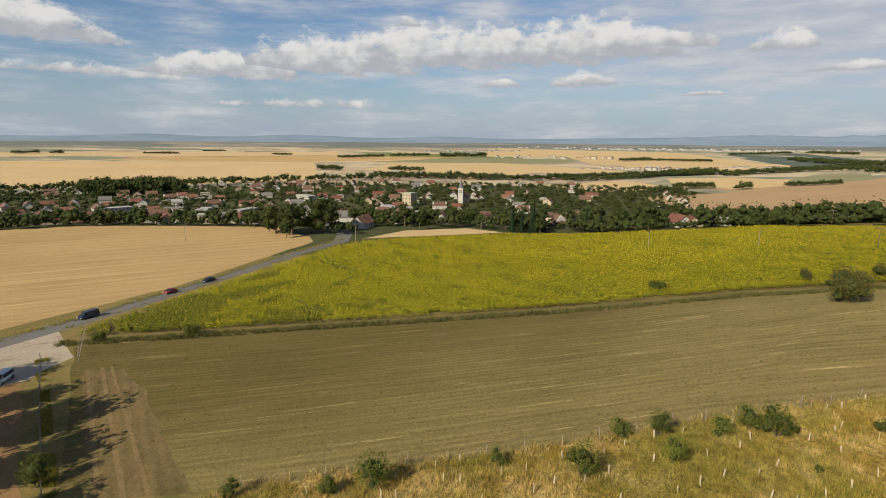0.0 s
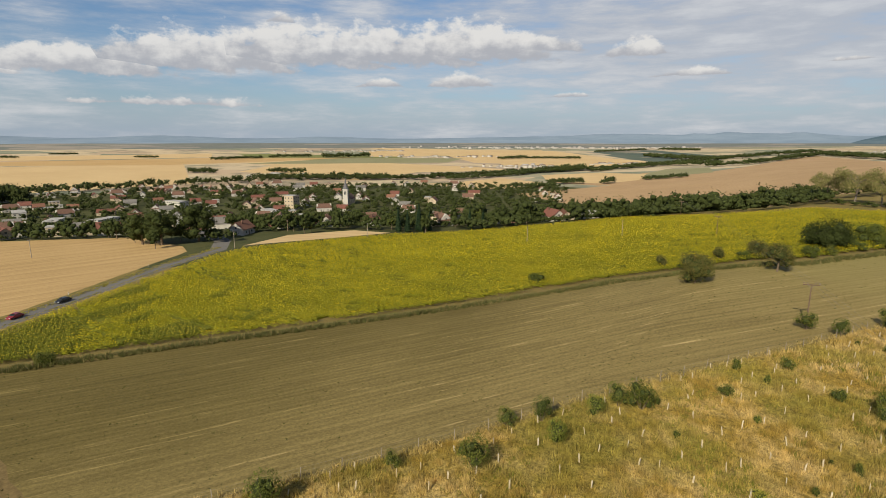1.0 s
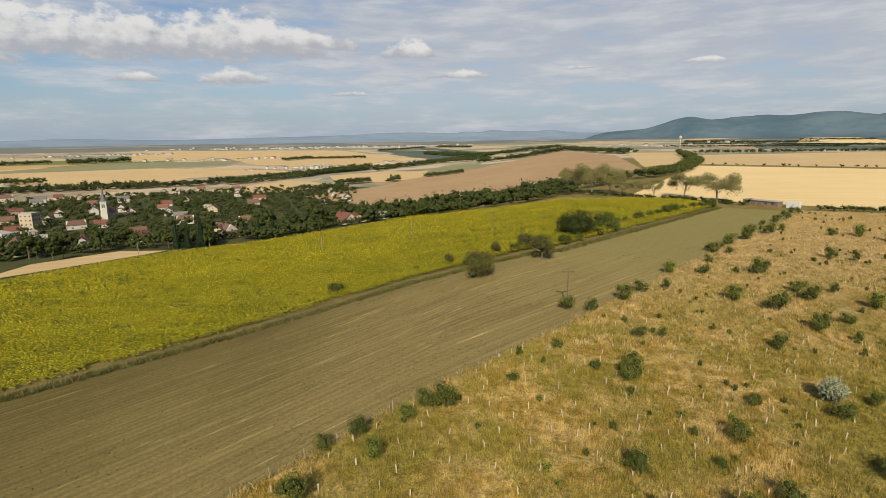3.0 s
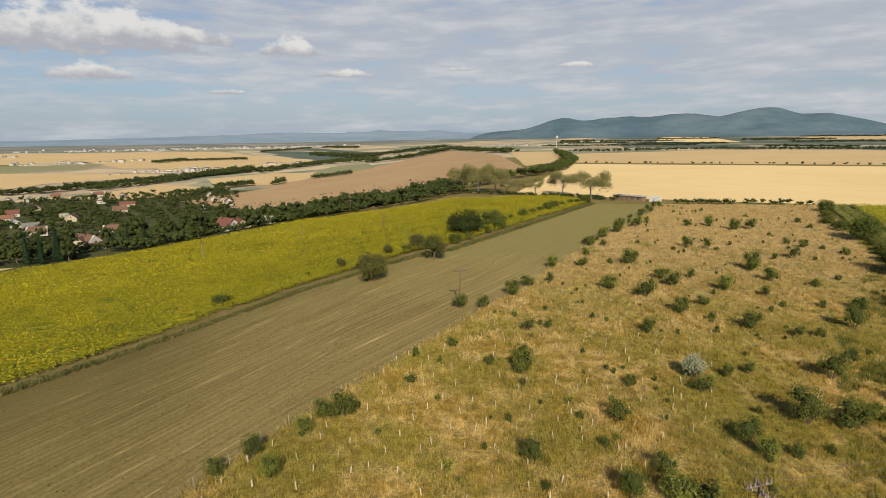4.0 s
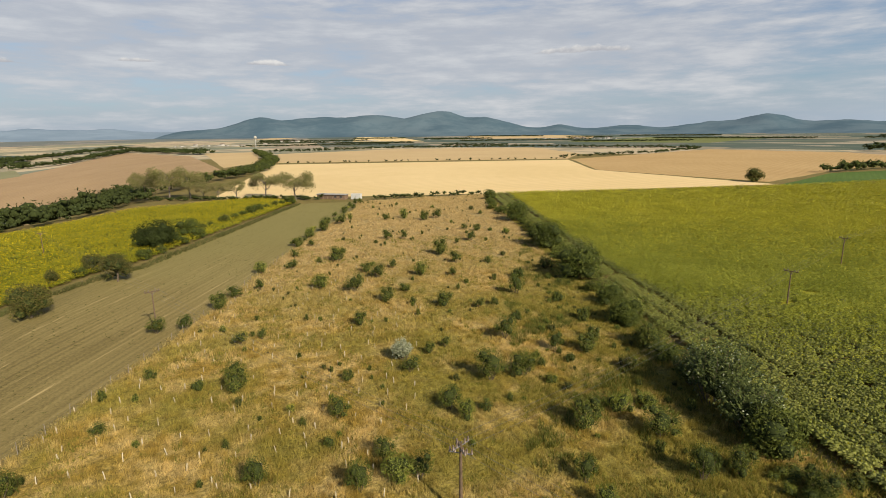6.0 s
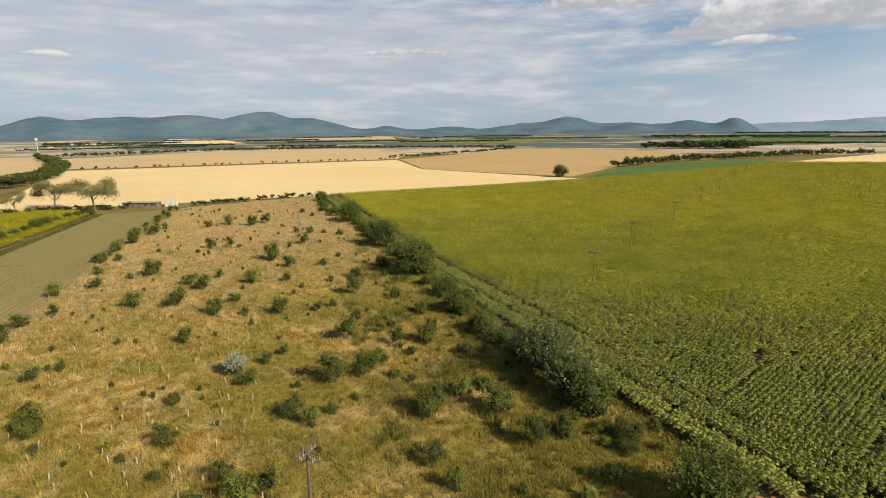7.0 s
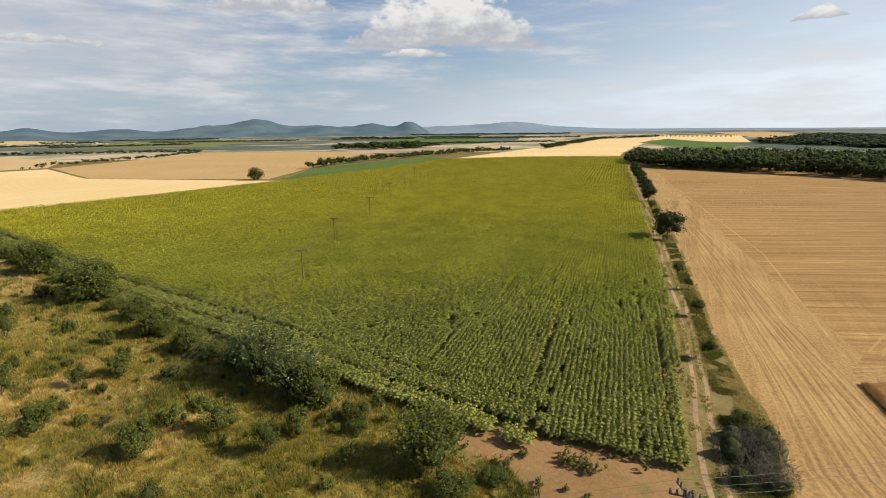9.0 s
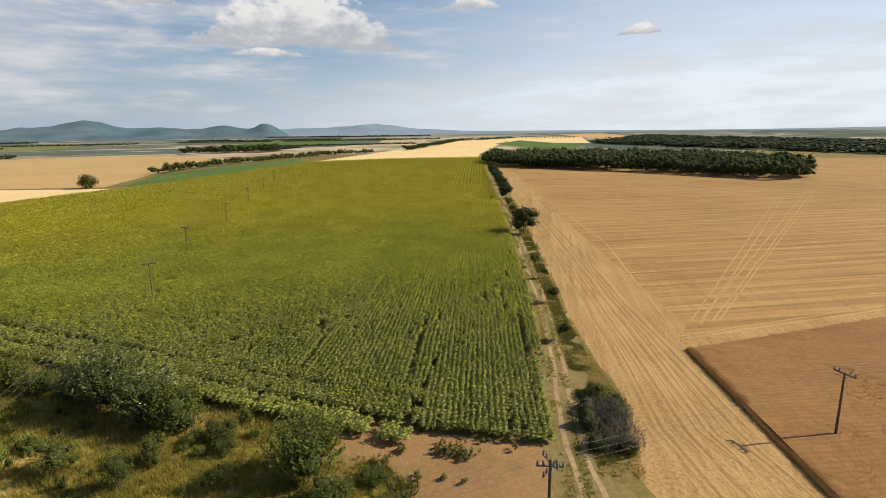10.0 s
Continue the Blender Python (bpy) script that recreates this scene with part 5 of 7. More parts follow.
HEDGE = [(151.7, 273.2, 8.0), (133, 236.8, 5.5), (128.9, 219.9, 5.3), (125, 200.2, 10.0), (116.5, 175.5, 7.0), (110, 163, 6), (104.9, 149.3, 10.5), (100.3, 135, 6.5), (96, 125, 6), (89.2, 111.4, 10.5), (84.8, 101, 5.5), (81.3, 90.9, 8.0), (76, 80, 6.5),
         (71.3, 68, 8.7), (66, 55, 6.0), (60.6, 38.0, 6.7), (57.5, 30, 5.0), (141, 252, 6)]
for i, (x, y, w) in enumerate(HEDGE):
    hedge_shrub.stand(x, y, w / 6.6, w / 7.0, i, i * 73)
silver_shrub.stand(29.4, 82.6, 0.85, 0.95, 2, 0, "small white-leaved shrub in the dry grass")
silver_shrub.stand(65.0, 49.5, 1.3, 1.28, 0, 40)
silver_shrub.stand(61.8, 42.0, 1.15, 1.15, 1, 100)
silver_shrub.stand(67.5, 55.5, 0.8, 0.72, 1, 10)
silver_shrub.stand(51.5, 18.3, 1.2, 1.1, 3, 200, "dark green shrub with upright shoots at the field corner")
silver_shrub.stand(90.8, 113.0, 0.98, 1.05, 0, 150)
silver_shrub.stand(104.0, 148.5, 0.95, 0.92, 1, 70)
for i, (x, y, w, h) in enumerate([(72, 70.5, 7.4, 4.6), (81, 91.5, 6.8, 4.0), (60, 38.3, 5.4, 2.6), (57.5, 33.5, 4.5, 2.2), (55.5, 29, 4.2, 2.2), (75.5, 78, 5.0, 3.0), (78.5, 85, 4.6, 3.0), (85.5, 101, 6.0, 3.4), (94.5, 122, 5.5, 3.4), (98.5, 133, 6.0, 3.6), (108, 158, 6.5, 3.8), (112, 167, 6.0, 3.6),
                                  (119, 182, 7.0, 4.2), (122, 191, 6.5, 4.2), (69.5, 62.5, 5.2, 3.0), (128, 209, 6.0, 3.6), (131, 228, 6.0, 3.6), (137, 244, 6.0, 3.6), (145, 262, 6.0, 3.8), (50.4, 10.6, 5.0, 2.2), (47.2, 14.2, 5.5, 2.2), (46.6, 9.0, 4.2, 1.5)]):
    hedge_shrub.stand(x, y, w / 8.0, h / 5.4, i + 1, i * 47, "low green bush filling the hedge along the sunflowers")
shrub.stand(-6.7, 55.1, 0.5, 0.5, 4, 0, "yellow-green shrub in the dry grass")
shrub.stand(9.1, 72.3, 0.5, 0.5, 4, 50, "yellow-green shrub in the dry grass")

field_tree.stand(-36.0, 141.1, 1.0, 1.0, 0, 0)
field_tree.stand(-21.8, 163.5, 1.0, 1.0, 2, 30)
field_tree.stand(-15.1, 206.0, 1.02, 1.0, 1, 60, "large dark spreading tree in the field hedge")
field_tree.stand(-50.3, 159.4, 0.42, 0.55, 2, 20)
field_tree.stand(-37.8, 170.7, 0.46, 0.62, 2, 80)
field_tree.stand(-29.3, 178.0, 0.7, 0.72, 0, 120)
field_tree.stand(373, 273, 1.5, 1.35, 0, 10, "lone tree at the edge of the straw field")
for i, (x, y, w) in enumerate([(-5.0, 228.0, 8.2), (8.7, 254, 7.5), (-59.7, 154.3, 2.9), (-74.4, 129.4, 4.2), (0, 240, 5), (18, 270, 5), (26, 284, 5), (36, 300, 6), (-10.0, 214.0, 6.0), (-25.0, 186.0, 4.0), (-65.9, 138.6, 2.7), (-44.4, 158.7, 2.8), (45, 306, 6), (-127.7, 27.6, 5.3), (-137.8, 10.7, 4.0), (-17.5, 189.0, 4.4), (-13.0, 197.5, 5.0), (-6.5, 210.5, 5.4), (-1.5, 220.0, 5.0), (3.0, 246.0, 4.6), (13.5, 262.0, 5.0), (22.0, 277.0, 5.2), (31.0, 292.0, 5.2), (40.5, 303.0, 5.0), (-32.0, 174.5, 3.4), (-41.0, 164.5, 3.0)]):
    hedge_shrub.stand(x, y, w / 8.0 * 1.2, w / 8.0 * 1.15, i, i * 60, "green bush in the field hedge")
for i, (x, y, s) in enumerate([(-30.0, 380.7, 1.4), (20, 345, 1.0), (36.5, 346, 0.95), (2, 350, 0.9), (-17.0, 368.2, 1.2), (10, 352, 0.9), (-5.0, 363.1, 1.0)]):
    thin_tree.stand(x, y, s, s, i, i * 50)
thin_tree.stand(51, 324, 1.1, 1.0, 0, 0, "light green tree with an airy crown by the shed")
for i, (x, y, w) in enumerate([(510.6, -17, 8.5), (457.6, -17.2, 7.6), (395.7, -17.7, 7.4), (341.6, -18.1, 6.4), (295.3, -17.8, 6.2), (193.6, -18.2, 8.6), (144.3, -16.6, 3.1), (132.2, -17.6, 2.9), (112.9, -16.9, 3.7), (90.9, -15.8, 3.5), (240, -17.6, 4.5), (265, -17.5, 4.5), (425, -17.5, 7), (370, -17.8, 6), (318, -17.9, 6)]):
    v = 1 if w > 5.5 else 0
    avenue_tree.stand(x, y, w / (6.0 if v else 3.6), w / (6.0 if v else 3.6) * (0.95 if w < 7 else 0.85), v, i * 70)
for i, (x, y, s) in enumerate([(-78.3, -15.4, 1.2), (-92.1, -18.4, 1.5), (-106.3, -16.5, 1.1), (-63.7, -13.7, 0.9), (-121.1, -22.1, 1.3)]):
    avenue_tree.stand(x, y, s * 1.4, s * 1.4, 1, i * 33, "leafy tree shading the gravel yard")


def bramble(x, y, w):
    """A dark thicket with a tangle of bare grey shoots."""
    ob = thing("bramble_thicket", spot(x, y), "dark bramble thicket with bare grey shoots by the track", "shrub")
    rng = np.random.default_rng(5)
    spheres = [(rng.uniform(-0.42, 0.5) * w, rng.uniform(-0.2, 0.2) * w, rng.uniform(0.3, 1.1), w * rng.uniform(0.09, 0.14)) for _ in range(18)]
    put("foliage", shape_mesh("foliage", crown(5, spheres, 30, 0.13, 0.85, 0.8), P["leaf_dark"]), ob)
    bm = bmesh.new()
    for _ in range(2200):
        p = Vector((rng.uniform(-0.5, 0.3) * w, np.clip(rng.normal(-0.03, 0.11), -0.2, 0.2) * w, rng.uniform(0.5, 1.7)))
        q = p + Vector(np.clip(rng.normal(0, 0.4, 3), -0.7, 0.7)) + Vector((0, 0, 0.45))
        tube(bm, p, q, 0.022, 0.008, 3)
    part("dry_tangle", bm, P["twig"], ob, "tangle of bare grey shoots")


bramble(63.0, -16.6, 13.5)
hedge_shrub.stand(70.5, -16.6, 0.62, 0.5, 1, 10, "low green bush beside the bramble thicket")
hedge_shrub.stand(56.8, -17.8, 0.4, 0.35, 1, 90, "low green bush beside the bramble thicket")

# ---- woods, tree lines and hills ----


# heading and distance of the houses on the brow of the sunflower field
BROW_HOMES = [(-40.4, 352), (-39.4, 358), (-28.3, 352), (-27.2, 356), (-24.6, 354)]


def wood_shapes(seed, cards, leaf, level=1):
    out = []
    for k in range(6):
        rng = np.random.default_rng(seed + k)
        lobes = [(0, 0, 0.55, 0.40)] + [(0.30 * math.cos(2.4 * i), 0.30 * math.sin(2.4 * i), rng.uniform(0.28, 0.80), rng.uniform(0.14, 0.27)) for i in range(6)]
        out.append(crown(seed + k, lobes, cards * 1.9, leaf * 0.72, 0.66, 1.0, level))
    return out


def wood(name, label, xy, width, height, mat, seed, cards=60, leaf=0.09, vary=0.35, clear=BROW_HOMES):
    """A stand of trees in one mesh: crowns of uneven size reaching down to the ground."""
    rng = np.random.default_rng(seed)
    xy = np.asarray(xy)
    for a, d in clear:
        az, far = np.degrees(np.arctan2(xy[:, 0], xy[:, 1])), np.hypot(xy[:, 0], xy[:, 1])
        xy = xy[~((np.abs(az - a) < 0.75) & (far < d + 6) & (far > 280))]
    k = rng.uniform(1 - vary, 1 + vary, len(xy))
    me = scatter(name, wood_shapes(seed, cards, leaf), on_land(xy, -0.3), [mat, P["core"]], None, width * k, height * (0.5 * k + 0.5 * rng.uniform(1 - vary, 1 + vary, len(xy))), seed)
    return tagged(new(name, me), label, "wood", kind="stuff")


def along(line, spacing, half, seed):
    rng = np.random.default_rng(seed)
    out = []
    for (x0, y0), (x1, y1) in zip(line, line[1:]):
        n = max(1, int(math.hypot(x1 - x0, y1 - y0) / spacing))
        t = (np.arange(n) + rng.random(n)) / n
        s = rng.uniform(-half, half, n)
        l = math.hypot(x1 - x0, y1 - y0)
        out.append(np.column_stack([x0 + (x1 - x0) * t - (y1 - y0) / l * s, y0 + (y1 - y0) * t + (x1 - x0) / l * s]))
    return np.concatenate(out)


WOOD = [(560, -32), (466, -152), (392, -212), (404, -236), (480, -282), (610, -265), (700, -120), (700, -20), (620, -14)]
wood("woodland", "dense dark broadleaf wood beyond the stubble", random_in(WOOD, 1500, 41), 15, 14, P["leaf_grove"], 41, 60, 0.075, 0.3)
wood("woodland", "dense dark broadleaf wood beyond the stubble", along([(560, -34), (466, -152), (391, -214), (402, -236), (480, -282)], 4.5, 2, 42), 11, 11.5, P["leaf_grove"], 42, 110, 0.07)
wood("tree_belt", "belt of trees winding through the valley", along([(-976.0, 585.0), (-733.0, 793.0), (-661.0, 1053.0), (-545.0, 1302.0), (-445.0, 1471.0), (-197.0, 1974.0)], 3.2, 15, 43), 15, 11, P["leaf_wood"], 43, 22, 0.12)
wood("hedgerow", "leafy hedgerow climbing towards the hill", along([(-33.7, 414.5), (3, 476), (54, 575), (98, 808), (113, 1163)], 4, 9, 44), 11, 9, P["leaf_mid"], 44, 30, 0.11)
wood("tree_belt", "trees behind the brow of the sunflower field", along([(-232.1, 223.2), (-201.9, 250.9), (-167.8, 278.1), (-137.6, 298.6), (-96.7, 322), (-55.0, 340.0), (-28, 372)], 3.6, 6, 45), 9, 7.5, P["leaf_grove"], 45, 100, 0.06, 0.6)
wood("tree_belt", "trees behind the brow of the sunflower field", random_in([(-250, 252), (-150, 450), (-45, 500), (-33, 376), (-98, 332), (-190, 277)], 700, 46), 12, 10.5, P["leaf_village"], 46, 70, 0.065, 0.7)
wood("tree_belt", "mixed trees behind the brow of the sunflower field", random_in([(-250, 252), (-150, 450), (-45, 500), (-33, 376), (-98, 332), (-190, 277)], 420, 146), 12, 10.5, P["leaf_grove"], 146, 70, 0.065, 0.6)
wood("tree_belt", "low hedge at the end of the fields", along([(-28.4, 364.2), (0, 352), (40, 332), (66, 322)], 2.5, 3, 47), 4.5, 3.2, P["leaf_mid"], 47, 60, 0.1)
wood("tree_belt", "low hedge at the end of the fields", along([(92, 306), (125, 303), (160, 300)], 3, 2.5, 48), 4.5, 3.4, P["leaf_mid"], 48, 60, 0.1)
wood("tree_belt", "bushy hedge below the green field", along([(500, 300), (560, 303), (640, 300), (740, 270), (860, 240), (980, 180)], 4.5, 5, 49), 10, 9, P["leaf_mid"], 49, 40, 0.1)
wood("woodland", "tall wood behind the village", random_in([(-960.0, 70.0), (-960.0, 205.0), (-870.0, 195.0), (-880.0, 80.0)], 300, 50), 16, 19, P["leaf_village"], 50, 40, 0.09)
wood("tree_belt", "trees along the far side of the village", along([(-1000.0, -120.0), (-985.0, 120.0), (-965.0, 330.0), (-950.0, 455.0), (-900.0, 640.0), (-780.0, 760.0)], 5, 22, 51), 15, 13, P["leaf_wood"], 51, 26, 0.11)
wood("tree_belt", "thin line of bushes between the straw fields", along([(100, 740), (300, 690), (477, 630)], 13, 2, 52), 4.2, 3.4, P["leaf_dark"], 52, 30, 0.12)
wood("tree_belt", "dark hedge beyond the straw fields", along([(140, 1180), (430, 1250), (740, 1130), (930, 800)], 6, 8, 53), 10, 8, P["leaf_dark"], 53, 20, 0.12)
wood("tree_belt", "line of bushes across the tan field", along([(480, 660), (700, 700), (905, 790)], 9, 4, 54), 9, 6, P["leaf_dark"], 54, 24, 0.12)
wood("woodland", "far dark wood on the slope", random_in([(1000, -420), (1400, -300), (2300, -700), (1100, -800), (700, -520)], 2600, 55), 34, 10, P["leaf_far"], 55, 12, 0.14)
wood("woodland", "far dark wood on the slope", along([(1090, 130), (1500, 90), (1900, 60), (2200, -150)], 10, 14, 56), 20, 9, P["leaf_dark"], 56, 14, 0.14)
wood("woodland", "small far wood in the fields", random_in([(1000, 560), (1150, 520), (1230, 380), (1080, 400)], 160, 57), 26, 14, P["leaf_dark"], 57, 14, 0.14)
wood("woodland", "wood on the low ridge", along([(-330, 1300), (-240, 1300), (-150, 1660), (-20, 1250), (20, 1150)], 6, 12, 58), 18, 12, P["leaf_wood"], 58, 18, 0.13)
# lines of trees on the plain: both ends and the height
PLAIN_TREES = [(-2317, 2, -2299, 77, 10.8), (-2291, 108, -2281, 144, 10.7), (-2213, 377, -2134, 471, 8.3), (-2355, 615, -2329, 696, 6.8), (-1978, 758, -1912, 800, 7.8), (-1662, 863, -1660, 1038, 10.8), (-1685, 1078, -1652, 1232, 11.4), (-1531, 1191, -1480, 1360, 16.6), (-1221, 573, -1159, 608, 11.2), (-1087, 695, -1031, 752, 13.2), (-1023, 1522, -1007, 1657, 10.6), (-988, 1626, -833, 1722, 8.9), (-675, 825, -634, 1006, 9.5)]
SLOPE_TREES = [(-634, 1006, -631, 1205, 12.0), (-622, 1115, -592, 1255, 15.0), (-554, 1202, -525, 1268, 8.8), (-539, 1302, -460, 1397, 12.1), (-460, 1397, -319, 1388, 12.2), (-505, 789, -452, 831, 8.8), (-485, 873, -441, 930, 11.4), (-415, 944, -393, 957, 11.6), (-365, 1016, -292, 1039, 8.1), (-1026, 2254, -912, 2559, 9.7), (-681, 1916, -360, 1562, 13.6), (-857, 2579, -639, 2410, 12.2)]
for k, (x0, y0, x1, y1, h) in enumerate(PLAIN_TREES + SLOPE_TREES):
    wood("far_tree_line", "dark line of far trees", along([(x0, y0), (x1, y1)], h * 0.28, h * 0.9, 61 + k), h * 1.2, h, P["leaf_grove"], 61 + k, 14, 0.13)
wood("orchard_row", "row of small round trees in the pale field", [(2162 + (-157) * k / 16, -151 + (-210) * k / 16) for k in range(17)], 7, 7, P["leaf_grove"], 118, 30, 0.12, 0.2)
rng_f = np.random.default_rng(60)
for k in range(22):
    a = radians(rng_f.uniform(2, 80))
    d = rng_f.uniform(1500, 3400)
    l = rng_f.uniform(80, 330)
    x, y = d * math.sin(a), d * math.cos(a)
    b = a + radians(90 + rng_f.uniform(-14, 14))
    wood("far_tree_line", "dark line of far trees", along([(x - l * math.sin(b), y - l * math.cos(b)), (x + l * math.sin(b), y + l * math.cos(b))], 5, 12, 91 + k), 13, 3 + d / 500, P["leaf_dark"], 91 + k, 8, 0.16)

NEAR_HILLS = [(6, 1.26, 2.6), (11.5, 1.42, 4), (17.5, 1.53, 4), (23, 1.64, 3), (24.8, 0.58, 1.8), (28.5, 1.43, 3), (35.8, 0.32, 1.2), (36.5, 0.36, 4), (43, 0.43, 3), (49.5, 0.74, 3), (54, 1.07, 2.4), (61.3, 0.51, 2.2), (65.5, 0.79, 2.5), (69.4, 1.0, 1.3), (1, 0.58, 3), (58, 0.48, 3), (32, 0.17, 2.5)]
FAR_HILLS = [(-12, 0.45, 4), (-6.5, 0.42, 3), (-20, 0.45, 6), (-30, 0.2, 9), (-52, 0.2, 4), (-66.5, 0.28, 5), (-80, 0.26, 4), (3, 0.5, 6), (66, 0.5, 5), (74.5, 0.5, 4), (79.8, 0.72, 3.0), (84, 0.3, 4), (115, -0.2, 18)]


def make_hills(name, label, hills, near, ridge, dark, light, haze_glow, floor, seed):
    """Wooded hills round the horizon: broad ridges with side spurs, distance haze put into their colour."""
    m, n, bsdf = material(name, 1.0, 0, 0.0)
    p = n.add("ShaderNodeTexCoord").outputs["Object"]
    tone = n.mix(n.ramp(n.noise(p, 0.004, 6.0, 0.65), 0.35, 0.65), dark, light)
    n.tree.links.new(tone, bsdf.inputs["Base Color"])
    # faint blue emission stands in for haze; the hills give off no light
    bsdf.inputs["Emission Color"].default_value, bsdf.inputs["Emission Strength"].default_value = (0.30, 0.40, 0.52, 1), haze_glow
    na, nd = 760, 26
    az = np.linspace(-130, 140, na)
    dd = np.linspace(near, ridge + 400, nd)
    A, D = np.meshgrid(az, dd, indexing="ij")
    up = sum(h * np.exp(-((A - a) / w) ** 2) for a, h, w in hills)
    up = up + floor * np.exp(-9 * np.abs(up))
    back = np.exp(-((D - ridge) / 420) ** 2)
    x, y = D * np.sin(np.radians(A)), D * np.cos(np.radians(A))
    rough = lumpy(np.column_stack([x.ravel(), y.ravel()]), 330.0, seed).reshape(A.shape) - 0.5
    fine = lumpy(np.column_stack([x.ravel(), y.ravel()]), 90.0, seed + 1).reshape(A.shape) - 0.5
    front = np.clip((D - near) / (ridge - near), 0, 1)
    z = ground_z(x, y) - 6 + (np.tan(np.radians(up)) * ridge + 43 - ground_z(x, y)) * back + rough * 150 * np.clip(up, 0, 1.2) * front * (1 - 0.8 * back) + fine * 26 * np.clip(up, 0, 1.0) * front
    idx = np.arange(na * nd).reshape(na, nd)
    f = np.stack([idx[:-1, :-1], idx[1:, :-1], idx[1:, 1:], idx[:-1, 1:]], -1).reshape(-1, 4)[:, ::-1]
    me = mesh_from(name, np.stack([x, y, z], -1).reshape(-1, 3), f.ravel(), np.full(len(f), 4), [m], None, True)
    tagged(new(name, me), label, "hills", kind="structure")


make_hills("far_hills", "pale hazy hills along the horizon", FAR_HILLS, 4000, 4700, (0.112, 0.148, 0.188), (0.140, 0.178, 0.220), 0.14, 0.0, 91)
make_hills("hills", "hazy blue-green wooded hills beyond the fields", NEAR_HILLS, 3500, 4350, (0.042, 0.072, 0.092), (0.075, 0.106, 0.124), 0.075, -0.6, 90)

# ---- village ----
C = {
    "plaster_white": plain("plaster_white", (0.29, 0.278, 0.252), (0.40, 0.387, 0.355), 0.6, 0.9),
    "plaster_cream": plain("plaster_cream", (0.295, 0.240, 0.170), (0.390, 0.335, 0.250), 0.6, 0.9),
    "plaster_grey": plain("plaster_grey", (0.288, 0.272, 0.256), (0.400, 0.384, 0.360), 0.6, 0.9),
    "tile_red": plain("roof_tile_red", (0.092, 0.036, 0.027), (0.150, 0.062, 0.046), 1.2, 0.85, relief=0.5),
    "tile_brown": plain("roof_tile_brown", (0.078, 0.043, 0.031), (0.140, 0.080, 0.058), 1.2, 0.85, relief=0.5),
    "tile_orange": plain("roof_tile_orange", (0.112, 0.052, 0.034), (0.165, 0.082, 0.054), 1.2, 0.85, relief=0.5),
    "tile_grey": plain("roof_tile_grey", (0.080, 0.076, 0.072), (0.160, 0.152, 0.144), 1.2, 0.85, relief=0.5),
    "tar": plain("roof_felt", (0.208, 0.200, 0.192), (0.336, 0.328, 0.320), 0.5, 0.9),
    "pane": plain("window_pane", (0.02, 0.025, 0.03), (0.05, 0.06, 0.07), 0.5, 0.08, 0.0, 0.6),
    "wood_dark": plain("dark_pole_wood", (0.075, 0.050, 0.032), (0.150, 0.105, 0.070), 2.5, 0.95, relief=0.6),
    "wood_pale": plain("pale_stake", (0.400, 0.360, 0.288), (0.544, 0.496, 0.416), 3.0, 0.9),
    "wood_grey": plain("bleached_pole", (0.17, 0.14, 0.11), (0.30, 0.26, 0.21), 2.0, 0.95),
    "concrete": plain("concrete", (0.272, 0.256, 0.232), (0.384, 0.368, 0.336), 1.2, 0.95, relief=0.4),
    "steel": plain("weathered_steel", (0.11, 0.105, 0.10), (0.20, 0.19, 0.185), 4.0, 0.6, 0.5),
    "insulator": plain("insulator_glaze", (0.09, 0.06, 0.045), (0.17, 0.13, 0.10), 6.0, 0.3, 0.0, 0.4),
    "tube_pale": plain("shelter_tube", (0.33, 0.27, 0.16), (0.46, 0.39, 0.26), 4.0, 0.7),
    "slate": plain("spire_slate", (0.06, 0.06, 0.07), (0.12, 0.12, 0.13), 1.0, 0.7),
    "rubber": plain("tyre_rubber", (0.015, 0.015, 0.015), (0.03, 0.03, 0.03), 5.0, 0.9),
    "paint_red": plain("car_paint_red", (0.17, 0.018, 0.022), (0.22, 0.024, 0.026), 2.0, 0.25, 0.1, 0.6),
    "paint_blue": plain("car_paint_dark_blue", (0.012, 0.016, 0.035), (0.02, 0.025, 0.05), 2.0, 0.25, 0.1, 0.6),
    "paint_black": plain("car_paint_black", (0.012, 0.012, 0.012), (0.022, 0.022, 0.022), 2.0, 0.25, 0.1, 0.6),
    "paint_silver": plain("car_paint_silver", (0.36, 0.38, 0.41), (0.46, 0.48, 0.50), 2.0, 0.3, 0.5, 0.6),
    "lamp_glass": plain("headlight_glass", (0.55, 0.57, 0.60), (0.7, 0.72, 0.75), 2.0, 0.1, 0.3, 0.6),
    "shed_wood": plain("shed_boards", (0.10, 0.065, 0.045), (0.22, 0.15, 0.10), 1.5, 0.9, relief=0.5),
    "white_metal": plain("white_sheet_metal", (0.38, 0.38, 0.365), (0.47, 0.47, 0.455), 0.8, 0.55),
}


def gable(bm, w, l, h, ridge):
    """Walls of a gabled house, closed at both ends."""
    v = [bm.verts.new(p) for p in ((-w, -l, -3), (w, -l, -3), (w, l, -3), (-w, l, -3), (-w, -l, h), (w, -l, h), (w, l, h), (-w, l, h), (0, -l, ridge), (0, l, ridge))]
    for f in ((0, 1, 5, 8, 4), (2, 3, 7, 9, 6), (1, 2, 6, 5), (3, 0, 4, 7), (4, 8, 9, 7), (5, 6, 9, 8), (3, 2, 1, 0)):
        bm.faces.new([v[i] for i in f])
    return bm


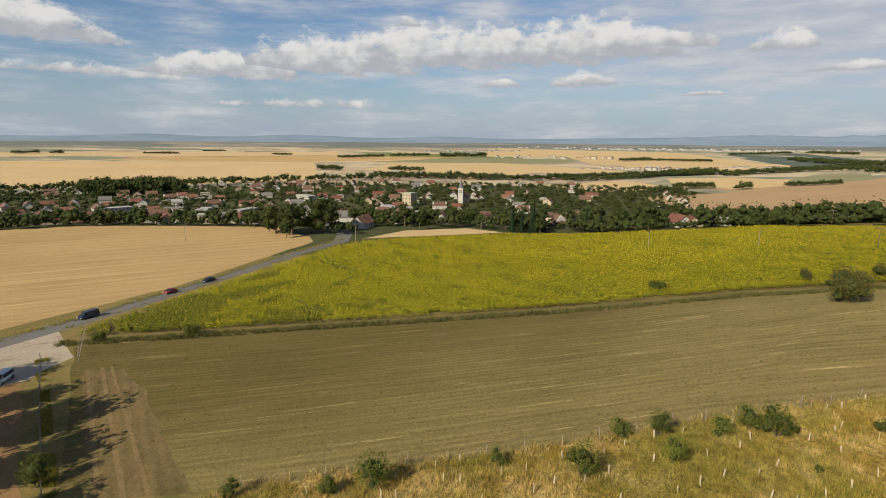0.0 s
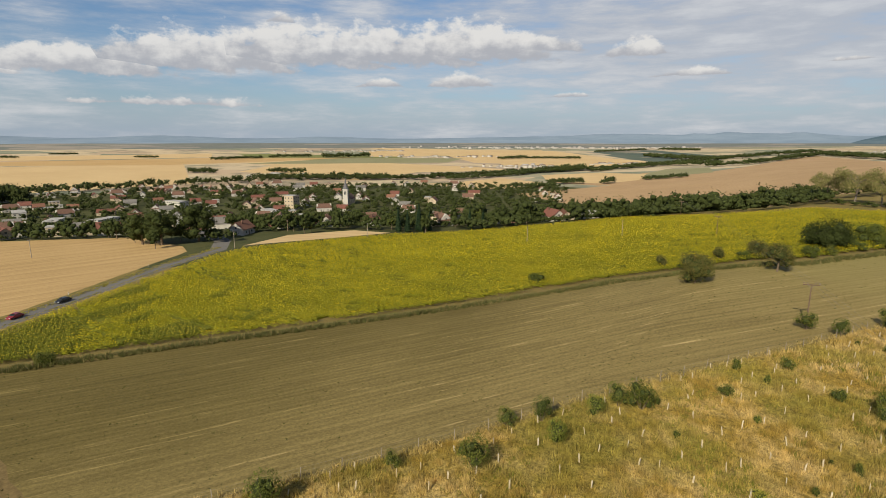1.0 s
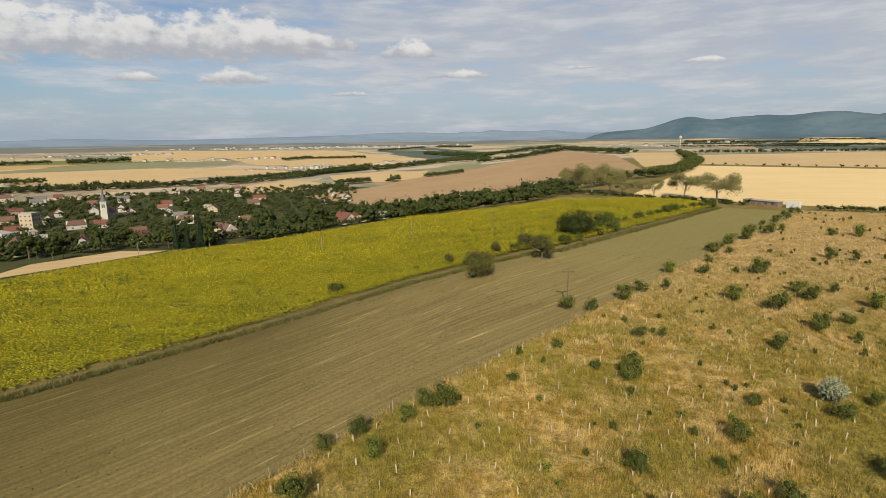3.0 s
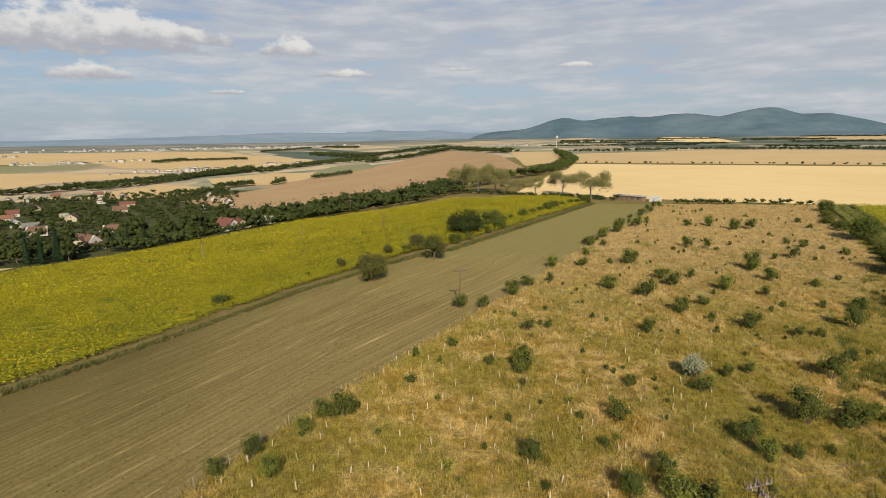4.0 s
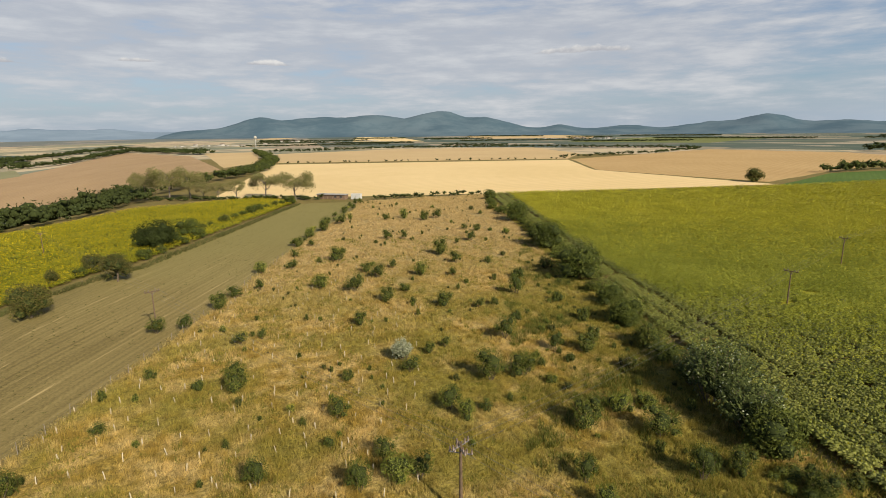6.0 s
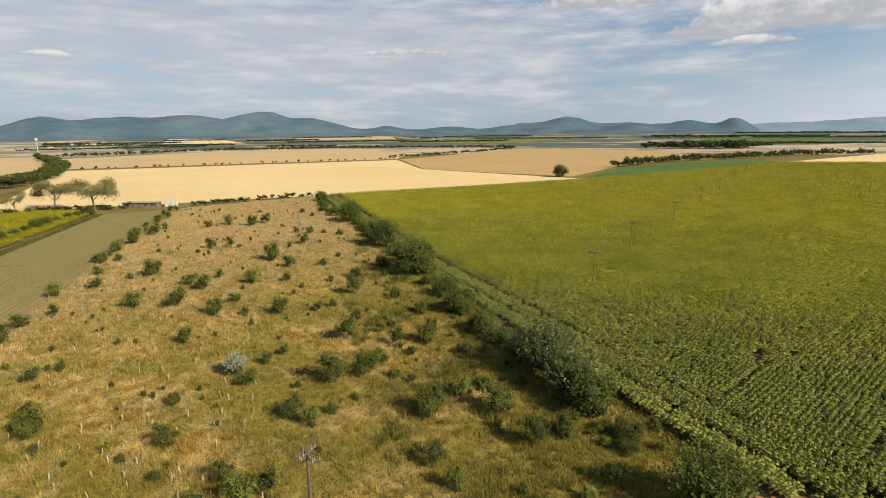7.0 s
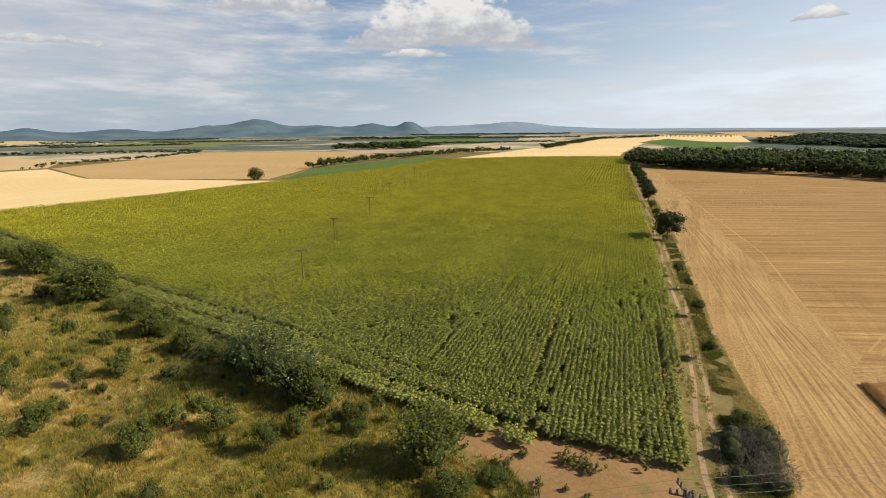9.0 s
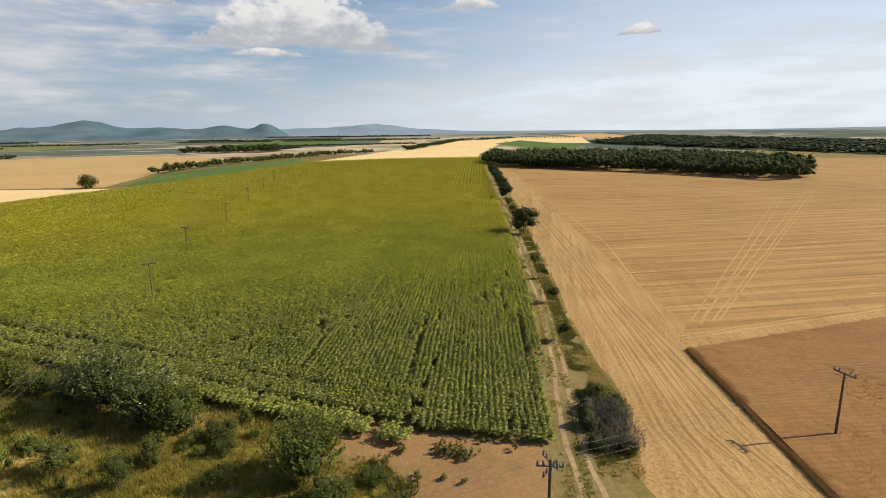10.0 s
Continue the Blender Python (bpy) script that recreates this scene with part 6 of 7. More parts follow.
def roof_slabs(w, l, h, ridge, over=0.5, thick=0.22, hip=0.0):
    bm = bmesh.new()
    rise = (ridge - h) / w
    for s in (-1, 1):
        a, b = (s * (w + over), h - over * rise + 0.06), (0.0, ridge + 0.06)
        ends = (l + over, l + over - hip)
        low = [bm.verts.new((x, y, z + dz)) for dz in (0, thick) for x, y, z in ((a[0], -ends[0], a[1]), (a[0], ends[0], a[1]), (b[0], ends[1], b[1]), (b[0], -ends[1], b[1]))]
        for f in ((0, 1, 2, 3), (7, 6, 5, 4), (0, 4, 5, 1), (1, 5, 6, 2), (2, 6, 7, 3), (3, 7, 4, 0)):
            bm.faces.new([low[i] for i in f])
    if hip:
        for s in (-1, 1):
            e = [bm.verts.new(p) for p in ((-(w + over), s * (l + over), h - over * rise + 0.08), (w + over, s * (l + over), h - over * rise + 0.08), (0, s * (l + over - hip), ridge + 0.3))]
            bm.faces.new(e)
    bmesh.ops.recalc_face_normals(bm, faces=bm.faces)
    return bm


def window(ob, x, y, z, w, h, side):
    """A dark pane set in a wall that faces along x or y."""
    d, bm = 0.06, bmesh.new()
    if side == "x":
        box(bm, x - d, x + d, y - w / 2, y + w / 2, z, z + h)
    else:
        box(bm, x - w / 2, x + w / 2, y - d, y + d, z, z + h)
    part("window", bm, C["pane"], ob)


def house_maker(seed, w, l, h, ridge, wall, roof, hip=0.0):
    def make(ob):
        rng = np.random.default_rng(seed)
        part("wall", gable(bmesh.new(), w, l, h, ridge), wall, ob)
        roof_ob = part("roof", roof_slabs(w, l, h, ridge, 0.5, 0.22, hip), roof, ob)
        bm = bmesh.new()
        cx, cy = rng.choice((-1, 1)) * w * 0.3, rng.uniform(-0.5, 0.5) * l
        box(bm, cx - 0.3, cx + 0.3, cy - 0.3, cy + 0.3, h + 0.5, ridge + 0.9)
        box(bm, cx - 0.38, cx + 0.38, cy - 0.38, cy + 0.38, ridge + 0.9, ridge + 1.05)
        part("chimney", bm, C["tile_brown"], roof_ob)
        for s in (-1, 1):
            for y in (-l * 0.5, l * 0.45):
                window(ob, s * w, y, 1.0, 1.3, 1.3, "x")
            window(ob, 0, s * l, 1.0, 1.2, 1.3, "y")
            window(ob, 0, s * l, h + 0.3, 1.0, 1.1, "y")
        bm = bmesh.new()
        box(bm, w - 0.05, w + 0.08, -0.5, 0.5, 0, 2.1)
        part("door", bm, C["wood_dark"], ob)
    return make


def block_maker(w, l, h, floors, wall):
    """A flat-roofed block with rows of windows."""
    def make(ob):
        bm = bmesh.new()
        box(bm, -w, w, -l, l, -3, h)
        part("wall", bm, wall, ob)
        bm = bmesh.new()
        box(bm, -w - 0.25, w + 0.25, -l - 0.25, l + 0.25, h, h + 0.45)
        part("roof", bm, C["tar"], ob)
        for f in range(floors):
            z = 1.0 + f * (h / floors)
            for s in (-1, 1):
                n = max(2, int(l / 1.8))
                for i in range(n):
                    window(ob, s * w, -l + (i + 0.5) * 2 * l / n, z, 1.6, 1.4, "x")
                n = max(2, int(w / 1.8))
                for i in range(n):
                    window(ob, -w + (i + 0.5) * 2 * w / n, s * l, z, 1.5, 1.4, "y")
    return make


house = Kind("house", "village house with a pitched tile roof and plastered walls", "house", "village houses",
             [house_maker(1, 4.6, 6.5, 3.6, 7.6, C["plaster_white"], C["tile_red"]), house_maker(2, 5.2, 7.5, 3.8, 8.2, C["plaster_cream"], C["tile_brown"]), house_maker(3, 4.4, 6.0, 3.4, 7.0, C["plaster_white"], C["tile_orange"]),
              house_maker(4, 5.0, 8.5, 4.6, 8.8, C["plaster_grey"], C["tile_brown"], 2.5), house_maker(5, 4.8, 7.0, 5.4, 9.0, C["plaster_white"], C["tile_grey"]), house_maker(6, 4.2, 9.0, 3.4, 6.6, C["plaster_cream"], C["tile_red"])])
flat_house = Kind("flat_house", "flat-roofed cube house with light plaster", "house", "flat-roofed houses", [block_maker(5, 5.5, 6.2, 2, C["plaster_white"]), block_maker(4.5, 6.5, 6.0, 2, C["plaster_cream"])])
long_block = Kind("long_block", "long flat-roofed white building in the village", "building", "long village buildings", [block_maker(6, 15, 7.0, 2, C["plaster_white"])])
tower_block = Kind("tower_block", "pale square grain tower above the roofs", "tower", "", [block_maker(6.5, 6.5, 17, 4, C["plaster_cream"])])

rng_v = np.random.default_rng(2024)
ROOFS = ("red", "brown", "orange", "hipped brown", "grey", "long red")


def polar(a, d):
    return d * math.sin(radians(a)), d * math.cos(radians(a))


taken = []


def free(x, y, r):
    if any((x - p) ** 2 + (y - q) ** 2 < (r + s) ** 2 for p, q, s in taken):
        return False
    taken.append((x, y, r))
    return True


def stand_house(x, y, v, yaw, label=""):
    house.stand(x, y, 1.0, None, v, yaw, label or "plastered village house with a " + ROOFS[v] + " tile roof")


for a, d, v, yaw, lab in ((-60.4, 318, 2, 30, "plastered cottage with an orange roof by the road"), (-70.1, 388, 0, 20, "white house with a bright red gabled roof"), (-40.2, 352, 3, 70, "large plastered house with a broad brown roof"),
                          (-28.2, 372, 0, 80, "house with a dark red roof among trees"), (-26.6, 368, 5, 110, "low house with a red roof among trees"), (-47.4, 366, 2, 20, "small house with an orange roof among trees"), (-38.6, 360, 3, 60, "large plastered house with a broad brown roof")):
    x, y = polar(a, d)
    taken.append((x, y, 8))
    stand_house(x, y, v, yaw, lab)
for a, d, k, yaw in ((-75.7, 655, long_block, 60), (-72.0, 640, long_block, 30), (-24.8, 378, flat_house, 40), (-55.4, 690, tower_block, 20), (-78, 740, long_block, 80), (-83, 700, long_block, 10), (-57.5, 640, long_block, 80), (-66, 760, long_block, 100)):
    x, y = polar(a, d)
    if free(x, y, 13):
        k.stand(x, y, 1.0, None, 0, yaw)


def church(x, y):
    ob = thing("church", spot(x, y, 35), "white village church with a tall dark spire", "church")
    taken.append((x, y, 18))
    part("nave", gable(bmesh.new(), 5.5, 12, 7.5, 13), C["plaster_cream"], ob)
    part("roof", roof_slabs(5.5, 12, 7.5, 13, 0.5, 0.25), C["tile_brown"], ob)
    bm = bmesh.new()
    box(bm, -3.2, 3.2, -18.2, -11.9, -3, 21)
    box(bm, -3.5, 3.5, -18.5, -11.6, 20.2, 20.8)
    tower = part("tower", bm, C["plaster_white"], ob, "white plastered bell tower")
    # belfry openings are dark slabs on solid wall, inner shade as colour
    for s in (-1, 1):
        for off in (-0.9, 0.9):
            bm = bmesh.new()
            box(bm, s * 3.2 - 0.08, s * 3.2 + 0.08, -15.05 + off - 0.55, -15.05 + off + 0.55, 14, 18)
            part("belfry_opening", bm, C["pane"], tower)
            bm = bmesh.new()
            box(bm, off - 0.55, off + 0.55, -15.05 + s * 3.15 - 0.08, -15.05 + s * 3.15 + 0.08, 14, 18)
            part("belfry_opening", bm, C["pane"], tower)
        for yy in (-7, 0, 7):
            window(ob, s * 5.5, yy, 2.5, 1.4, 3.2, "x")
    bm = bmesh.new()
    rings = ((3.7, 21.0), (2.4, 23.6), (1.7, 25.5), (0.9, 31.0), (0.1, 38.0))
    prev = None
    for r, z in rings:
        ring = [bm.verts.new((r * math.cos(math.pi / 8 + math.pi / 4 * i) * 1.05, -15.05 + r * math.sin(math.pi / 8 + math.pi / 4 * i) * 1.05, z)) for i in range(8)]
        if prev:
            for i in range(8):
                bm.faces.new((prev[i], prev[(i + 1) % 8], ring[(i + 1) % 8], ring[i]))
        prev = ring
    bm.faces.new(prev)
    part("spire", bm, C["slate"], ob, "dark pointed slate spire")


church(-556, 472)


def field_edge(a):
    """Distance at which the fields end above the village."""
    return 325 + 65 * (1 - float(step(-92, -66, np.float64(a)))) + 12 * float(step(-40, -12, np.float64(a)))


lots = []
for d in np.arange(345, 1000, 27):
    step_a = math.degrees(26.0 / d)
    for a in np.arange(-99, -27, step_a):
        lots.append((a + rng_v.uniform(-0.3, 0.3) * step_a, d + rng_v.uniform(-7, 7)))
homes = 0
for i, (a, d) in enumerate(lots):
    x, y = polar(a, d)
    if d < field_edge(a) + 14:
        continue
    dense = 0.66 if -98 < a < -50 else (0.5 if a < -44 else 0.2)
    if a > -50 and d < 430:
        dense = 0.1
    if d > 800:
        dense *= 0.5
    if rng_v.random() < dense * 0.8 and homes < 290 and free(x, y, 7.5):
        homes += 1
        yaw = -a + rng_v.choice((0, 90)) + rng_v.uniform(-12, 12)
        if rng_v.random() < 0.12:
            flat_house.stand(x, y, rng_v.uniform(0.8, 1.0), None, i, yaw)
        else:
            stand_house(x, y, int(rng_v.integers(0, 6)), yaw)
# trees on the slope between the fields and the first houses
for i in range(250):
    a = rng_v.uniform(-98, -30)
    edge = field_edge(a)
    d = edge + 5 + 200 * rng_v.random() ** 1.8
    if -63.4 < a < -61.4 and d < 400:
        continue
    x, y = polar(a, d)
    if free(x, y, 2.6):
        s = rng_v.uniform(0.6, 1.05)
        village_tree.stand(x, y, s, s * rng_v.uniform(0.85, 1.15), int(rng_v.integers(0, 5)), i * 47)
for k, (mat, high) in enumerate((("leaf_village", 9), ("leaf_dark", 10), ("leaf_wood", 9), ("leaf_mid", 7))):
    spots_ = []
    while len(spots_) < 620:
        a, d = rng_v.uniform(-99, -27), math.sqrt(rng_v.uniform(330 ** 2, 960 ** 2))
        x, y = polar(a, d)
        if d < field_edge(a) + 3 or (-63.4 < a < -61.4 and d < 400) or any((x - p) ** 2 + (y - q) ** 2 < (s + 1.5) ** 2 for p, q, s in taken if s > 5):
            continue
        spots_.append((x, y))
    wood("garden_trees", "dense garden trees between the village houses", spots_, 8.5, high, P[mat], 140 + k, 60, 0.07)
for a, d, s in ((-43.6, 314, 0.95), (-42.4, 316, 1.05), (-41.3, 318, 0.85), (-37.0, 324, 0.95), (-35.6, 326, 0.85), (-44.6, 316, 0.8)):
    x, y = polar(a, d)
    spruce.stand(x, y, s, s * 1.05, int(a) % 2, a * 9)
for a, d, s, tall, v in ((-64.4, 299, 1.25, 1.12, 0), (-67.6, 296, 0.95, 0.88, 0), (-69.2, 304, 0.85, 0.80, 0)):
    x, y = polar(a, d)
    big_tree.stand(x, y, s, tall, v, a * 20)
for i, (a, d, s) in enumerate(((-69.8, 312, 1.0), (-71.2, 332, 0.9), (-66.0, 300, 0.9), (-62.4, 300, 0.5), (-68.2, 286, 0.6))):
    x, y = polar(a, d)
    village_tree.stand(x, y, s, s, i, i * 33, "leafy tree at the edge of the stubble field")
for k, (a, d) in enumerate(BROW_HOMES):
    x, y = polar(a, d)
    if k == 4:
        flat_house.stand(x, y, 0.9, None, 0, 60)
    else:
        stand_house(x, y, (1, 5, 0, 5)[k], (20, 70, 62, 40)[k])
spots_ = [polar(a, d) for a, d in zip(rng_v.uniform(-61, -49, 170), rng_v.uniform(334, 440, 170))]
spots_ = [p for p in spots_ if free(p[0], p[1], 1.0)]
wood("garden_trees", "dense garden trees behind the pale stubble strip", spots_, 8.5, 9, P["leaf_village"], 181, 60, 0.07)
wood("garden_bushes", "low bushes in front of the houses on the brow", [polar(a + o, d - 14 + 3 * math.sin(7 * o)) for a, d in BROW_HOMES for o in (-0.7, -0.35, 0.0, 0.3, 0.65)], 5, 4.2, P["leaf_village"], 183, 60, 0.08, 0.35, ())
wood("garden_trees", "leafy trees behind the pale stubble strip", along([(-275.8, 174.1), (-282.1, 193.6), (-472.5, 354.1), (-437.2, 375.4), (-402.5, 406.2), (-338.8, 449.2), (-306.4, 483.6)], 3.2, 4, 185), 8, 8, P["leaf_grove"], 185, 90, 0.07, 0.5, ())
wood("garden_trees", "leafy trees where the road enters the village", np.repeat(np.array([(-270.9, 134.7), (-259.1, 136.0), (-481.5, 326.3), (-474.9, 347.0), (-279.4, 167.9)]), 3, axis=0) + np.random.default_rng(9).uniform(-4, 4, (15, 2)), 7, 6.5, P["leaf_village"], 186, 90, 0.07, 0.4, ())
wood("garden_trees", "leafy trees in front of the first houses", along([polar(a, 326 + 4 * math.sin(a)) for a in (-60.0, -58.0, -56.0, -53.5, -51.0, -48.5, -46.0)], 3.6, 3, 187), 7.5, 6.5, P["leaf_grove"], 187, 100, 0.07, 0.5, ())
rng_b = np.random.default_rng(58)
for i in range(46):
    a = rng_b.uniform(-57, -14)
    d = (300 if a < -40 else 318) + rng_b.uniform(8, 40)
    if any(abs(a - p) < 1.3 for p, q in BROW_HOMES):
        continue
    s = rng_b.uniform(0.55, 1.05)
    x, y = polar(a, d)
    village_tree.stand(x, y, s, s * rng_b.uniform(0.9, 1.3), i, i * 47, "tall leafy tree behind the brow of the sunflower field")
wood("tree_belt", "dark garden trees along the stubble field", along([polar(a, field_edge(a) + 9) for a in (-100, -96, -92, -88, -84, -80, -76, -73, -70)], 3.6, 6, 171), 8, 7, P["leaf_dark"], 171, 70, 0.07, 0.5)


def settlement(name, label, spots, seed, mats):
    """Far groups of light buildings, too small to tell apart singly."""
    rng = np.random.default_rng(seed)
    shapes = []
    for k in range(3):
        s = Shape()
        w, l, h = ((6, 9, 7), (9, 12, 14), (5, 20, 6))[k]
        v = [(x, y, z) for z in (-2, h) for x, y in ((-w, -l), (w, -l), (w, l), (-w, l))]
        s.mesh(v, [(0, 1, 5, 4), (1, 2, 6, 5), (2, 3, 7, 6), (3, 0, 4, 7)], 0)
        s.mesh([(-w, -l, h), (w, -l, h), (w, l, h), (-w, l, h), (0, -l, h * 1.25), (0, l, h * 1.25)], [(0, 1, 4), (2, 3, 5), (1, 2, 5, 4), (3, 0, 4, 5)], 1)
        shapes.append(s)
    pts = []
    for x, y, r, n in spots:
        a = math.atan2(x, y)
        u = rng.normal(0, 1, (n, 2)) * np.array((r, r * 0.3))
        pts.append(np.column_stack([x + u[:, 0] * math.cos(a) + u[:, 1] * math.sin(a), y - u[:, 0] * math.sin(a) + u[:, 1] * math.cos(a)]))
    xy = np.concatenate(pts)
    me = scatter(name, shapes, on_land(xy), mats, None, rng.uniform(0.3, 0.75, len(xy)), rng.uniform(0.2, 0.45, len(xy)), seed)
    tagged(new(name, me), label, "town", kind="stuff")


# grey plaster on town and halls: distance haze put into their colour
settlement("far_town", "far pale town on the plain", [(-1700, 2500, 260, 110), (-1300, 2700, 200, 110), (-1000, 2850, 120, 50)], 5, [C["plaster_grey"], C["plaster_grey"]])
settlement("far_village", "far village on the plain", [(-1900, 1700, 150, 60), (-1300, 1500, 120, 46), (-780, 1230, 60, 26), (-600, 1500, 50, 16), (60, 1900, 90, 24), (500, 2300, 140, 34), (1500, 1900, 140, 30)], 6, [C["plaster_white"], C["tile_brown"]])
settlement("farm_halls", "white farm halls in the straw fields", [(-760, 1290, 45, 9), (-980, 700, 40, 10), (1040, 280, 20, 4)], 7, [C["plaster_grey"], C["tar"]])


def water_tower(x, y):
    ob = thing("water_tower", spot(x, y), "white water tower standing on the far ridge", "tower")
    bm = bmesh.new()
    tube(bm, (0, 0, -1), (0, 0, 24), 1.3, 1.1, 12)
    part("shaft", bm, C["plaster_white"], ob)
    bm = bmesh.new()
    tube(bm, (0, 0, 23), (0, 0, 27), 1.2, 4.2, 16)
    tube(bm, (0, 0, 27), (0, 0, 31), 4.2, 3.2, 16)
    tube(bm, (0, 0, 31), (0, 0, 32.5), 3.2, 0.4, 16)
    part("tank", bm, C["plaster_white"], ob)


water_tower(149, 1572)

# ---- poles and cables ----


def pole_maker(height, arms=1, pale=False):
    def make(ob):
        mat = C["wood_grey"] if pale else C["wood_dark"]
        bm = bmesh.new()
        tube(bm, (0, 0, -0.6), (0, 0, height), 0.17, 0.11, 10)
        part("pole", bm, mat, ob)
        for k in range(arms):
            z = height - 0.12 - 0.8 * k
            bm = bmesh.new()
            box(bm, -1.35, 1.35, -0.08, 0.08, z - 0.09, z + 0.09, 0.015)
            arm = part("crossarm", bm, C["steel"] if pale else C["wood_dark"], ob)
            bm = bmesh.new()
            tube(bm, (-0.6, 0.07, z), (0, 0.12, z - 0.75), 0.03, 0.03, 5)
            tube(bm, (0.6, 0.07, z), (0, 0.12, z - 0.75), 0.03, 0.03, 5)
            part("brace", bm, C["steel"], arm)
            for x in (-1.25, -0.65, 0.65, 1.25):
                bm = bmesh.new()
                tube(bm, (x, 0, z + 0.07), (x, 0, z + 0.2), 0.03, 0.03, 6)
                for j in range(3):
                    tube(bm, (x, 0, z + 0.2 + j * 0.09), (x, 0, z + 0.28 + j * 0.09), 0.15 - 0.02 * j, 0.07, 8)
                part("insulator", bm, C["insulator"], arm)
    return make


power_pole = Kind("power_pole", "weathered wooden power pole with one crossarm", "power pole", "power poles", [pole_maker(8.2)])
pale_pole = Kind("pale_pole", "slim pale pole standing in the sunflowers", "power pole", "pale poles", [pole_maker(8.0, 1, True)])


def switch_pole(x, y, yaw):
    """A pole whose head carries a cluster of arms and hanging insulators."""
    ob = thing("switch_pole", spot(x, y, yaw), "wooden power pole with a cluster of insulators on top", "power pole", "power poles")
    bm = bmesh.new()
    tube(bm, (0, 0, -0.6), (0, 0, 8.4), 0.2, 0.14, 10)
    part("pole", bm, C["wood_dark"], ob)
    for k, (z, turn_) in enumerate(((8.1, 0), (7.7, 62), (7.3, 118))):
        c, s = math.cos(radians(turn_)), math.sin(radians(turn_))
        bm = bmesh.new()
        tube(bm, (-1.2 * c, -1.2 * s, z), (1.2 * c, 1.2 * s, z), 0.07, 0.07, 6)
        arm = part("crossarm", bm, C["steel"], ob)
        for f in (-1.1, -0.6, 0.6, 1.1):
            bm = bmesh.new()
            for j in range(4):
                tube(bm, (f * c, f * s, z + 0.08 + 0.12 * j), (f * c, f * s, z + 0.18 + 0.12 * j), 0.15 - 0.02 * j, 0.07, 8)
            part("insulator", bm, C["insulator"], arm)


def cable(a, b, sag, radius=0.012):
    """One hanging wire."""
    cu = bpy.data.curves.new("cable", "CURVE")
    cu.dimensions, cu.bevel_depth, cu.bevel_resolution = "3D", radius, 1
    sp = cu.splines.new("POLY")
    sp.points.add(14)
    for i in range(15):
        f = i / 14
        p = Vector(a).lerp(Vector(b), f)
        sp.points[i].co = (p.x, p.y, p.z - sag * 4 * f * (1 - f), 1)
    cu.materials.append(C["steel"])
    me_ob = new("overhead_cable", cu)
    tagged(me_ob, "thin steel cable hanging between two power poles", "cable", "overhead cables")


def line_of(poles, kind, height, sag, wires=True):
    for i, (x, y) in enumerate(poles):
        q, p = poles[min(i + 1, len(poles) - 1)], poles[max(i - 1, 0)]
        yaw = math.degrees(math.atan2(q[1] - p[1], q[0] - p[0])) - 90
        if kind is None:
            pass
        elif (x, y) in ((42.5, -6.5), (21.5, 43.3)):
            switch_pole(x, y, yaw)
        else:
            kind.stand(x, y, 1.0, None, 0, yaw)
    if wires:
        for (x0, y0), (x1, y1) in zip(poles, poles[1:]):
            l = math.hypot(x1 - x0, y1 - y0)
            s = Vector((-(y1 - y0) / l, (x1 - x0) / l))
            for off in (-1.05, 0.0, 1.05):
                cable((x0 + s.x * off, y0 + s.y * off, gz(x0, y0) + height), (x1 + s.x * off, y1 + s.y * off, gz(x1, y1) + height), sag)


line_of([(75, -100), (61, -43), (42.5, -6.5), (21.5, 43.3), (-10.0, 117.0), (-52.1, 229.1), (-92.4, 320.2)], power_pole, 8.5, 0.9)
line_of([(21.5, 43.3), (115, 73)], None, 8.5, 1.6)
line_of([(115, 73), (163, 90), (220, 103), (284, 120), (350, 137), (420, 155), (495, 174), (575, 194)], power_pole, 8.5, 0.9)
line_of([(-289.6, 63.7), (-235.8, 129.7), (-213.2, 192.9), (-126.1, 210.6), (-89.1, 227.6)], pale_pole, 8.3, 0.8, False)

# ---- fences and young trees ----


def fence_posts(label, line, spacing, height, wires, mat):
    ob = thing("wire_fence", Matrix(), label, "fence")
    pts = []
    for (x0, y0), (x1, y1) in zip(line, line[1:]):
        n = max(1, round(math.hypot(x1 - x0, y1 - y0) / spacing))
        pts += [(x0 + (x1 - x0) * i / n, y0 + (y1 - y0) * i / n) for i in range(n)]
    pts.append(line[-1])
    bm = bmesh.new()
    tube(bm, (0, 0, -0.3), (0, 0, height), 0.05, 0.04, 6)
    first = part("post", bm, mat, ob)
    rng = np.random.default_rng(len(pts))
    for i, (x, y) in enumerate(pts):
        p = first if i == 0 else put("post", first.data, ob)
        p.matrix_basis = Matrix.LocRotScale((x, y, gz(x, y)), Euler((rng.normal(0, 0.05), rng.normal(0, 0.05), 0)), (1, 1, rng.uniform(0.9, 1.1)))
    for k in range(wires):
        z = height * (0.35 + 0.6 * k / max(1, wires - 1))
        bm = bmesh.new()
        for (x0, y0), (x1, y1) in zip(pts, pts[1:]):
            tube(bm, (x0, y0, gz(x0, y0) + z), (x1, y1, gz(x1, y1) + z), 0.008, 0.008, 3)
        part("wire", bm, C["steel"], ob)
    return ob


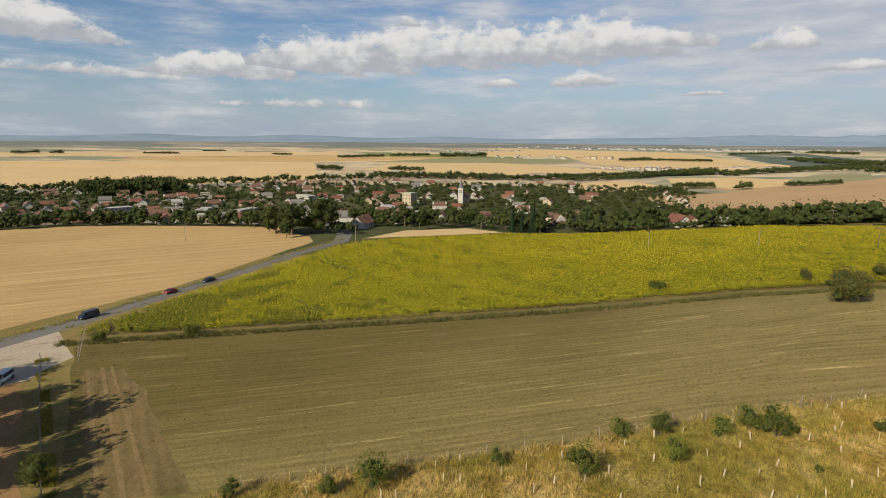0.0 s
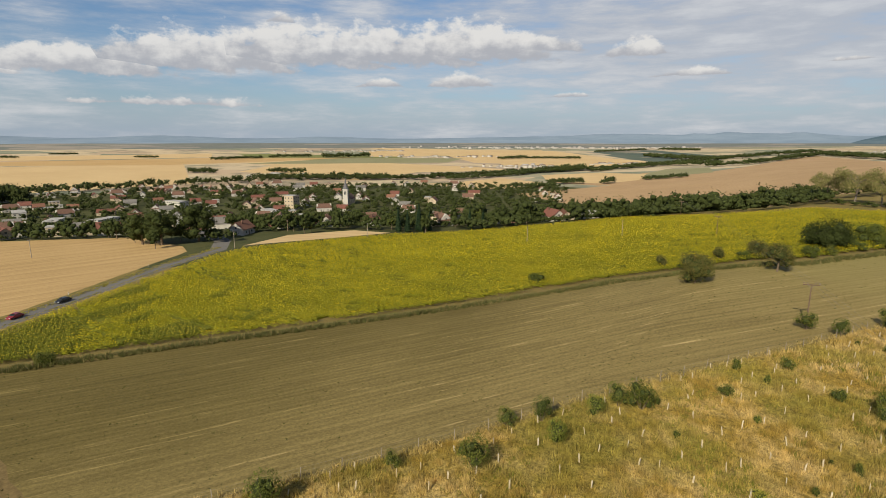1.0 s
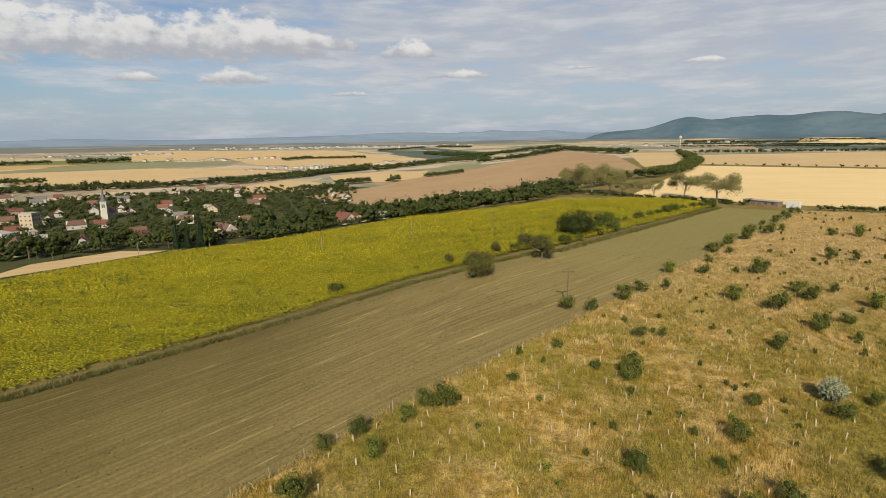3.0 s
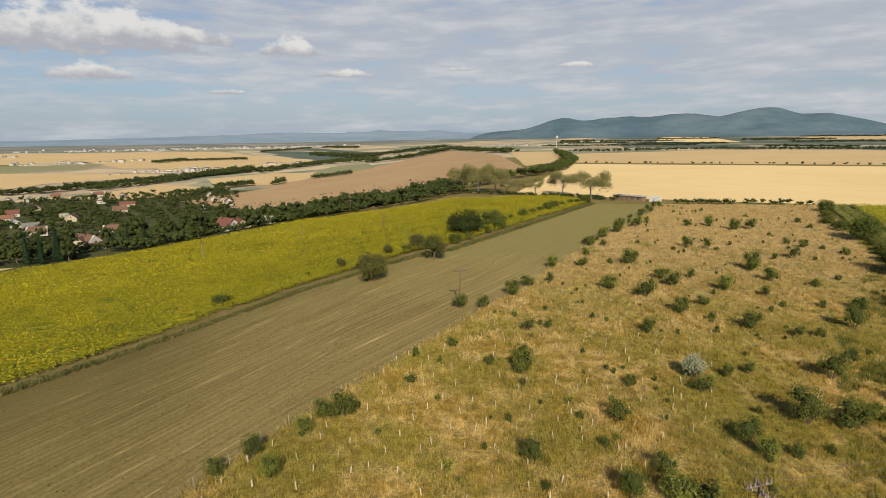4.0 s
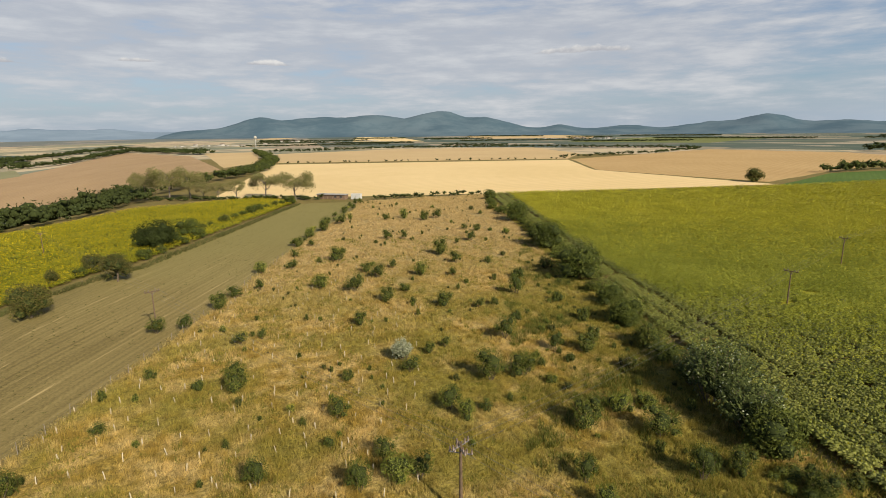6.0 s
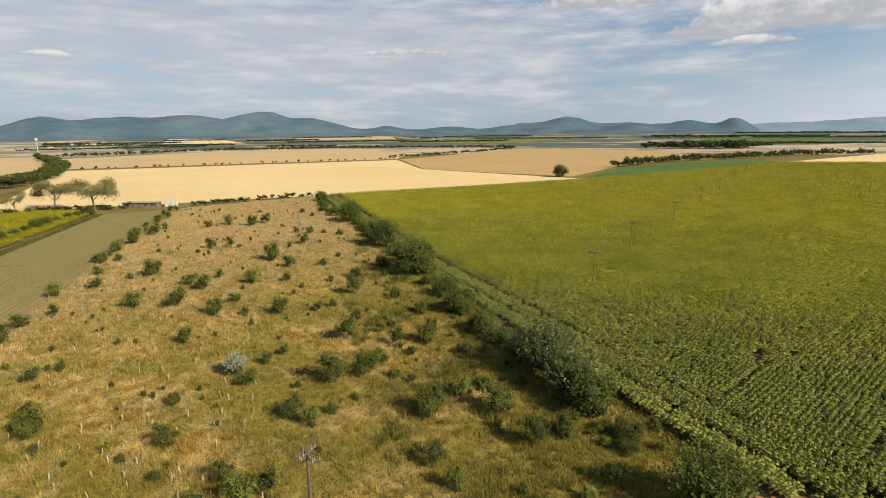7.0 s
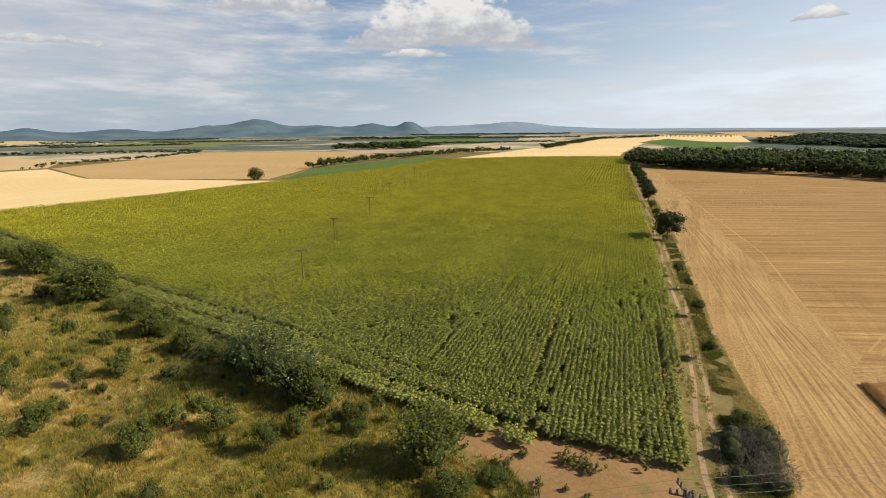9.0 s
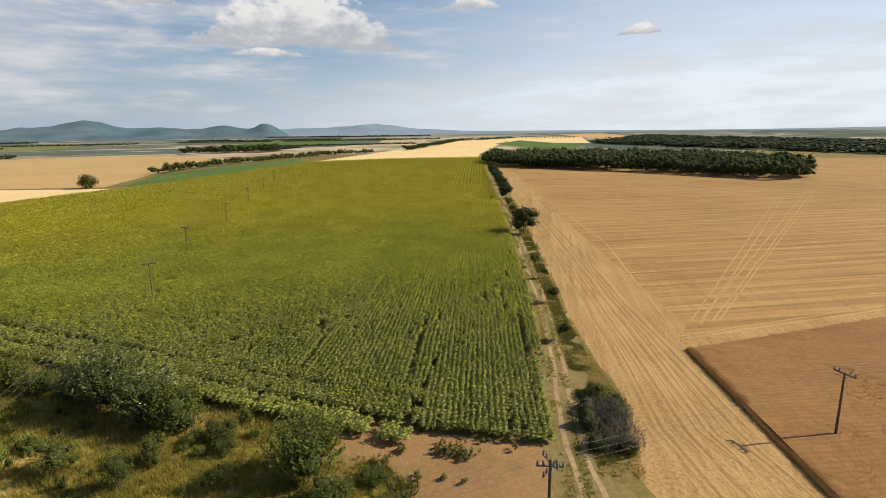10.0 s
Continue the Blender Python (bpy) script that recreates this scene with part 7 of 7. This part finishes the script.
fence_posts("wire fence of weathered grey posts along the mown field", FENCE_LINE, 4.6, 1.6, 3, C["wood_grey"])
fence_posts("old wire fence in tall grass beside the sunflowers", [(-139.4, 6.7), (-112.0, 54.4), (-81.8, 99.1), (-57.0, 139.4), (-19.0, 178.0), (47, 303)], 5.5, 1.3, 2, C["wood_dark"])
fence_posts("tall mesh fence beside the gravel yard", [(-131.1, 0.0), (-108.0, -0.8), (-78.3, -1.4), (-55.3, -2.0)], 3.0, 2.0, 5, C["steel"])
fence_posts("leaning wire fence at the field corner", [(-149.6, 9.5), (-126.0, 5.9)], 3.0, 2.2, 4, C["concrete"])


def make_shelter(ob):
    bm = bmesh.new()
    tube(bm, (0, 0, 0), (0.02, 0, 1.15), 0.06, 0.055, 7)
    part("tube", bm, C["tube_pale"], ob)
    bm = bmesh.new()
    tube(bm, (0.1, 0, -0.1), (0.1, 0, 1.3), 0.025, 0.025, 5)
    part("stake", bm, C["wood_pale"], ob)


shelter = Kind("tree_shelter", "pale tube round a young tree in dry grass", "tree shelter", "tree shelters in rows", [make_shelter])
sites = rows_in(PLOT, 22, 4.3, 3.6, 0.5, 300)
dist = np.hypot(sites[:, 0], sites[:, 1])
sites = sites[(dist > 46) & (dist < 190)]
rng_t = np.random.default_rng(8)
keep = rng_t.random(len(sites)) < np.clip(1.25 - sites[:, 0] / 90 - np.hypot(sites[:, 0], sites[:, 1]) / 260, 0.1, 0.8)
for i, (x, y) in enumerate(sites[keep][:298]):
    ob = shelter.stand(x, y, 1.0, rng_t.uniform(0.75, 1.1), 0, i * 50)
    ob.rotation_euler = (rng_t.normal(0, 0.09), rng_t.normal(0, 0.09), i)

# ---- shed and cars ----


def make_shed():
    ob = thing("shed", spot(72, 321, -41), "long low wooden shed with a flat roof", "shed")
    bm = bmesh.new()
    box(bm, -9, 9, -2.4, 2.4, -0.2, 2.7)
    part("wall", bm, C["shed_wood"], ob)
    bm = bmesh.new()
    box(bm, -9.5, 9.5, -3.0, 2.8, 2.7, 2.95, 0.04)
    part("roof", bm, C["tar"], ob)
    for x in (-6.5, -3.5, -0.5):
        bm = bmesh.new()
        box(bm, x - 1.1, x + 1.1, -2.46, -2.38, 0.1, 2.2)
        part("door", bm, C["wood_dark"], ob)
    for x in (3.0, 6.5):
        window(ob, x, -2.42, 1.1, 1.4, 0.9, "y")
    cab = thing("container", spot(84, 312, -38), "white metal container cabin beside the shed", "container")
    bm = bmesh.new()
    box(bm, -3.0, 3.0, -1.25, 1.25, 0.1, 3.3, 0.05)
    part("body", bm, C["white_metal"], cab)
    bm = bmesh.new()
    for i in range(14):
        x = -2.8 + i * 0.43
        box(bm, x, x + 0.14, -1.3, -1.24, 0.3, 3.15)
    part("ribs", bm, C["white_metal"], cab)
    bm = bmesh.new()
    box(bm, -0.5, 0.5, -1.33, -1.22, 0.3, 2.3)
    part("door", bm, C["plaster_grey"], cab)


make_shed()


def car(x, y, heading, paint, label, length=4.4, height=1.48, width=1.8, van=False):
    """A car pointing along a heading: shaped body, glass, lamps, wheels with tyres and rims."""
    ob = thing("car", spot(x, y, -heading), label, "car")
    L, W = length / 2, width / 2
    if van:
        side = [(-L, 0.35), (-L, 1.0), (-L + 0.1, height), (L - 1.5, height), (L - 0.7, 1.05), (L - 0.05, 0.85), (L, 0.35)]
    else:
        side = [(-L, 0.35), (-L + 0.05, 0.9), (-L + 0.5, 1.0), (-L + 1.0, height), (L - 1.9, height), (L - 1.1, 0.95), (L - 0.1, 0.75), (L, 0.35)]
    bm = bmesh.new()
    rings = []
    for s in (-1, 1):
        rings.append([bm.verts.new((s * (W if z < 1.01 else W - 0.16), u, z)) for u, z in side])
    bm.faces.new(rings[0])
    bm.faces.new(rings[1][::-1])
    for i in range(len(side)):
        j = (i + 1) % len(side)
        bm.faces.new((rings[0][i], rings[1][i], rings[1][j], rings[0][j]))
    bmesh.ops.recalc_face_normals(bm, faces=bm.faces)
    bmesh.ops.bevel(bm, geom=list(bm.edges), offset=0.05, segments=2, affect="EDGES")
    body = part("body", bm, paint, ob)
    back, front = (-L + 0.3, L - 1.55) if van else (-L + 1.15, L - 1.95)
    for s in (-1, 1):
        bm = bmesh.new()
        box(bm, s * (W - 0.1) - 0.03, s * (W - 0.1) + 0.03, back, front, 1.02, height - 0.1)
        part("side_window", bm, C["pane"], body)
        bm = bmesh.new()
        box(bm, s * W * 0.7 - 0.2, s * W * 0.7 + 0.2, L - 0.1, L + 0.02, 0.58, 0.74, 0.02)
        part("headlight", bm, C["lamp_glass"], body)
        bm = bmesh.new()
        box(bm, s * W * 0.75 - 0.15, s * W * 0.75 + 0.15, -L - 0.02, -L + 0.1, 0.65, 0.85, 0.02)
        part("tail_light", bm, C["paint_red"], body)
        for u in (-L + 0.85, L - 0.85):
            bm = bmesh.new()
            tube(bm, (s * (W - 0.2), u, 0.32), (s * (W + 0.02), u, 0.32), 0.32, 0.32, 16)
            wheel = part("wheel", bm, C["rubber"], ob)
            bm = bmesh.new()
            tube(bm, (s * (W + 0.01), u, 0.32), (s * (W + 0.035), u, 0.32), 0.2, 0.18, 12)
            part("rim", bm, C["steel"], wheel)
    bm = bmesh.new()
    f0, f1 = ((L - 1.5, height - 0.06), (L - 0.8, 1.1)) if van else ((L - 1.88, height - 0.05), (L - 1.15, 1.0))
    v = [bm.verts.new(p) for p in ((-W + 0.22, f0[0] + 0.05, f0[1] + 0.03), (W - 0.22, f0[0] + 0.05, f0[1] + 0.03), (W - 0.12, f1[0] + 0.05, f1[1] + 0.03), (-W + 0.12, f1[0] + 0.05, f1[1] + 0.03))]
    bm.faces.new(v)
    bmesh.ops.solidify(bm, geom=list(bm.faces), thickness=0.02)
    part("windscreen", bm, C["pane"], body)
    bm = bmesh.new()
    for s in (-1, 1):
        box(bm, s * (W + 0.08) - 0.09, s * (W + 0.08) + 0.09, f1[0] - 0.15, f1[0] + 0.0, 0.98, 1.12, 0.02)
    part("mirrors", bm, paint, body)


car(-164.2, 11.1, 151, C["paint_blue"], "dark blue van driving along the road", 4.9, 1.95, 1.95, True)
car(-179.5, 33.8, 152, C["paint_red"], "red hatchback driving along the road", 4.1, 1.5)
car(-188.8, 47.6, 152, C["paint_black"], "black car driving along the road", 4.5, 1.46)
car(-121.9, -5.9, 120, C["paint_silver"], "silver minivan standing on the gravel yard", 4.7, 1.8, 1.85, True)


def marker(x, y):
    ob = thing("road_marker", spot(x, y), "white roadside marker post with a black band", "marker post", "roadside markers")
    bm = bmesh.new()
    box(bm, -0.06, 0.06, -0.05, 0.05, -0.1, 1.0, 0.015)
    post = part("post", bm, C["white_metal"], ob)
    bm = bmesh.new()
    box(bm, -0.065, 0.065, -0.055, 0.055, 0.68, 0.86)
    part("band", bm, C["rubber"], post)


for x, y in ((-173.6, 14.0), (-197.9, 51.6), (-224.0, 86.4)):
    marker(x, y)


# stray sunflowers and weeds on the bare corner
rng_s = np.random.default_rng(400)
CLUMPS = [(56.4, 3.4, 1.3, 34), (55.6, 1.2, 0.9, 24), (54.0, 10.2, 1.2, 16), (56.2, 8.2, 0.8, 8), (51.3, 6.2, 0.5, 5), (51.2, 3.4, 0.4, 4), (50.6, 1.2, 0.3, 3), (59.2, -3.4, 0.7, 6), (58.4, -1.0, 0.5, 4), (61.0, 7.2, 1.0, 8), (57.0, -4.6, 0.4, 3)]
stray = np.concatenate([rng_s.normal((x, y), r * 0.6, (count, 2)) for x, y, r, count in CLUMPS])
me = scatter("stray_sunflowers", [sunflower(500 + k, 8, 0.34, 0.08, 1.3) for k in range(6)], on_land(stray), [P["leaf_olive"], P["leaf_olive"], P["leaf_olive"]], np.zeros(len(stray)), np.full(len(stray), 1.0), np.random.default_rng(4).uniform(0.3, 0.85, len(stray)), 4)
tagged(new("stray_sunflowers", me), "stray sunflowers and weeds on bare soil", "sunflowers", kind="stuff")
